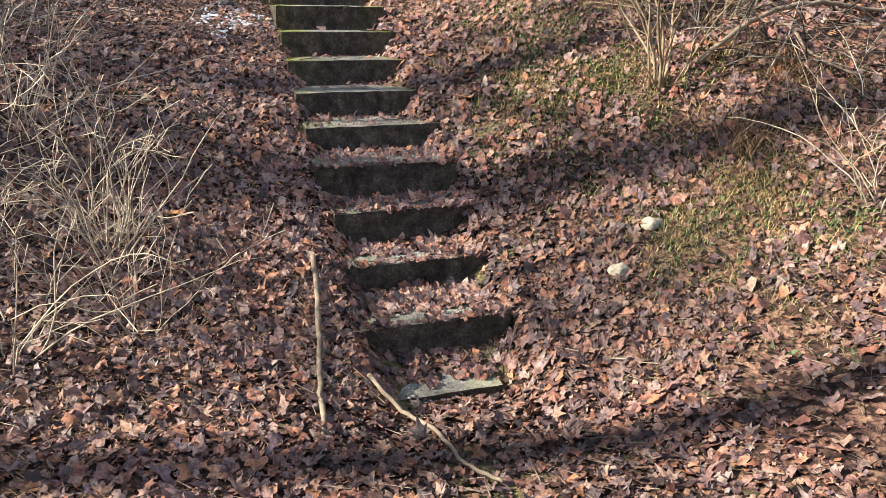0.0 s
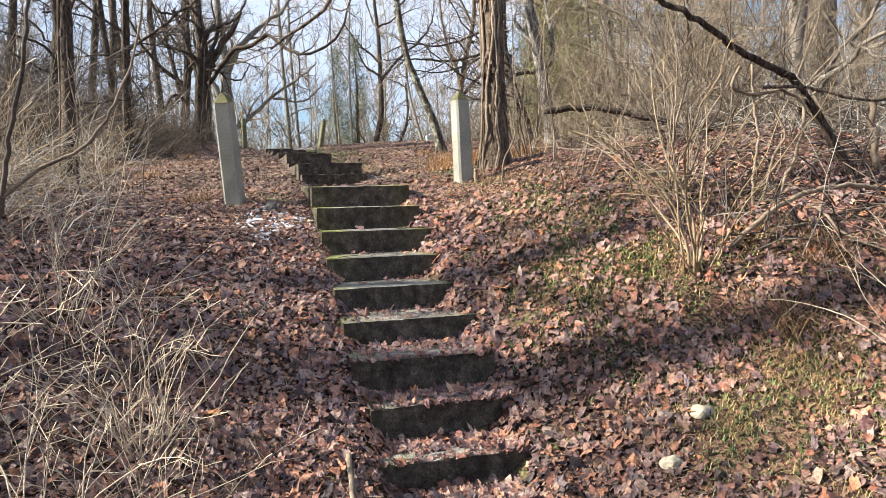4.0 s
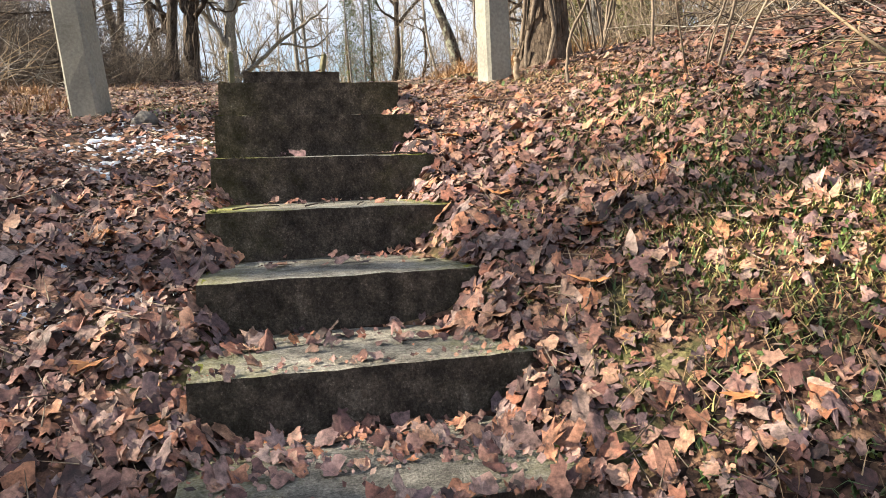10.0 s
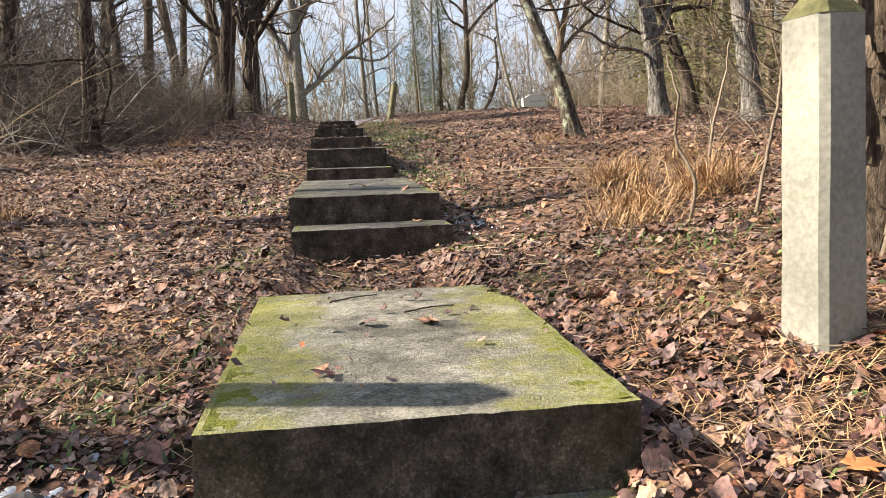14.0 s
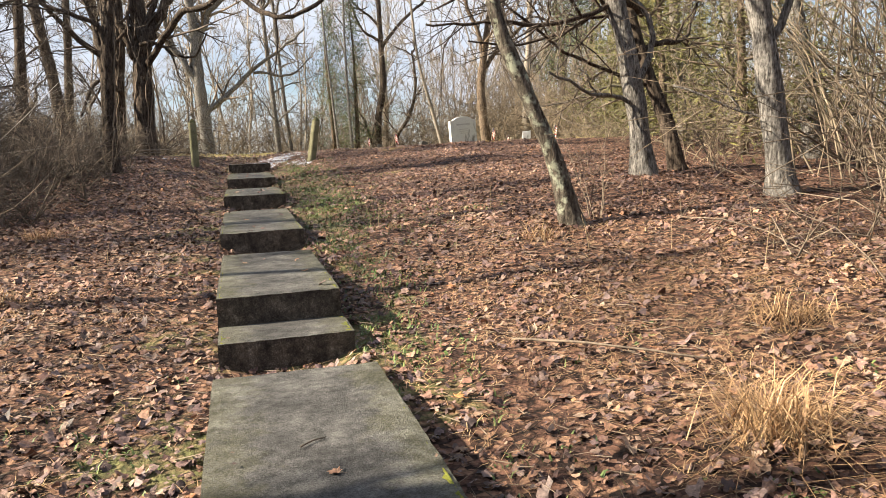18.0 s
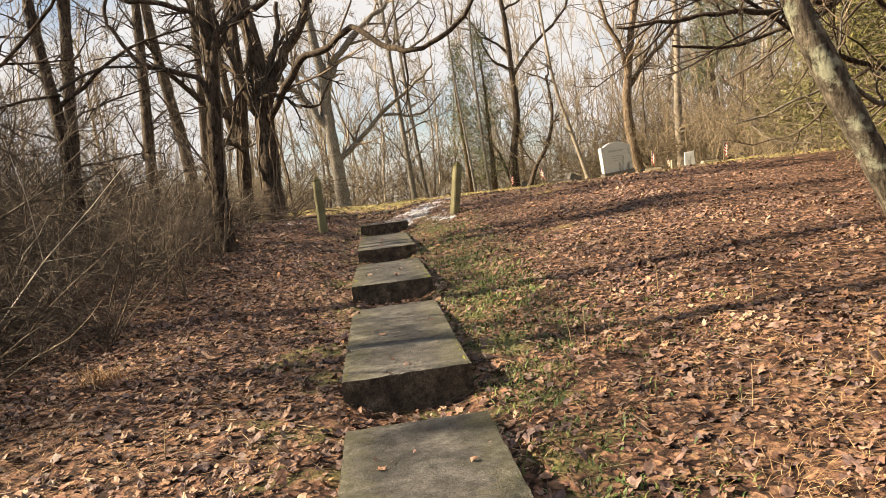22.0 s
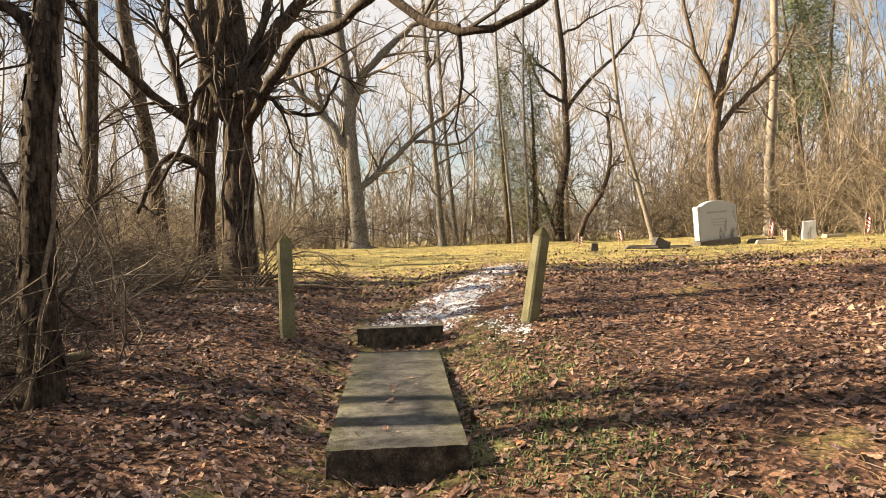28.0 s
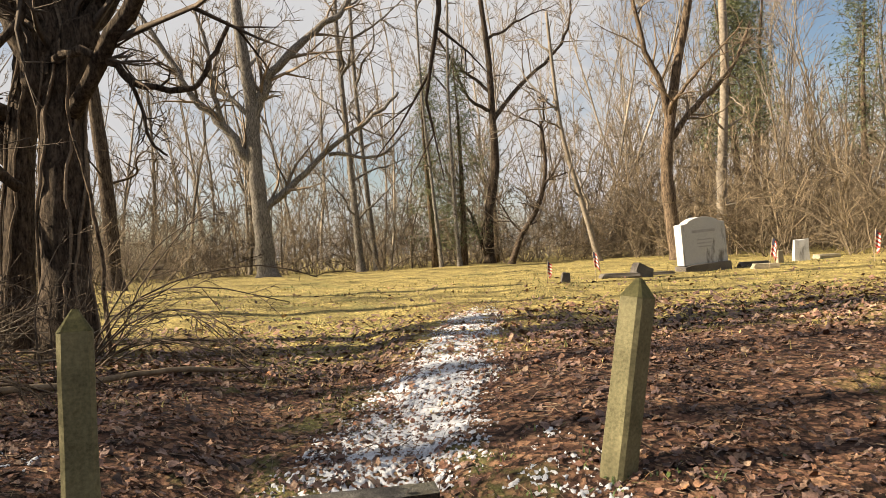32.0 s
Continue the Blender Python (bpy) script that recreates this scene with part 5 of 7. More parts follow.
# thickets left of the path: shade under the trees is put into the twig colour
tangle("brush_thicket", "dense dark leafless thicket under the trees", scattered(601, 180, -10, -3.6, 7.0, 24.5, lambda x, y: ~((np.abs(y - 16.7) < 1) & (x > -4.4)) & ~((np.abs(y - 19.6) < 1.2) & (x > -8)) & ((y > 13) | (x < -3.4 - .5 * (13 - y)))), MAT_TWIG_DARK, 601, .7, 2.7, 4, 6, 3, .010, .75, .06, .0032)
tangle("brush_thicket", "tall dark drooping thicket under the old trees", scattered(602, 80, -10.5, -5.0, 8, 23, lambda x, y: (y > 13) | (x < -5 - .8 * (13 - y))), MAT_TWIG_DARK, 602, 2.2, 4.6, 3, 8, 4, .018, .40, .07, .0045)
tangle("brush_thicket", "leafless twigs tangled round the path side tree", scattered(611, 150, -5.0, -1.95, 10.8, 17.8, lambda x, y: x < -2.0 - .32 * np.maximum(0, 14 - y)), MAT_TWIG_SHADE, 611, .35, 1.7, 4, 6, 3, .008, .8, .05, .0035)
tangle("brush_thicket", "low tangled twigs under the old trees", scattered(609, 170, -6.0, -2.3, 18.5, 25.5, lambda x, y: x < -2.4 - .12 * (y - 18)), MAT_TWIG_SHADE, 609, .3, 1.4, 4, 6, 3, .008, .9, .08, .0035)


def hanging_sprays(name, label, roots, mat, seed, per=7):
    """Long boughs that arch out of the shaded trees and hang down, thick with twigs."""
    t = Twigs(seed)
    p = np.repeat(np.array([(x, y, gz(x, y)) for x, y in roots]), per, axis=0)
    n = len(p)
    p[:, 2] += t.rng.uniform(2.2, 6.0, n)
    a = t.rng.uniform(0, 2 * np.pi, n)
    P, R = t.grow(p, np.column_stack([np.cos(a), np.sin(a), t.rng.uniform(.1, .6, n)]), t.rng.uniform(1.8, 3.6, n), t.rng.uniform(.016, .034, n), np.full(n, .005), 7, .16, -.15)
    S, SR = t.bud(P, R, 9, .1, 1.0, .4, 1.1, .42, .55, .006, 3, .22, -.08)
    B, BR = t.bud(S, SR, 4, .15, 1.0, .4, 1.1, .5, .6, .004, 2, .22, -.04)
    t.bud(B, BR, 2, .2, 1.0, .4, 1.0, .6, .6, .003, 1, .2, 0.0)
    return tagged(new(name, t.mesh(name, mat)), label, "boughs", kind="stuff")


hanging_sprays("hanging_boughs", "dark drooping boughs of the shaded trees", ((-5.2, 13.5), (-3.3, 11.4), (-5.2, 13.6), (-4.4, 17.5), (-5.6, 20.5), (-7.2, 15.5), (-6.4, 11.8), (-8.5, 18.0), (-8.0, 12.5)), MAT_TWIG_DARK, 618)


def over_path(p):
    """True where a twig would hang over the walked way."""
    return abs(p.x) < 1.7 and -6 < p.y < 20


def brush(name, label, spots, mat, seed, hmin, hmax, r=0.007, shoots=3, arch=0.10, spread=0.45):
    """Tangled thin stems with side shoots."""
    rng = random.Random(seed)
    g = Geo()
    for x, y in spots:
        h = rng.uniform(hmin, hmax)
        d = Vector((rng.gauss(0, spread), rng.gauss(0, spread), 1))
        pts, rad = wander(Vector((x, y, gz(x, y) - 0.03)), d, h, r * rng.uniform(.7, 1.6), r * .25, 4, rng, .16, -arch * .3)
        if any(over_path(p) for p in pts):
            continue
        g.tube(pts, rad, 3, cap=False)
        for _ in range(shoots):
            k = rng.randint(1, 3)
            q, rr = wander(pts[k], side_way((pts[k + 1] - pts[k]).normalized(), rng, rng.uniform(.4, 1.1)), h * rng.uniform(.2, .5), r * .6, r * .2, 2, rng, .2, 0.0)
            if not any(over_path(p) for p in q):
                g.tube(q, rr, 3, cap=False)
    return tagged(new(name, g.mesh(name, mat)), label, "brush", kind="stuff")


brng = random.Random(88)
brush("brush_thicket", "brown leafless thicket on the bank", spots_in(brng, 300, -7.5, -3.0, -1.0, 8.0), MAT_TWIG_TAN, 603, 0.7, 2.2, r=.006, shoots=5, spread=.9, arch=.4)
brush("brush_thicket", "brown brush on the top of the bank", spots_in(brng, 300, 2.6, 8, 1.0, 8.5, lambda x, y: x > 2.7 + 0.1 * y), MAT_TWIG, 607, 0.7, 2.6, shoots=5, spread=.8, arch=.4)


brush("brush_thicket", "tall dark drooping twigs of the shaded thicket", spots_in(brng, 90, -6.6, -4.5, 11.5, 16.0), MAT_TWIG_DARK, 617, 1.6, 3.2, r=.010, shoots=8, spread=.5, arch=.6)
brush("brush_thicket", "grey arching twigs tangled beside the path", spots_in(brng, 230, -6.5, -2.5, 8.0, 24.5, lambda x, y: x < -3.0 or y > 18), MAT_TWIG_GREY, 613, 0.9, 2.8, r=.0065, shoots=4, spread=1.2, arch=.6)
brush("brush_thicket", "grey tangle of twigs on the shaded bank", spots_in(brng, 330, -6.5, -1.9, 1.2, 6.5, lambda x, y: x < -2.0 - .25 * abs(y - 2)), MAT_TWIG_GREY, 614, 0.4, 1.8, r=.005, shoots=5, spread=1.1, arch=.6)
brush("brush_thicket", "low tangled vines and stems on the mound", spots_in(brng, 240, 2.5, 5.5, -.6, 2.6, lambda x, y: x > 2.6 + .3 * (y < 0)), MAT_TWIG_DARK, 615, 0.35, 1.2, r=.007, shoots=5, spread=1.4, arch=.8)
brush("brush_thicket", "pale twigs arching over the mound", spots_in(brng, 150, 2.4, 5.5, -1.2, 2.6), MAT_TWIG_GREY, 616, 0.5, 1.5, r=.0045, shoots=4, spread=1.1, arch=.6)


def far_stems(name, label, spots, mat, seed, hmin, hmax):
    """Distant undergrowth that closes the view under the trees."""
    rng = random.Random(seed)
    g = Geo()
    for x, y in spots:
        h = rng.uniform(hmin, hmax)
        p = Vector((x, y, gz(x, y) - .1))
        q, rr = wander(p, Vector((rng.gauss(0, .3), rng.gauss(0, .3), 1)), h, .03, .008, 2, rng, .2, 0)
        g.tube(q, rr, 3, cap=False)
        q2, r2 = wander(q[1], Vector((rng.gauss(0, 1), rng.gauss(0, 1), .8)), h * .4, .018, .006, 1, rng, .2, 0)
        g.tube(q2, r2, 3, cap=False)
    return tagged(new(name, g.mesh(name, mat)), label, "undergrowth", kind="stuff")


far_stems("far_undergrowth", "grey-brown undergrowth of the distant woods", spots_in(brng, 3200, -45, 50, 58, 84), MAT_BARK_FAR, 611, 1.5, 4.5)
far_stems("far_undergrowth", "brown undergrowth of the shaded woods", spots_in(brng, 1800, -34, -9, 0, 58), MAT_TWIG, 612, 1.0, 4)


def shrub(name, label, x, y, stems, h, r, mat, seed, spread=0.5, twigs=6, sag=0.0):
    """A many-stemmed bush that arches outward from one root."""
    rng = random.Random(seed)
    e = thing(name, label, "shrub", "", (x, y, gz(x, y) - 0.04))
    fine = Geo()
    for _ in range(stems):
        a = rng.uniform(0, 6.283)
        s = rng.uniform(0.1, spread)
        p = Vector((math.cos(a), math.sin(a), 0)) * rng.uniform(0, .13)
        pts, rad = wander(p, Vector((math.cos(a) * s, math.sin(a) * s, 1)), h * rng.uniform(.55, 1.1), r * rng.uniform(.5, 1.1), r * .2, 9, rng, .15, -sag)
        g = Geo()
        g.tube(pts, rad, 5)
        part("stem", g.mesh("stem", mat), e)
        twig_out(fine, pts, rad, rng, 1, h * .35, twigs, .18, -0.01)
    part("crown", fine.mesh("crown", mat), e)
    return e


shrub("leafless_shrub", "many-stemmed leafless shrub with tan arching twigs", 2.08, -0.24, 12, 1.75, 0.013, MAT_TWIG_TAN, 701, 0.7, 5)
shrub("leafless_shrub", "thin leafless shrub on the bank beside the steps", 2.5, 0.7, 9, 2.3, 0.012, MAT_TWIG, 702, 0.6, 6)
shrub("leafless_shrub", "sparse leafless shrub near the sunlit post", 1.9, 1.5, 6, 1.8, 0.009, MAT_TWIG, 703, 0.5, 4)
shrub("leafless_shrub", "leafless shrub at the foot of the bank", 3.4, -1.7, 8, 1.6, 0.010, MAT_TWIG, 704, 0.6, 5)
shrub("leafless_shrub", "grey leafless shrub in the thicket", -3.5, 1.4, 10, 2.2, 0.013, MAT_TWIG, 705, 0.7, 6)
shrub("leafless_shrub", "grey leafless shrub near the stair post", -2.6, 4.4, 8, 1.5, 0.010, MAT_TWIG, 706, 0.6, 5)
shrub("leafless_shrub", "leafless shrub at the root of the tree", -2.0, 21.8, 10, 1.3, 0.009, MAT_TWIG_DARK, 707, 0.9, 7)
shrub("leafless_shrub", "leafless shrub beside the leaning tree", 3.0, 9.7, 6, 1.1, 0.007, MAT_TWIG, 708, 0.5, 5)
shrub("leafless_shrub", "leafless shrub at the foot of the grey tree", 6.0, 11.9, 9, 1.3, 0.009, MAT_TWIG, 709, 0.6, 6)
shrub("leafless_shrub", "sapling clump beside the vine-covered tree", 2.2, 3.4, 9, 2.4, 0.012, MAT_TWIG, 710, 0.55, 5)
shrub("dry_weed_clump", "clump of tall dry tan weed stalks", -1.62, -0.95, 26, 1.05, 0.0055, MAT_STALK, 711, 0.75, 2, 0.05)
shrub("dry_weed_clump", "clump of tall dry tan weed stalks", -2.2, 0.1, 26, 1.50, 0.0048, MAT_STALK, 712, 1.19, 2, 0.07)
shrub("dry_weed_clump", "thin dry weed stalks on the leafy bank", -2.0, -1.7, 18, 1.38, 0.0055, MAT_STALK, 713, 1.06, 2, 0.07)
shrub("dry_weed_clump", "thin dry weed stalks on the leafy bank", -2.75, -1.0, 20, 1.62, 0.0048, MAT_STALK, 714, 1.19, 2, 0.07)
shrub("dry_weed_clump", "clump of pale dry weed stalks", -1.75, -.35, 10, 1.15, 0.0040, MAT_STALK, 716, 1.35, 4, 0.08)
shrub("dry_weed_clump", "thin dry weed stalks on the leafy bank", -1.5, -1.5, 12, .95, 0.0038, MAT_STALK, 717, 1.25, 4, 0.08)
shrub("dry_weed_clump", "dry weed stalks in the sun", 2.7, -1.7, 12, 1.12, 0.0055, MAT_STALK, 715, 0.75, 2, 0.07)


def arching_bush(name, label, x, y, stems, reach, seed):
    """Long dark stems that arch over to one side, with sprays of fine twigs."""
    e = thing(name, label, "shrub", "", (x, y, gz(x, y)))
    t, u = Twigs(seed, False), Twigs(seed + 1, False)
    base = np.zeros((stems, 3)) + t.rng.normal(0, .06, (stems, 3)) * (1, 1, 0)
    base[:, 2] = -.05
    way = np.column_stack([t.rng.uniform(.35, 1.1, stems), t.rng.uniform(-.55, .35, stems), t.rng.uniform(.7, 1.3, stems)])
    P, R = t.grow(base, way, reach * t.rng.uniform(.6, 1.1, stems), t.rng.uniform(.008, .016, stems), np.full(stems, .004), 9, .10, -.16)
    for q, rr in zip(P, R):
        g = Geo()
        g.tube([Vector(p) for p in q], [float(v) for v in rr], 5)
        part("stem", g.mesh("stem", MAT_TWIG_DARK), e)
    A, AR = u.bud(P, R, 9, .25, 1.0, .3, .9, .30, .6, .004, 4, .16, -.06)
    B, BR = u.bud(A, AR, 5, .15, 1.0, .3, .9, .4, .6, .003, 2, .2, -.04)
    u.bud(B, BR, 2, .2, 1.0, .4, .9, .5, .6, .0022, 1, .2, 0)
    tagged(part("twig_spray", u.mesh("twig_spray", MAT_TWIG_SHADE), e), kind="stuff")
    return e


arching_bush("arching_shrub", "dark leafless shrub arching low beside the old tree", -2.0, 22.9, 9, 2.3, 731)
arching_bush("arching_shrub", "leafless shrub drooping over leaves under the old tree", -2.75, 21.6, 7, 1.7, 733)


def bent_stick(name, label, pts, r0, r1, mat, category="branch", seed=1, n=7):
    """A single loose or leaning stick along a bent line."""
    rng = random.Random(seed)
    g, q = Geo(), []
    ctrl = [Vector(p) for p in pts]
    m = len(ctrl) - 1
    for i in range(m * 6 + 1):
        u = i / 6
        k = min(int(u), m - 1)
        f = u - k
        p0, p1, p2, p3 = ctrl[max(k - 1, 0)], ctrl[k], ctrl[k + 1], ctrl[min(k + 2, m)]
        q.append(0.5 * ((2 * p1) + (p2 - p0) * f + (2 * p0 - 5 * p1 + 4 * p2 - p3) * f * f + (3 * p1 - p0 - 3 * p2 + p3) * f ** 3) + Vector((rng.gauss(0, r0 * .25), rng.gauss(0, r0 * .25), rng.gauss(0, r0 * .2))))
    g.tube(q, [r0 + (r1 - r0) * i / (len(q) - 1) for i in range(len(q))], n)
    return tagged(new(name, g.mesh(name, mat)), label, category)


def on(x, y, dz=0.0):
    return (x, y, gz(x, y) + dz)


bent_stick("fallen_branch", "pale arched fallen branch on the bank", [on(2.36, -.2, .03), (2.68, -.2, .64), (2.98, -.2, .78), (3.4, -.2, .84), (3.85, -.2, .79), on(4.5, -.2, .0)], 0.021, 0.018, MAT_WOOD, seed=3)
bent_stick("leaning_dead_stem", "broken dark dead stem leaning over the bank", [on(3.80, .15, -.06), (3.42, .15, 1.41), (3.16, .15, 1.70), (2.76, .15, 1.87), (2.34, .15, 2.12), (2.0, .2, 2.3)], 0.036, 0.022, MAT_BARK_DARK, seed=4)
bent_stick("upright_dead_stem", "reddish-brown dead stem standing on the bank", [on(4.03, .15, -.06), (3.99, .15, 1.10), (3.97, .15, 1.32), (3.95, .15, 1.55)], 0.033, 0.026, MAT_WOOD, seed=5)
bent_stick("hanging_vine", "pale twisted woody vine hanging to the ground", [on(3.06, .15, -.04), (3.12, .15, .92), (3.22, .15, 1.12), (3.29, .15, 1.46), (3.1, .15, 1.60), (2.86, .15, 1.57), (2.63, .15, 1.62), (2.70, .15, 1.78)], 0.017, 0.013, MAT_WOOD, "vine", 10)
bent_stick("hanging_vine", "pale twisted woody vine hanging to the ground", [on(2.82, .15, -.04), (2.83, .15, .96), (2.87, .15, 1.25), (2.83, .15, 1.45), (2.81, .15, 1.8)], 0.014, 0.010, MAT_WOOD, "vine", 11)
bent_stick("hanging_vine", "grey vine leaning among twigs", [on(2.92, .17, -.04), (3.02, .17, 1.08), (3.13, .17, 1.26), (2.98, .17, 1.53)], 0.013, 0.009, MAT_WOOD, "vine", 12)
bent_stick("hanging_vine", "long dark vine sweeping across the bank top", [(2.9, .12, 1.62), (3.31, .12, 1.62), (3.8, .12, 1.53), (4.25, .12, 1.57), (4.78, .12, 1.76), (5.4, .12, 2.1)], 0.014, 0.010, MAT_BARK_SHAG, "vine", 13)
bent_stick("fallen_stick", "crooked pale root lying on the bank", [on(3.0, -.25, .16), (3.05, -.32, .66), on(3.12, -.5, .06), on(3.35, -.75, .03)], 0.014, 0.008, MAT_WOOD, seed=18)
bent_stick("fallen_branch", "dark fallen branch across the bank top", [on(1.9, 2.2, .55), on(2.5, 2.1, .45), on(3.2, 1.9, .15), on(3.8, 1.8, .02)], 0.03, 0.04, MAT_BARK_DARK, seed=6)
bent_stick("edging_pole", "rotting wooden pole lying along the buried steps", [on(-.73, -2.35, .02), on(-.68, -1.9, .03), on(-.62, -1.45, .04), on(-.59, -1.1, .06)], 0.013, 0.015, MAT_WOOD, seed=7)
bent_stick("fallen_stick", "short curved stick among leaves at the stair foot", [on(-.46, -1.95, .03), on(-.36, -2.2, .05), on(-.28, -2.4, .04), on(-.22, -2.65, .03), on(-.12, -2.8, .03)], 0.011, 0.008, MAT_WOOD, seed=8)
bent_stick("hanging_vine", "thin brown woody vine hanging beside the old tree", [on(-1.88, 23.0, -.03), (-1.92, 23.0, 3.7), (-2.0, 23.0, 4.3), (-2.12, 23.0, 4.9), (-2.1, 23.0, 5.5)], 0.022, 0.014, MAT_BARK_SHAG, "vine", seed=91)
bent_stick("bare_sapling", "grey bare sapling leaning across the bank", [on(-2.6, -1.05, -.03), (-2.35, -1.0, .62), (-2.07, -1.0, .97), (-1.83, -1.0, 1.10), (-1.69, -1.0, 1.28), (-1.57, -1.0, 1.55), (-1.5, -1.0, 1.9)], 0.013, 0.005, MAT_TWIG, "sapling", 9)
bent_stick("bare_sapling", "dark upright bare sapling at the bank edge", [on(-2.3, -1.0, -.03), (-2.25, -1.0, .52), (-2.18, -1.0, .93), (-2.12, -1.0, 1.25), (-2.05, -1.0, 1.6), (-2.0, -1.0, 2.0)], 0.016, 0.008, MAT_TWIG_DARK, "sapling", 17)
bent_stick("fallen_branch", "long branch lying in leaves by the path", [on(-2.6, 21.2, .04), on(-1.9, 21.6, .05), on(-1.2, 22.0, .06), on(-.5, 22.4, .03)], 0.03, 0.018, MAT_WOOD, seed=12)
bent_stick("fallen_branch", "rotting branch lying in leaves under the thicket", [on(-3.6, 17.6, .05), on(-2.9, 17.5, .08), on(-2.3, 17.7, .05)], 0.05, 0.035, MAT_WOOD, seed=13)
bent_stick("cut_stub", "small cut wooden stub beside the post", [on(1.20, 2.33, -.03), on(1.205, 2.33, .06), on(1.21, 2.33, .13)], 0.02, 0.017, MAT_WOOD, "stub", 14)
bent_stick("bare_sapling", "thin reddish bare sapling in dry grass", [on(2.2, 5.2, -.02), on(2.22, 5.2, .3), on(2.30, 5.2, .62), on(2.33, 5.2, .85)], 0.011, 0.005, MAT_TWIG, "sapling", 15)
bent_stick("fallen_stick", "thin arched stick lying on the leaves", [on(1.2, 7.0, .02), on(1.5, 6.6, .05), on(1.9, 6.2, .03)], 0.008, 0.005, MAT_TWIG, seed=16)


# ---- the graves ----
def gravestone():
    x0, x1, y, zb = 7.39, 8.36, 30.1, gz(7.8, 30.1)
    e = thing("family_gravestone", "large pale granite gravestone with arched top and dark stains", "gravestone", "", ((x0 + x1) / 2, y, zb))
    w = (x1 - x0) / 2

    def slab(outline, depth, z_off, mat, bev):
        bm = bmesh.new()
        front = [bm.verts.new((px, -depth / 2, pz + z_off)) for px, pz in outline]
        back = [bm.verts.new((px, depth / 2, pz + z_off)) for px, pz in outline]
        bm.faces.new(front)
        bm.faces.new(back[::-1])
        for i in range(len(outline)):
            j = (i + 1) % len(outline)
            bm.faces.new((front[j], front[i], back[i], back[j]))
        bmesh.ops.recalc_face_normals(bm, faces=bm.faces)
        return bevelled("slab", bm, mat, bev, 2)

    e.rotation_euler = (0, radians(-3.0), 0)
    base = slab([(-w * 1.05, -.12), (w * 1.06, -.12), (w * 1.05, .10), (w * 1.02, .15), (-w * .6, .14), (-w * 1.04, .11)], 0.46, 0, MAT_BASE, 0.012)
    part("base", base, e, "rough grey stone base")
    top = [(-w, 0), (w, 0), (w, .83), (w * .72, .85), (w * .64, .89), (w * .42, .935), (w * .16, .96), (-w * .16, .96), (-w * .42, .935), (-w * .64, .89), (-w * .72, .85), (-w, .83)]
    tablet = part("tablet", slab(top, 0.30, .132, MAT_STONE, 0.008), e)
    for k, (wd, z) in enumerate(((.52, .78), (.34, .62), (.34, .55), (.28, .48))):
        g = Geo()
        g.box(-w * wd, w * wd, -.156, -.146, z, z + (.055 if k == 0 else .025))
        part("inscription", g.mesh("inscription", MAT_LETTER, True), tablet, "worn unreadable line of lettering")
    return e


gravestone()


def low_stone(name, label, x, y, sx, sy, sz, mat, seed, tilt=0.0, worn=1):
    rng = random.Random(seed)
    bm = bmesh.new()
    if worn > 6:
        bmesh.ops.create_icosphere(bm, subdivisions=3, radius=0.55)
        for v in bm.verts:
            v.co *= 1 + 0.35 * noise.noise(v.co * 2.3 + Vector((seed, 0, 0)))
    else:
        bmesh.ops.create_cube(bm, size=1.0)
        bmesh.ops.subdivide_edges(bm, edges=list(bm.edges), cuts=2, use_grid_fill=True)
    for v in bm.verts:
        v.co.x *= sx * (1 - .25 * max(0, v.co.z))
        v.co.y *= sy * (1 - .15 * max(0, v.co.z))
        v.co.z *= sz
        v.co += Vector((rng.gauss(0, .02 * sx), rng.gauss(0, .02 * sy), rng.gauss(0, .03 * sz))) * (1 if worn < 7 else .3)
    for _ in range(worn):
        bmesh.ops.smooth_vert(bm, verts=list(bm.verts), factor=0.3)
    me = bpy.data.meshes.new(name)
    bm.to_mesh(me)
    bm.free()
    me.materials.append(mat)
    ob = tagged(new(name, me), label, "stone")
    ob.matrix_world = pose(x, y, gz(x, y) + sz * (.38 if worn < 7 else .22), 0, tilt, rng.uniform(-15, 15))
    return ob


low_stone("small_headstone", "small pale headstone with a rounded top", 10.62, 30.8, .34, .12, .52, MAT_STONE, 1)
low_stone("small_headstone", "small weathered headstone leaning in grass", 4.5, 28.9, .16, .08, .20, MAT_BASE, 2, 8)
low_stone("fallen_headstone", "dark broken headstone lying in grass", 5.75, 29.4, .75, .30, .10, MAT_BASE, 3)
low_stone("fallen_headstone", "dark tilted stone beside the gravestone", 6.25, 29.5, .40, .20, .26, MAT_BASE, 4, 20)
low_stone("fallen_headstone", "pale flat stone lying in grass", 11.4, 31.0, .55, .25, .12, MAT_PALESTONE, 5)
low_stone("kerb_stone", "dark rough kerb stone beside the gravestone", 9.05, 30.15, .75, .16, .11, MAT_BASE, 16)
low_stone("kerb_stone", "dark rough kerb stone sunk in the grass", 6.75, 30.0, .85, .16, .07, MAT_BASE, 17)
low_stone("small_headstone", "small tan headstone stump in the grass", 9.95, 30.6, .13, .10, .30, MAT_PALESTONE, 18)
low_stone("kerb_stone", "low pale stone beside the gravestone", 8.75, 29.3, .5, .2, .10, MAT_PALESTONE, 6)
low_stone("field_stone", "pale flat stone lying in leaves on the bank", 1.07, -1.54, .12, .09, .07, MAT_PALESTONE, 7, 0, 12)
low_stone("field_stone", "pale yellowish stone half buried in leaves", 1.41, -1.28, .13, .10, .075, MAT_PALESTONE, 9, 0, 12)
low_stone("field_stone", "round grey stone in the snow by the post", -.84, 2.30, .11, .09, .08, MAT_BASE, 8, 0, 12)


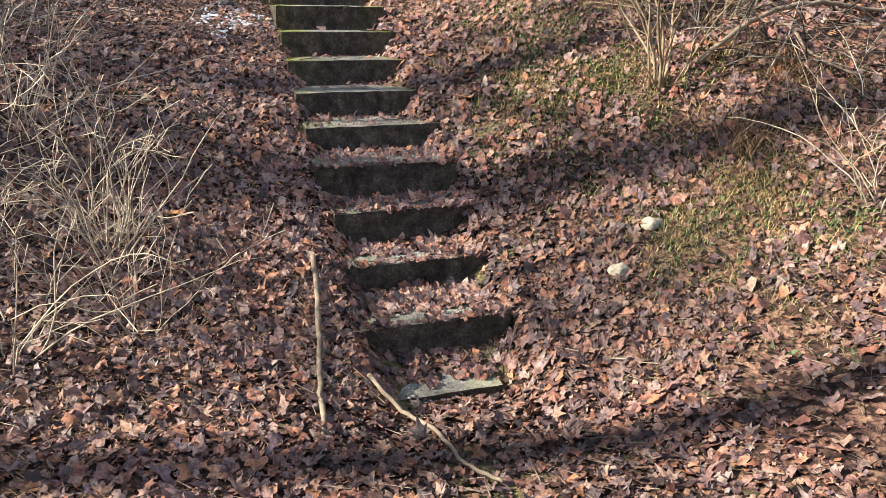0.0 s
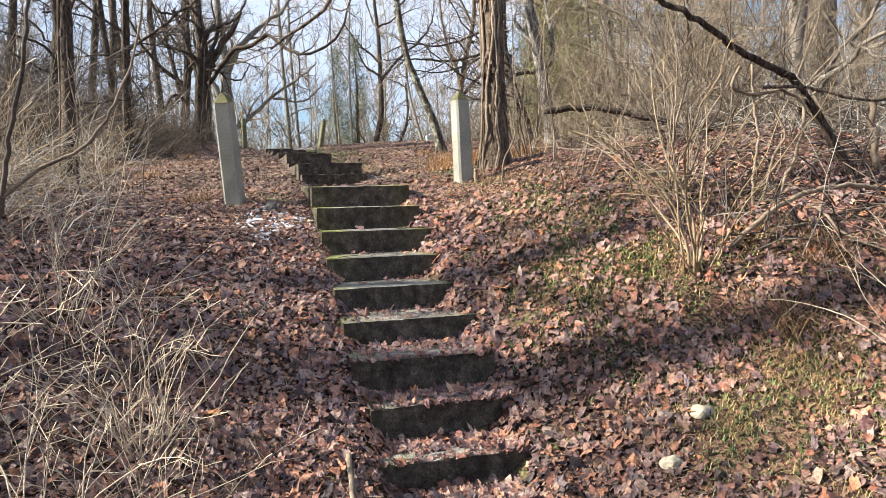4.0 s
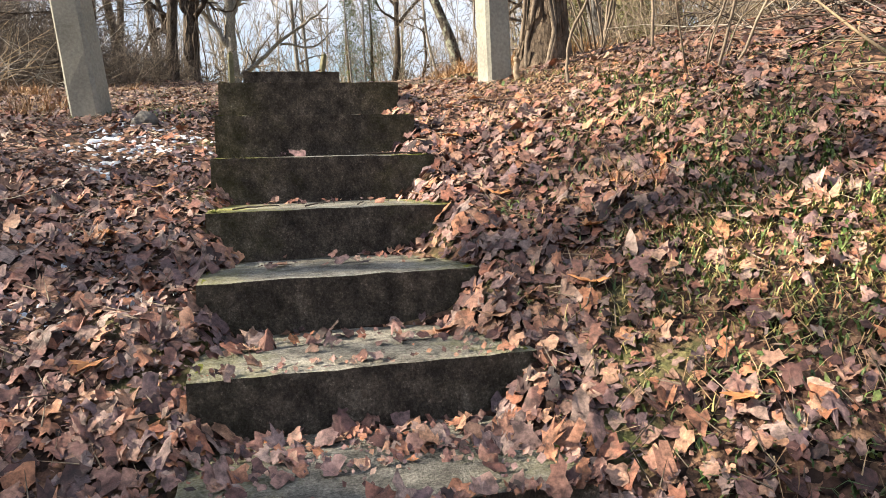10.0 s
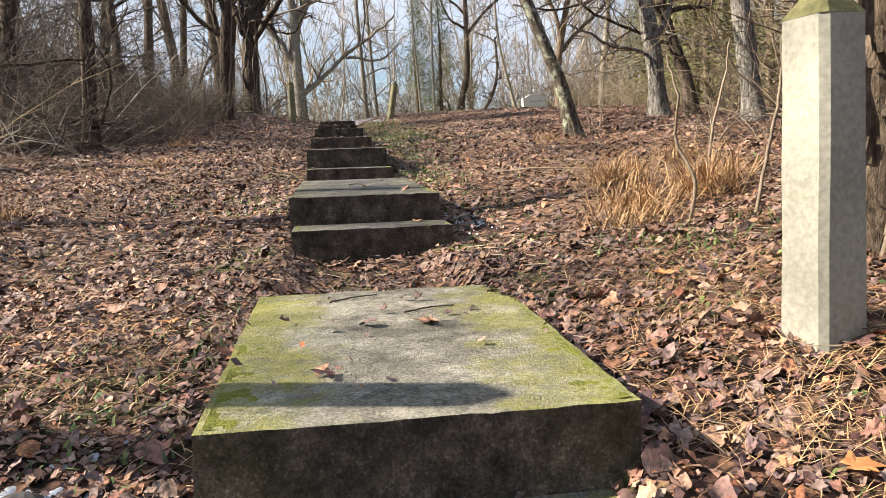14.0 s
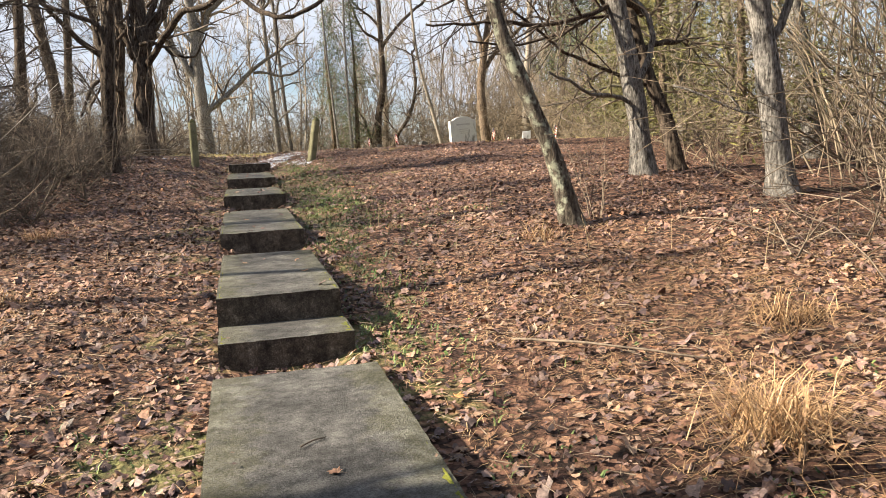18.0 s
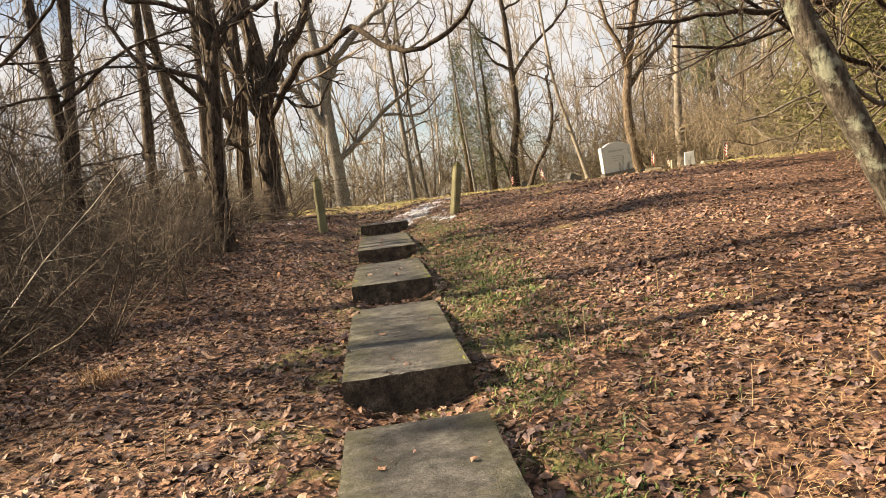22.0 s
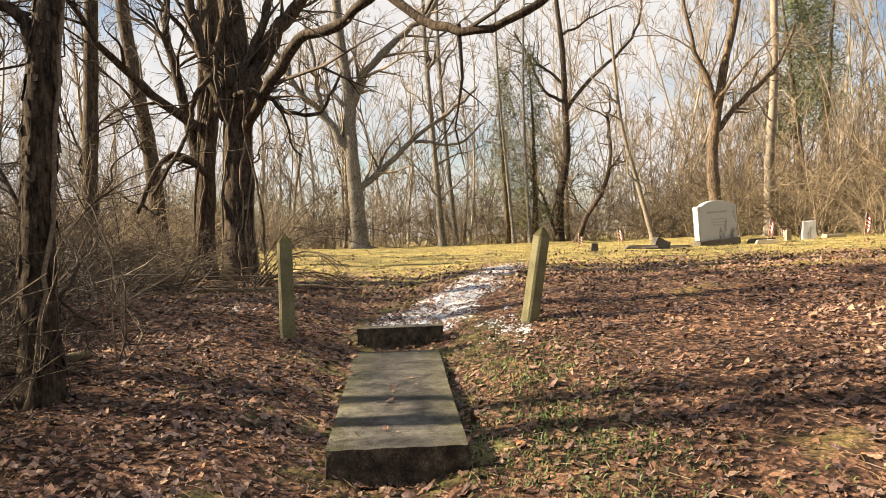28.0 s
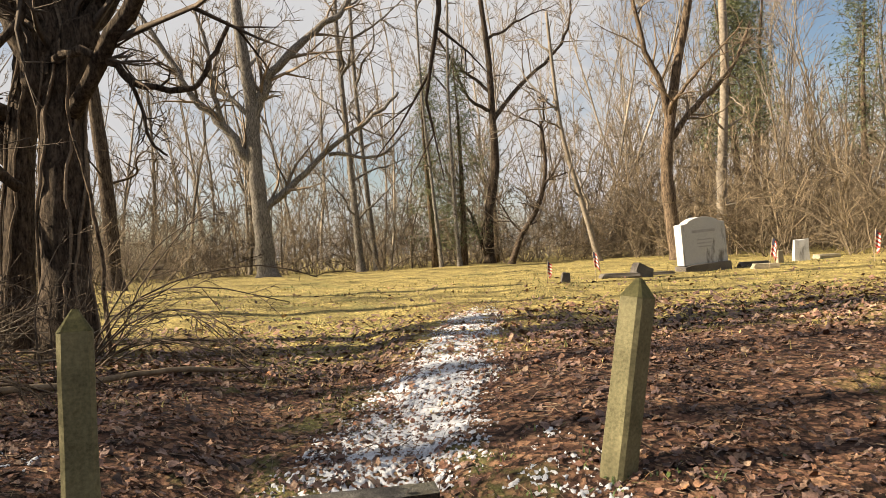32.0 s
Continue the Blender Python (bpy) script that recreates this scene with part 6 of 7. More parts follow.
def grave_flag(x, y, h, seed, lean=6.0):
    """A small striped flag hanging limp on a thin stick."""
    rng = random.Random(seed)
    e = thing("grave_flag", "small red and white striped flag on a stick", "flag", "flags by the graves", (x, y, gz(x, y)))
    e.rotation_euler = (radians(rng.uniform(-3, 3)), radians(lean), rng.uniform(-.5, .5))
    g = Geo()
    g.tube([Vector((0, 0, -.05)), Vector((0, 0, h))], [.006, .005], 6)
    part("stick", g.mesh("stick", MAT_STALK), e)
    n = 7
    fh, fw = h * .48, h * .30
    for i in range(n):
        s = Geo()
        z0, z1 = h - .02 - fh * i / n, h - .02 - fh * (i + 1) / n
        prev = None
        for k in range(7):
            u = k / 6
            px, py = .006 + u * fw * .55, .05 * math.sin(u * 7) * (0.4 + u)
            sag = -u * u * fh * .55
            a, b = Vector((px, py, z0 + sag)), Vector((px, py, z1 + sag))
            if prev:
                s.poly([prev[0], a, b, prev[1]])
                s.poly([p + Vector((0, .003, 0)) for p in (prev[1], b, a, prev[0])])
            prev = (a, b)
        part("stripe", s.mesh("stripe", MAT_RED if i % 2 == 0 else MAT_WHITE), e)
    c = Geo()
    c.box(.004, fw * .22, -.012, .02, h - .02 - fh * .42, h - .02)
    part("canton", c.mesh("canton", MAT_BLUE, True), e, "blue corner field")
    return e


for k, (x, y, h) in enumerate(((4.05, 28.6, .50), (5.09, 28.9, .70), (8.47, 28.76, .80), (10.94, 29.0, .80), (9.7, 30.4, .42))):
    grave_flag(x, y, h * .8, 40 + k, (4, -6, 8, 10, -5)[k])


# ---- snow ----
def snow_patch(name, label, x0, x1, y0, y1, inside, seed, cell=0.0085, fine=0.74, grain=66.0):
    """Thin broken snow: flecks and sheets that thin out to nothing at their rims."""
    xs, ys = np.arange(x0, x1, cell), np.arange(y0, y1, cell)
    gx, gy = np.meshgrid(xs, ys)
    flat = np.zeros(gx.shape)
    for i in range(gx.shape[0]):
        for j in range(gx.shape[1]):
            p = (gx[i, j], gy[i, j], seed)
            flat[i, j] = noise.fractal((p[0] * 4.5, p[1] * 4.5, seed), 1.0, 2.0, 3) * 0.22 + noise.noise((p[0] * 13, p[1] * 9, seed)) * 0.20 + noise.noise((p[0] * grain, p[1] * grain * .67, seed)) * fine
    amount = flat + inside(gx, gy)
    z = ground_z(gx, gy) + 0.004 + 0.035 * np.clip(amount - .04, -.3, .22)
    st = step_top(gx, gy)
    nx, ny = len(xs), len(ys)
    i = (np.arange(ny - 1)[:, None] * nx + np.arange(nx - 1)[None])
    cover = (amount[:-1, :-1] + amount[1:, :-1] + amount[:-1, 1:] + amount[1:, 1:]) / 4
    free = st[:-1, :-1] < -50
    i = i[(cover > -.10) & free]
    tris = np.concatenate([np.stack([i, i + 1, i + nx + 1], 1), np.stack([i, i + nx + 1, i + nx], 1)])
    v = np.stack([gx.ravel(), gy.ravel(), z.ravel()], 1)
    used, inv = np.unique(tris, return_inverse=True)
    me = array_mesh(name, v[used], inv.reshape(-1, 3), MAT_SNOW)
    me.polygons.foreach_set("use_smooth", [True] * len(me.polygons))
    return tagged(new(name, me), label, "snow", kind="stuff")


snow_patch("snow_patch", "thin broken snow among leaves by the stair post", -1.7, -.42, 0.9, 2.75, lambda x, y: -0.08 - ((x + .82) / .50) ** 2 * .36 - ((y - 2.0) / .70) ** 2 * .36, 3.1, fine=.40, grain=34.0)
snow_patch("snow_patch", "scattered snow flecks on the leafy bank", -1.5, -.42, -.1, 1.3, lambda x, y: -0.22 - ((x + .8) / .5) ** 2 * .4 - ((y - .7) / .6) ** 2 * .4, 4.2)
snow_patch("snow_patch", "small snow remnants beside the slab", .44, 1.0, 4.3, 5.8, lambda x, y: -0.20 - ((x - .62) / .22) ** 2 * .4 - ((y - 5.0) / .5) ** 2 * .5, 5.3)


def path_snow(x, y):
    mid = 0.20 + 0.33 * (y - 19.6)
    half = np.interp(y, (19.3, 20.5, 22.5, 25.5, 26.5), (.60, .58, .52, .40, .30))
    return 0.10 - 0.10 * smooth(21, 23.5, y) - np.abs((x - mid) / half) ** 2 * .50 - smooth(24.2, 26.0, y) * .45


snow_patch("snow_path", "trodden strip of thin white snow on the path", -.8, 3.4, 19.4, 26.6, path_snow, 6.4, cell=0.011)
snow_patch("snow_patch", "thin snow flecks left in the leaves by the thicket", -2.2, -1.0, 19.0, 20.2, lambda x, y: -0.26 - ((x + 1.6) / .5) ** 2 * .4 - ((y - 19.7) / .3) ** 2 * .4, 8.6, cell=0.011)
snow_patch("snow_patch", "scattered snow flecks beside the path", .45, 2.0, 18.0, 20.8, lambda x, y: -0.26 - ((x - 1.05) / .55) ** 2 * .4 - ((y - 19.0) / .9) ** 2 * .4, 7.5, cell=0.011)


# ---- leaf litter, weeds and dry grass ----
def leaf_shapes(points):
    """A few curled leaf outlines, lobed and plain."""
    rng = random.Random(9)
    shapes = []
    for s in range(9):
        lobes = s < 5
        pts = []
        n = points
        roll = rng.uniform(.3, 1.1)
        for i in range(n):
            a = math.pi * (-0.5 + 2 * (i + 0.5) / n) + rng.uniform(-.12, .12)
            if lobes:
                r = (0.98 if i % 2 else 0.62) * (0.72 + 0.34 * max(0, math.sin(a))) * rng.uniform(.8, 1.15)
            else:
                r = (0.42 + 0.55 * abs(math.sin(a))) * rng.uniform(.85, 1.15)
            x, y = r * math.cos(a), r * math.sin(a)
            z = roll * abs(x) * x * x + rng.uniform(-.14, .20) + (0.35 if s % 2 else -.1) * max(0, abs(y) - .45)
            pts.append((x * (1 - .25 * roll * abs(x)), y, z))
        v = np.array(pts)
        t = np.array([(0, i, i + 1) for i in range(1, n - 1)])
        shapes.append((v, t))
    return shapes


LOBES = ((-90, .16), (-58, .40), (-34, .36), (-8, .74), (8, .46), (24, .52), (45, .93), (62, .50), (76, .66), (90, 1.08), (104, .66), (118, .50), (135, .93), (156, .52), (172, .46), (188, .74), (214, .36), (238, .40))


def maple_shapes():
    """Curled, lobed maple leaves with a folded midrib."""
    rng = random.Random(29)
    shapes = []
    for s in range(8):
        fold, curl, twist = rng.uniform(.05, .75), rng.uniform(-.1, .8), rng.uniform(-.6, .6)
        ring, mid = [], []
        for ang, r in LOBES:
            a = radians(ang + rng.uniform(-6, 6))
            r *= rng.uniform(.82, 1.12)
            for out, q in ((mid, min(r * .55, .34)), (ring, r)):
                px, py = q * math.cos(a), q * math.sin(a)
                out.append((px * (1 - .3 * abs(fold) * abs(px)), py, fold * abs(px) + curl * q * q * q + twist * px * py + (rng.uniform(-.10, .16) if out is ring else rng.uniform(-.09, .11))))
        n = len(ring)
        t = [(0, i + 1, (i + 1) % n + 1) for i in range(n)]
        for i in range(n):
            j = (i + 1) % n
            t += [(1 + i, 1 + n + i, 1 + n + j), (1 + i, 1 + n + j, 1 + j)]
        shapes.append((np.array([(0, 0, 0)] + mid + ring), np.array(t)))
    return shapes


def lobed_shapes():
    """Lighter lobed leaves, a crumpled fan with five blunt tips; some are folded over or torn."""
    rng = random.Random(31)
    shapes = []
    for s in range(14):
        fold, curl, twist, torn = rng.uniform(-.15, .7), rng.uniform(-.2, .6), rng.uniform(-.45, .45), rng.uniform(0, 6.28)
        ring = []
        for ang, r in ((-90, .25), (-45, .62), (-8, .86), (20, .68), (50, .88), (70, .74), (90, .98), (112, .74), (132, .88), (160, .68), (188, .86), (225, .62)):
            a = radians(ang + rng.uniform(-10, 10))
            r *= rng.uniform(.72, 1.15)
            if s % 3 == 0 and abs((a - torn + 3.14) % 6.28 - 3.14) < .8:
                r *= .5
            px, py = r * math.cos(a), r * math.sin(a)
            ring.append((px * (1 - .45 * abs(fold) * abs(px)), py * (1 - .2 * abs(curl) * abs(py)), fold * abs(px) * .8 + curl * r ** 3 * .6 + twist * px * py + rng.uniform(-.20, .24)))
        n = len(ring)
        shapes.append((np.array([(0, 0, rng.uniform(-.08, .12))] + ring), np.array([(0, i + 1, (i + 1) % n + 1) for i in range(n)])))
    return shapes


def scatter(name, label, x, y, z, size, mat, rng, tilt=0.35, category="leaves", points=9):
    shapes = maple_shapes() if points > 14 else lobed_shapes() if points > 12 else leaf_shapes(points)
    vs, ts, base = [], [], 0
    which = rng.integers(0, len(shapes), len(x))
    eps = 0.06
    sx, sy = (ground_z(x + eps, y) - ground_z(x - eps, y)) / (2 * eps), (ground_z(x, y + eps) - ground_z(x, y - eps)) / (2 * eps)
    for s, (v, t) in enumerate(shapes):
        k = np.nonzero(which == s)[0]
        if not len(k):
            continue
        a = rng.uniform(0, 2 * np.pi, len(k))
        tx, ty = np.clip(sx[k], -.55, .55) + rng.normal(0, tilt, len(k)), np.clip(sy[k], -.55, .55) + rng.normal(0, tilt, len(k))
        sc = size[k]
        flip = rng.choice((-1.0, 1.0), len(k))
        asp = rng.uniform(.7, 1.15, len(k))
        lx, ly, lz = v[:, 0][None] * asp[:, None], v[:, 1][None], v[:, 2][None] * flip[:, None] * rng.uniform(.4, 1.3, len(k))[:, None]
        ca, sa = np.cos(a)[:, None], np.sin(a)[:, None]
        wx, wy = (lx * ca - ly * sa) * sc[:, None], (lx * sa + ly * ca) * sc[:, None]
        wz = lz * sc[:, None] + tx[:, None] * wx + ty[:, None] * wy
        low = wz.min(1, keepdims=True)
        lift = np.where(flip[:, None] < 0, -low * 0.75, -low * 0.45)
        P = np.stack([wx + x[k][:, None], wy + y[k][:, None], wz + z[k][:, None] + lift * 0.6 + 0.004], 2)
        vs.append(P.reshape(-1, 3))
        ts.append((t[None] + base + (np.arange(len(k)) * len(v))[:, None, None]).reshape(-1, 3))
        base += len(k) * len(v)
    me = array_mesh(name, np.concatenate(vs), np.concatenate(ts), mat)
    me.polygons.foreach_set("use_smooth", [True] * len(me.polygons))
    return tagged(new(name, me), label, category, kind="stuff")


def litter(name, label, count, x0, x1, y0, y1, seed, density, smin, smax, mat=MAT_LEAF, tilt=0.35, points=9):
    rng = np.random.default_rng(seed)
    x, y = rng.uniform(x0, x1, count * 4), rng.uniform(y0, y1, count * 4)
    keep = rng.random(count * 4) < density(x, y)
    x, y = x[keep][:count], y[keep][:count]
    st, gr = step_top(x, y), ground_z(x, y)
    z = np.maximum(st, gr) + rng.uniform(0, .012, len(x))
    return scatter(name, label, x, y, z, smin + (smax - smin) * rng.random(len(x)) ** 1.4, mat, rng, tilt, points=points)


def patchy(x, y):
    return np.clip(0.72 + 0.32 * np.sin(2.1 * x + 0.7 * y + 1.0) * np.sin(1.7 * y - 0.9 * x) + 0.30 * np.sin(5.3 * x - 2.2 * y) * np.sin(4.1 * y + 1.3 * x), 0.2, 1)


def bank_density(x, y):
    d = np.exp(-(np.maximum(0, np.abs(x) - 2.2) / 2.4) ** 2) * np.where(x > .6, patchy(x, y), 0.5 + 0.5 * patchy(x, y))
    open_turf = np.sin(2.3 * x + 1.9 * y + 0.6) * np.sin(2.9 * y - 1.4 * x + 2.0) + 0.6 * np.sin(6.1 * x - 3.3 * y) * np.sin(5.2 * y + 2.2 * x)
    d = d * (1 - 0.85 * smooth(0.9, 1.3, x) * smooth(0.05, 0.5, open_turf))
    d = d * (1 - 0.6 * np.exp(-((x - 1.45) / .55) ** 2 - ((y - .35) / .8) ** 2)) * (1 - 0.35 * np.exp(-((x - 2.3) / .6) ** 2 - ((y + 1.3) / .6) ** 2))
    d = d * (1 - 0.9 * np.exp(-((x + 1.0) / .42) ** 2 - ((y - 1.95) / .55) ** 2))
    st = step_top(x, y)
    on_step = st > ground_z(x, y) + 0.01
    tread = np.zeros_like(x)
    for y0, z0, a, b, y1, z1, skew in STEPS[:11]:
        front = np.clip((y - y0 - 0.15) / 0.15, 0, 1) + np.clip((x - 0.12) / 0.35, 0, 1) * np.clip((y - y0 - 0.10) / 0.1, 0, 1)
        fade = 1.0 if y0 < -.6 else (0.22 if y0 < 0.2 else (0.06 if y0 < 1.2 else 0.012))
        if y0 < -.6:
            front = front + np.clip((y - y0 - 0.11) / 0.10, 0, 1) * np.clip((np.abs(x) - .15) / .2, 0.40, 1) + np.clip((x - .18) / .15, 0, 1)
        here = (y > y0) & (y < y1)
        tread = np.where(here, np.clip(front, 0, 1) * fade, tread)
    return np.where(on_step, tread, d)


def big_leaf_density(x, y):
    return bank_density(x, y) * (1 - .8 * smooth(1.3, 2.0, y + .35 * np.clip(-x, 0, 1)))


def tread_density(x, y):
    d = np.zeros_like(x)
    for y0, z0, a, b, y1, z1, skew in STEPS[:5]:
        ragged = .05 * np.sin(23 * x + 7 * y0) + .04 * np.sin(41 * x + 3 * y0)
        back = smooth(.11, .22, y - y0 + ragged + .10 * smooth(.1, .4, x)) * (1.0 if y0 < -.6 else .12)
        d = np.where((y > y0 + .03) & (y < y1) & (step_top(x, y) > ground_z(x, y) + .01), back, d)
    return d


def slope_density(x, y):
    open_turf = np.sin(1.3 * x + 1.1 * y + 0.6) * np.sin(1.7 * y - 1.0 * x + 2.0) + 0.6 * np.sin(4.1 * x - 2.3 * y) * np.sin(3.2 * y + 2.2 * x)
    d = 0.95 * np.exp(-(np.maximum(0, np.abs(x - .6) - 2.9) / 2.8) ** 2) * (0.45 + 0.55 * patchy(x, y)) * (1 - .25 * smooth(14, 22, y))
    st = step_top(x, y)
    green = np.exp(-((x - .85) / .45) ** 2) * (0.45 + 0.35 * smooth(9, 12, y))
    return np.where(st > -50, 0.012, d * (1 - green) * (1 - 0.6 * smooth(1.0, 2.0, x) * smooth(0.1, 0.6, open_turf)))


litter("leaf_litter", "large curled maple leaves lying on the bank", 1700, -2.2, 2.6, -3.4, 2.4, 19, big_leaf_density, 0.036, 0.070, tilt=0.34, points=18)
litter("leaf_litter", "brown leaves drifted over the lower treads", 1300, -.48, .52, -1.96, .8, 20, tread_density, 0.018, 0.046, tilt=0.22, points=13)
litter("leaf_fragments", "crumbled leaves and dirt on the lower treads", 5000, -.48, .52, -1.96, .8, 21, tread_density, 0.006, 0.016, tilt=0.2, points=4)
litter("leaf_litter", "thick brown and russet fallen maple leaves on the bank", 24000, -4.2, 5, -3.8, 3.2, 11, big_leaf_density, 0.024, 0.058, tilt=0.26, points=13)
litter("leaf_litter", "small grey-brown leaves matted round the landing", 9000, -4.2, 5, 1.2, 4.6, 23, bank_density, 0.016, 0.034, MAT_LEAF_WARM, 0.26, 13)
litter("leaf_fragments", "small broken brown leaves packed on the bank", 70000, -3.6, 4, -3.4, 4.2, 16, bank_density, 0.008, 0.022, tilt=0.34, points=4)
litter("leaf_litter", "matted brown fallen leaves on the open slope", 32000, -5, 7.5, 3.6, 22.5, 12, slope_density, 0.024, 0.051, MAT_LEAF_WARM, 0.28, 13)
litter("leaf_fragments", "small broken leaves matted on the open slope", 60000, -5, 7.5, 4.0, 22.5, 17, slope_density, 0.010, 0.024, MAT_LEAF_WARM, 0.30, 4)
litter("leaf_litter", "scattered brown leaves on the far grass", 16000, -5, 13, 22, 30, 13, lambda x, y: np.clip(1.0 - smooth(21.5, 26.5, y), 0.03, 1) * np.where(np.abs(x - .2 - .33 * (y - 19.6)) < .5, .25, 1.0), 0.022, 0.05, MAT_LEAF_WARM, points=6)
litter("leaf_litter", "dark leaves lying on the snow", 1100, -1.6, 3, 1.2, 25, 14, lambda x, y: ((np.abs(x - .2 - .33 * (y - 19.6)) < .5) & (y > 19.7)) | ((np.abs(x + .95) < .45) & (y < 2.7)), 0.015, 0.04)
litter("leaf_fragments", "dark leaf crumbs and grass tips in the snow", 20000, -1.6, 3, 1.2, 26, 15, lambda x, y: ((np.abs(x - .2 - .33 * (y - 19.6)) < .62) & (y > 19.5)) | ((np.abs(x + .95) < .5) & (y < 2.7)), 0.007, 0.020, points=4)


def weed_density(x, y):
    spots = ((2.6, 5.9, .3, .25), (1.9, 6.6, .25, .25), (1.5, 5.2, .2, .2), (3.3, 7.0, .3, .3), (-1.3, 4.6, .25, .3), (1.35, 2.25, .3, .25), (.95, 2.9, .3, .4), (-.95, 2.75, .35, .3), (-.7, 3.4, .2, .4), (1.5, -2.5, .25, .15), (1.0, -2.15, .15, .12), (1.9, -2.6, .3, .15), (1.2, -1.75, .2, .2), (1.35, .0, .35, .2), (1.7, .5, .45, .5), (2.1, -.7, .4, .4), (1.25, -.5, .3, .3), (2.3, -1.6, .4, .3), (1.4, 3.1, .4, .4), (1.7, 1.6, .4, .5), (-1.45, .5, .25, .25), (-1.3, -.9, .3, .3), (.8, 7.4, .25, .5), (.85, 9.0, .3, .7), (.9, 13.6, .35, 1.2), (.95, 16.4, .4, 1.2), (-.75, 5.6, .2, .4), (1.1, 18.2, .5, .8), (-1.3, 17.2, .4, .6))
    d = np.zeros_like(x)
    for cx, cy, sx, sy in spots:
        d = np.maximum(d, np.exp(-((x - cx) / sx) ** 2 - ((y - cy) / sy) ** 2))
    d = d * np.clip(0.3 + 1.2 * np.sin(9.0 * x + 2 * y) * np.sin(8.0 * y - 3 * x), 0, 1)
    return np.where(step_top(x, y) > -50, 0, d)


litter("low_weeds", "small green round-leaved weeds between fallen leaves", 15000, -1.8, 3, -2.9, 19.2, 18, weed_density, 0.008, 0.019, MAT_GREEN, 0.5, 5)


def tufts(name, label, spots, blades, h, mat, seed, spread=.05, droop=.5, width=.0035, category="grass", laid=False):
    """Grass blades as thin folded strips."""
    rng = np.random.default_rng(seed)
    n = len(spots) * blades
    c = np.repeat(np.array(spots, float), blades, axis=0)
    c = c + rng.normal(0, spread, c.shape)
    c = c[step_top(c[:, 0], c[:, 1]) < -50]
    n = len(c)
    bx, by = c[:, 0], c[:, 1]
    bz = np.maximum(ground_z(bx, by), step_top(bx, by)) - .005
    a = rng.uniform(0, 2 * np.pi, n)
    ln = h * rng.uniform(.4, 1.1, n)
    out = rng.uniform(.35, 1, n) * droop
    dx, dy = np.cos(a), np.sin(a)
    w = width * rng.uniform(.6, 1.3, n)
    rows = []
    for u in (0, .55, 1.0):
        px, py = bx + dx * ln * out * u ** 1.6, by + dy * ln * out * u ** 1.6
        pz = bz + ln * (u - out * .6 * u ** 2.4)
        if laid:
            px, py = bx + dx * ln * u + dy * ln * .25 * (out - .8) * u * u, by + dy * ln * u - dx * ln * .25 * (out - .8) * u * u
            pz = ground_z(px, py) + .012 + ln * .34 * out * u * (1.08 - u)
        ww = w * (1 - u * .92)
        rows.append((np.stack([px - dy * ww, py + dx * ww, pz], 1), np.stack([px + dy * ww, py - dx * ww, pz], 1)))
    v = np.stack([r for pair in rows for r in pair], 1).reshape(-1, 3)
    t = np.array([q for k in range(2) for q in ((2 * k, 2 * k + 1, 2 * k + 3), (2 * k, 2 * k + 3, 2 * k + 2))])
    tris = (t[None] + (np.arange(n) * 6)[:, None, None]).reshape(-1, 3)
    return tagged(new(name, array_mesh(name, v, tris, mat)), label, category, kind="stuff")


grng = random.Random(15)


def blob(cx, cy, sx, sy, n):
    return [(grng.gauss(cx, sx), grng.gauss(cy, sy)) for _ in range(n)]


green = blob(1.15, -.2, .4, .5, 130) + blob(1.6, .9, .45, .6, 420) + blob(1.3, .3, .25, .35, 160) + blob(1.75, -.2, .25, .3, 90) + blob(2.2, -1.6, .5, .4, 220) + blob(2.7, -.7, .4, .4, 120) + blob(1.5, -1.0, .3, .3, 80) + blob(.75, 5.3, .15, .6, 30) + blob(.62, 7.3, .16, .4, 60) + blob(.75, 8.6, .2, .6, 50) + blob(.6, 9.9, .12, .4, 50)
green += blob(1.0, 12.4, .32, 1.4, 240) + blob(1.1, 16.2, .38, 1.2, 220) + blob(.85, 13.0, .3, 1.0, 200) + blob(.8, 15.5, .3, 1.2, 240) + blob(.7, 11.2, .2, .8, 90) + blob(-1.4, .4, .25, .3, 40) + blob(-.8, 3.0, .25, .4, 40) + blob(1.3, 3.6, .4, .4, 70) + blob(.9, 17.5, .35, 1.0, 90) + blob(-1.0, 6.2, .3, .4, 25) + blob(1.6, 10.8, .5, .8, 60)
tufts("green_weeds", "low green weeds and grass among the leaves", green, 9, .065, MAT_GREEN, 21, spread=.06, droop=1.1, width=.0065)
dry = blob(1.1, 2.7, .35, .6, 120) + blob(1.7, 2.2, .5, .5, 90) + blob(-.95, 3.1, .4, .5, 80) + blob(-1.8, 4.2, .6, .9, 110) + blob(2.3, 5.3, .8, .9, 76) + blob(4.0, 6.8, 1.0, .9, 68) + blob(2.0, 8.4, .8, .9, 44) + blob(-1.9, 8.3, .6, .8, 110) + blob(1.9, 10.2, .8, .9, 90)
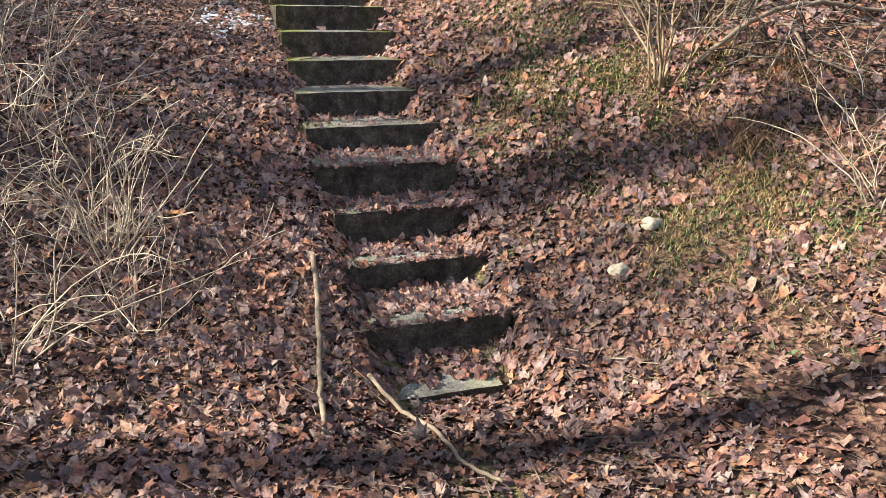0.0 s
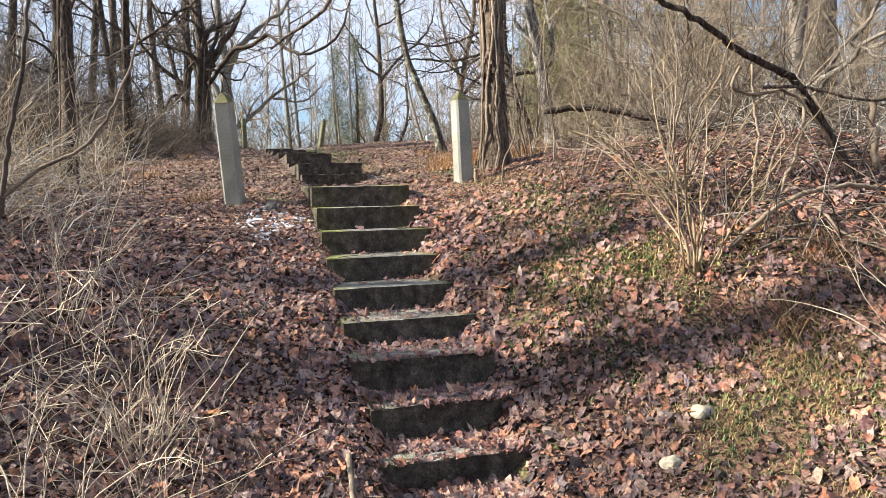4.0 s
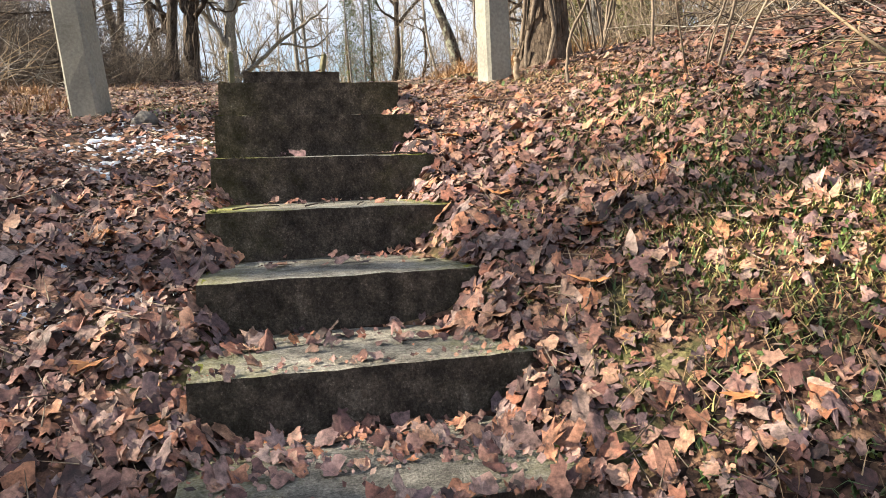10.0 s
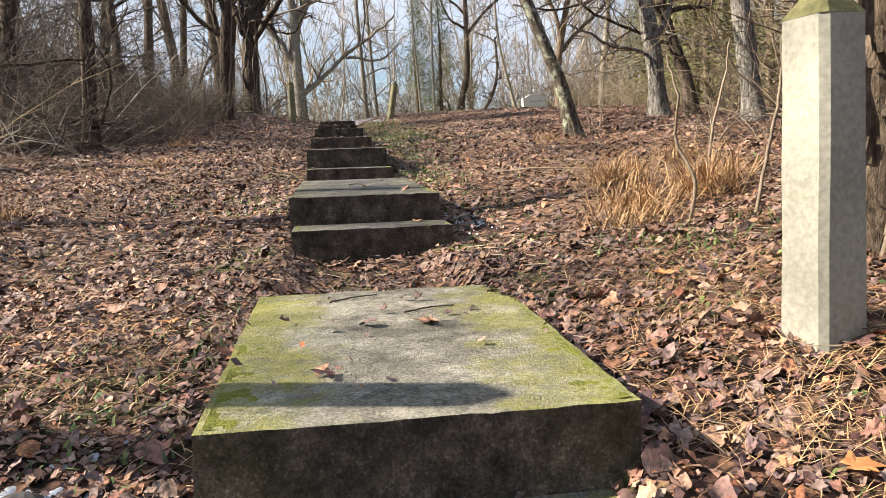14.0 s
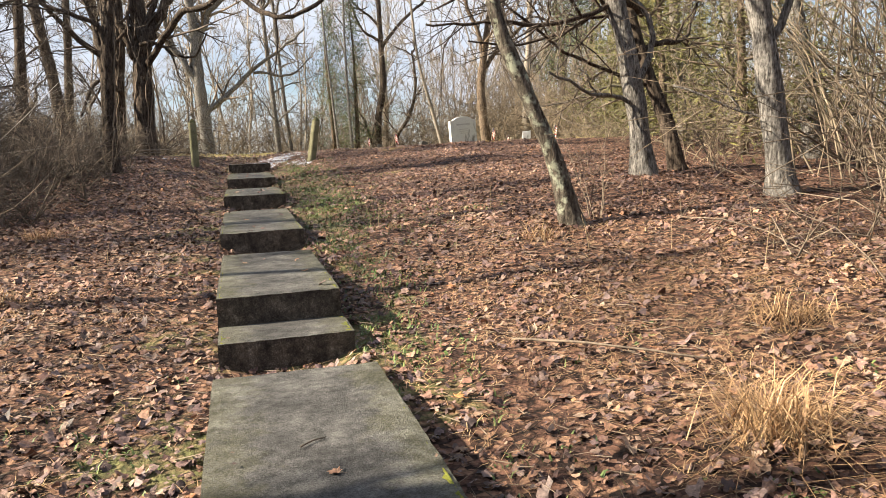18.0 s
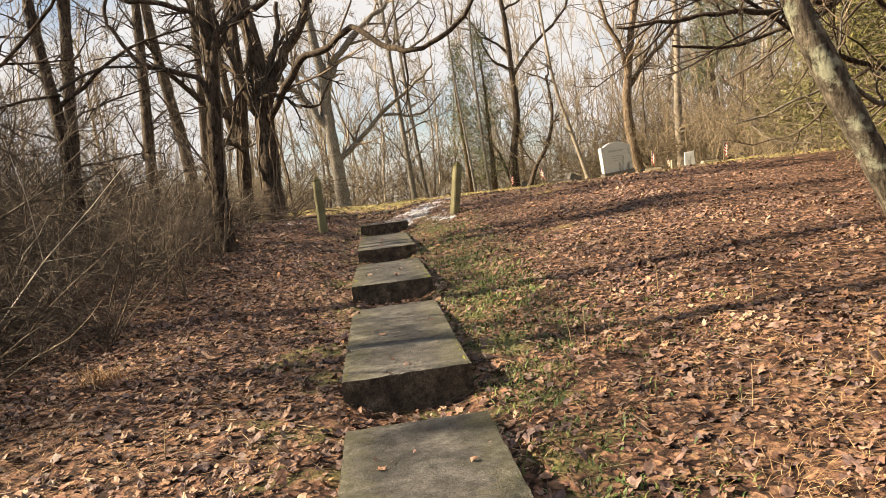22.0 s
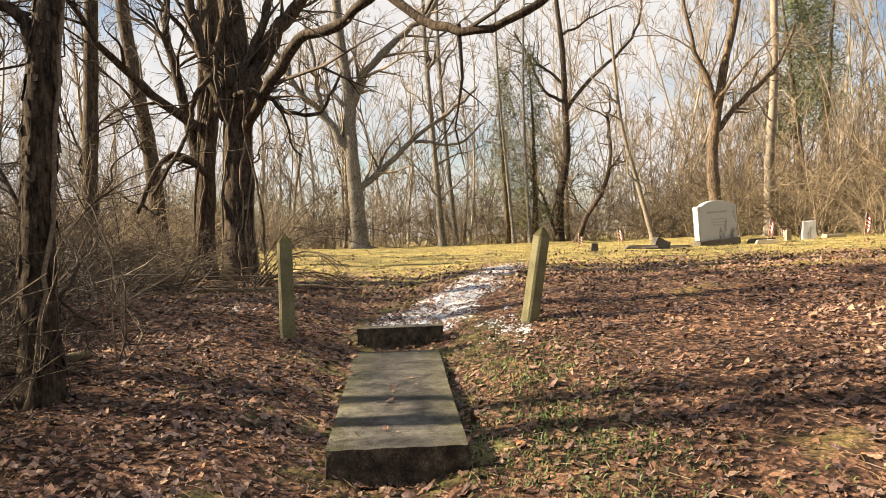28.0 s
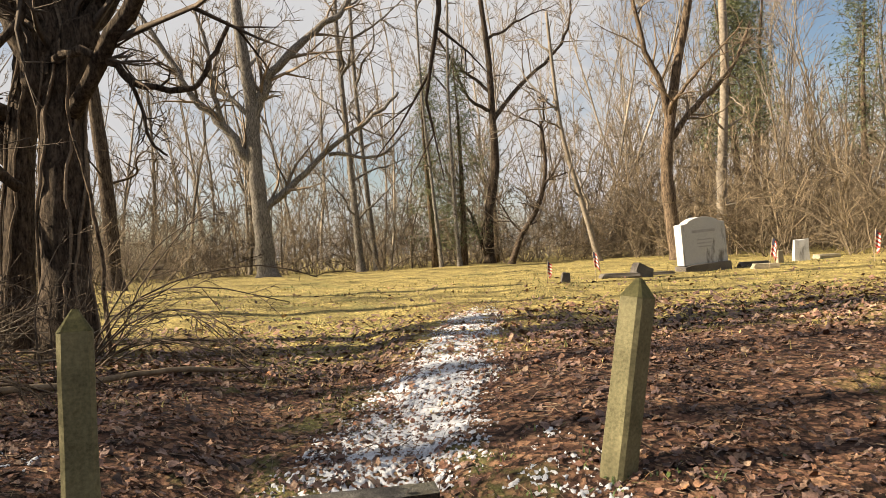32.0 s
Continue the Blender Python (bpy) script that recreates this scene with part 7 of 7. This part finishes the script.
dry += blob(3.4, 8.0, 1.5, 1.2, 120) + blob(4.2, 6.3, 1.2, .8, 160) + blob(1.9, 6.3, .9, 1.2, 190) + blob(3.2, 7.2, 1.2, 1.0, 170) + blob(-2.2, 7.0, .8, 1.2, 120) + blob(1.4, .35, .4, .7, 40) + blob(2.3, -1.1, .6, .5, 80) + blob(-2.6, 9.5, .9, 1.2, 90) + blob(2.5, 12, 1.2, 1.5, 120) + blob(-1.6, 13.5, .7, 1.5, 80) + blob(-1.6, -1.3, .7, .8, 120) + blob(4, 16, 2, 2, 140) + blob(3.2, 7.6, 1.6, 1.3, 168) + blob(1.9, .2, .5, .8, 60) + blob(2.4, -1.4, .7, .7, 70) + blob(1.6, 2.6, .6, .6, 120)
tufts("dry_grass", "thin tan dry grass among the leaves", dry, 16, .115, MAT_DRY, 22, spread=.085, droop=1.5, width=.0020, laid=True)
bank = blob(1.5, .0, .4, .16, 110) + blob(2.1, -1.35, .4, .28, 150) + blob(1.3, -1.45, .16, .2, 50) + blob(2.5, -.02, .4, .18, 90) + blob(1.55, -2.05, .4, .2, 80) + blob(1.15, .35, .2, .2, 40)
tufts("bank_grass", "sunlit yellow-green grass growing through leaves on the bank", bank, 11, .085, MAT_FIELD, 25, spread=.05, droop=1.3, width=.0032)
field = [(grng.uniform(-8, 15), grng.uniform(20.5, 34)) for _ in range(1500)]
tufts("field_grass", "short straw and green grass of the mown field", field, 7, .085, MAT_FIELD, 23, spread=.10, droop=.9, width=.006)
tufts("field_grass", "short green grass of the mown field", [(grng.uniform(-8, 15), grng.uniform(21, 36)) for _ in range(500)], 9, .07, MAT_GREEN, 24, spread=.10, droop=.9, width=.006)


def grass_clump(x, y, h, blades, seed, label):
    ob = tufts("dry_grass_clump", label, [(x, y)], blades, h, MAT_DRY, seed, spread=.09, droop=1.5, width=.0035, category="grass clump")
    ob["kind"] = ""
    del ob["kind"]
    return tagged(ob, group="dry grass clumps on the slope")


for k, (x, y, h, nb) in enumerate(((1.68, 5.45, .42, 420), (1.95, 4.75, .50, 420), (1.45, 4.55, .40, 300), (2.5, 4.3, .5, 320), (1.25, 4.2, .3, 160), (-2.3, 5.9, .32, 220), (-2.9, 6.6, .35, 240), (-1.9, 9.0, .22, 120), (-2.2, 11.5, .28, 140), (-1.5, 2.9, .3, 140), (2.6, 6.5, .3, 160), (1.15, .75, .16, 120), (2.3, -.9, .3, 200), (2.9, -.5, .3, 200), (2.3, 9.2, .3, 100))):
    grass_clump(x, y, h, nb, 900 + k, "drooping clump of straw-coloured dry grass on the slope")


def debris(name, label, count, x0, x1, y0, y1, seed, mat):
    """Broken twigs and stems lying loose on the leaves, too many to count."""
    rng = np.random.default_rng(seed)
    x, y = rng.uniform(x0, x1, count), rng.uniform(y0, y1, count)
    keep = (np.abs(x) < 1.5 + 3 * rng.random(count)) & (step_top(x, y) < -50)
    x, y = x[keep], y[keep]
    n = len(x)
    a, ln, w = rng.uniform(0, np.pi, n), rng.uniform(.03, .16, n), rng.uniform(.0012, .0032, n)
    dx, dy = np.cos(a) * ln, np.sin(a) * ln
    z0 = ground_z(x, y) + rng.uniform(.012, .035, n)
    z1 = ground_z(x + dx, y + dy) + rng.uniform(.012, .05, n)
    px, py = -np.sin(a) * w, np.cos(a) * w
    v = np.stack([np.stack([x + px, y + py, z0], 1), np.stack([x - px, y - py, z0], 1), np.stack([x, y, z0 + 1.8 * w], 1), np.stack([x + dx, y + dy, z1], 1)], 1).reshape(-1, 3)
    t = np.array([(0, 1, 3), (1, 2, 3), (2, 0, 3)])
    tris = (t[None] + (np.arange(n) * 4)[:, None, None]).reshape(-1, 3)
    return tagged(new(name, array_mesh(name, v, tris, mat)), label, "twigs", kind="stuff")


debris("twig_debris", "broken twigs lying on the leaf litter", 9000, -4.5, 5, -4.5, 4.5, 71, MAT_TWIG)
debris("twig_debris", "broken twigs and stems on the slope", 14000, -5, 6, 4.5, 21, 72, MAT_TWIG)


# ---- single leaves and twigs on the steps ----
MAT_BIGLEAF = two_scale("dry_maple_leaf", (0.16, 0.085, 0.05), (0.42, 0.25, 0.16), 50, 8, rough=0.6, bump=0.4, dist=0.004)
MAT_ORANGELEAF = two_scale("orange_maple_leaf", (0.30, 0.12, 0.04), (0.55, 0.27, 0.11), 50, 8, rough=0.6, bump=0.4, dist=0.004)


def maple_leaf(x, y, size, turn, mat, label, seed):
    """One curled maple leaf with a stem, lying on what is under it."""
    rng = random.Random(seed)
    z = max(float(step_top(np.array(x), np.array(y))), gz(x, y) + 0.02)
    bm = bmesh.new()
    tips = ((-90, .20), (-50, .55), (-30, .42), (5, .95), (22, .55), (48, .85), (66, .60), (90, 1.12), (114, .60), (132, .85), (158, .55), (175, .95), (210, .42), (230, .55))
    mid = bm.verts.new((0, 0, .02 * size))
    ring = []
    for ang, r in tips:
        a = radians(ang + rng.uniform(-5, 5))
        r *= rng.uniform(.88, 1.1)
        px, py = r * math.cos(a), r * math.sin(a)
        ring.append(bm.verts.new((px * size, py * size, size * (.28 * px * px + .18 * py * py * (1 if rng.random() < .6 else -.2) + rng.uniform(-.03, .10)))))
    for i in range(len(ring)):
        bm.faces.new((mid, ring[i], ring[(i + 1) % len(ring)]))
    bmesh.ops.subdivide_edges(bm, edges=list(bm.edges), cuts=1, use_grid_fill=False)
    bmesh.ops.triangulate(bm, faces=list(bm.faces))
    for v in bm.verts:
        v.co.z += size * .05 * noise.noise(v.co * (4 / size))
    low = min(v.co.z for v in bm.verts)
    for v in bm.verts:
        v.co.z -= low
    geo = bmesh.ops.extrude_face_region(bm, geom=list(bm.faces))
    for v in [g for g in geo["geom"] if isinstance(g, bmesh.types.BMVert)]:
        v.co.z += .0012
    bmesh.ops.recalc_face_normals(bm, faces=list(bm.faces))
    me = bpy.data.meshes.new("blade")
    bm.to_mesh(me)
    bm.free()
    me.materials.append(mat)
    e = thing("maple_leaf", label, "leaf", "single leaves on the steps", (x, y, z + .004))
    e.rotation_euler = (0, 0, radians(turn))
    part("blade", me, e)
    g = Geo()
    g.tube([Vector((0, -.15 * size, .03 * size)), Vector((.05 * size, -.6 * size, .10 * size)), Vector((.15 * size, -1.05 * size, .02 * size))], [.0016, .0013, .001], 5)
    part("stalk", g.mesh("stalk", MAT_TWIG), e)
    return e


lrng = random.Random(4)
for x, y, s in ((.13, 3.0, .055), (.3, .72, .05), (-.2, .75, .045), (.38, 1.2, .05), (.42, .25, .06), (.25, .30, .05), (-.3, .28, .045), (.1, -.15, .05), (.35, -.2, .055), (-.1, -.05, .045), (.3, 1.56, .04), (.05, 5.6, .035), (.2, 8.5, .035), (-.15, 11.4, .035), (.05, 13.8, .035), (-.1, 15.0, .03), (.1, 17.6, .035), (-.2, 9.1, .03), (.28, 4.72, .04)):
    maple_leaf(x, y, s, lrng.uniform(0, 360), MAT_BIGLEAF, "curled brown maple leaf lying on a concrete step", lrng.randint(0, 9999))
for x, y, s in ((.74, .25, .075), (.86, .55, .065), (.66, .95, .065), (.92, -.3, .07), (.62, 1.6, .06), (-.72, .2, .06), (-.78, .9, .065), (-.68, 1.35, .06), (-1.3, -.7, .07), (1.35, -1.25, .06), (.85, 2.0, .06), (1.0, 3.2, .055), (-.75, 3.4, .05), (.7, 6.4, .05), (1.2, 8.2, .05), (-.7, 8.6, .045), (.9, 12.2, .05), (1.4, 14.2, .05)):
    maple_leaf(x, y, s, lrng.uniform(0, 360), MAT_ORANGELEAF, "large orange-brown maple leaf on top of the litter", lrng.randint(0, 9999))
for k, (x, y, a, ln) in enumerate(((-.28, 1.02, 40, .22), (-.05, 1.08, 62, .20), (.12, 1.05, 75, .16), (.15, 3.2, 25, .2), (-.1, 3.45, 30, .2), (.0, 5.9, 35, .12), (.1, 14.2, 70, .08), (-.1, 16.9, 20, .1), (.32, 1.40, 5, .25))):
    zz = float(step_top(np.array(x), np.array(y)))
    if zz < -50:
        zz = gz(x, y) + .02
    dx, dy = math.cos(radians(a)) * ln / 2, math.sin(radians(a)) * ln / 2
    bent_stick("broken_twig", "thin dark broken twig lying on a step", [(x - dx, y - dy, zz + .006), (x, y + .01, zz + .008), (x + dx, y + dy, zz + .006)], .0035, .0022, MAT_TWIG_DARK, "twig", 60 + k, 5)

# ---- lone saplings and dead stalks on the slope ----
srng = random.Random(19)
for k, (x, y, h, lean) in enumerate(((1.95, 3.75, 1.7, .10), (2.15, 3.55, 2.2, -.12), (1.75, 3.9, 1.1, .25), (2.45, 3.9, 1.9, .18), (1.5, 4.05, .8, -.1), (2.75, 1.2, 1.6, .1), (1.35, 1.9, .9, .12), (2.05, 2.3, 1.4, -.1), (-2.1, 3.4, 1.3, .15), (-2.5, 2.6, 1.6, -.1), (-2.9, 5.2, 1.5, .2))):
    pts = [on(x, y, -.03)] + [on(x + lean * u + srng.gauss(0, .03), y + srng.gauss(0, .03), h * u) for u in (.25, .5, .75, 1.0)]
    bent_stick("bare_sapling", "thin bare sapling stem rising from the leaves", pts, .010, .004, MAT_TWIG, "sapling", 80 + k, 6)
for k, (x, y, h) in enumerate(((2.45, 8.6, .42), (2.2, 8.9, .36), (1.55, 9.3, .3), (3.3, 7.6, .45), (3.6, 7.9, .40), (3.0, 8.3, .34), (1.1, 10.5, .36), (1.2, 10.4, .30), (1.05, 10.65, .33), (2.0, 11.6, .3), (4.1, 8.8, .4), (-1.3, 9.8, .3), (2.4, 10.9, .35), (3.9, 10.3, .4))):
    dx = srng.uniform(-.06, .06)
    bent_stick("dead_weed_stalk", "pale dead weed stalk standing in the leaves", [on(x, y, -.02), on(x + dx * .4, y, h * .35), on(x + dx, y + .01, h * .7)], .0035, .0015, MAT_TWIG_TAN, "stalk", 120 + k, 5)
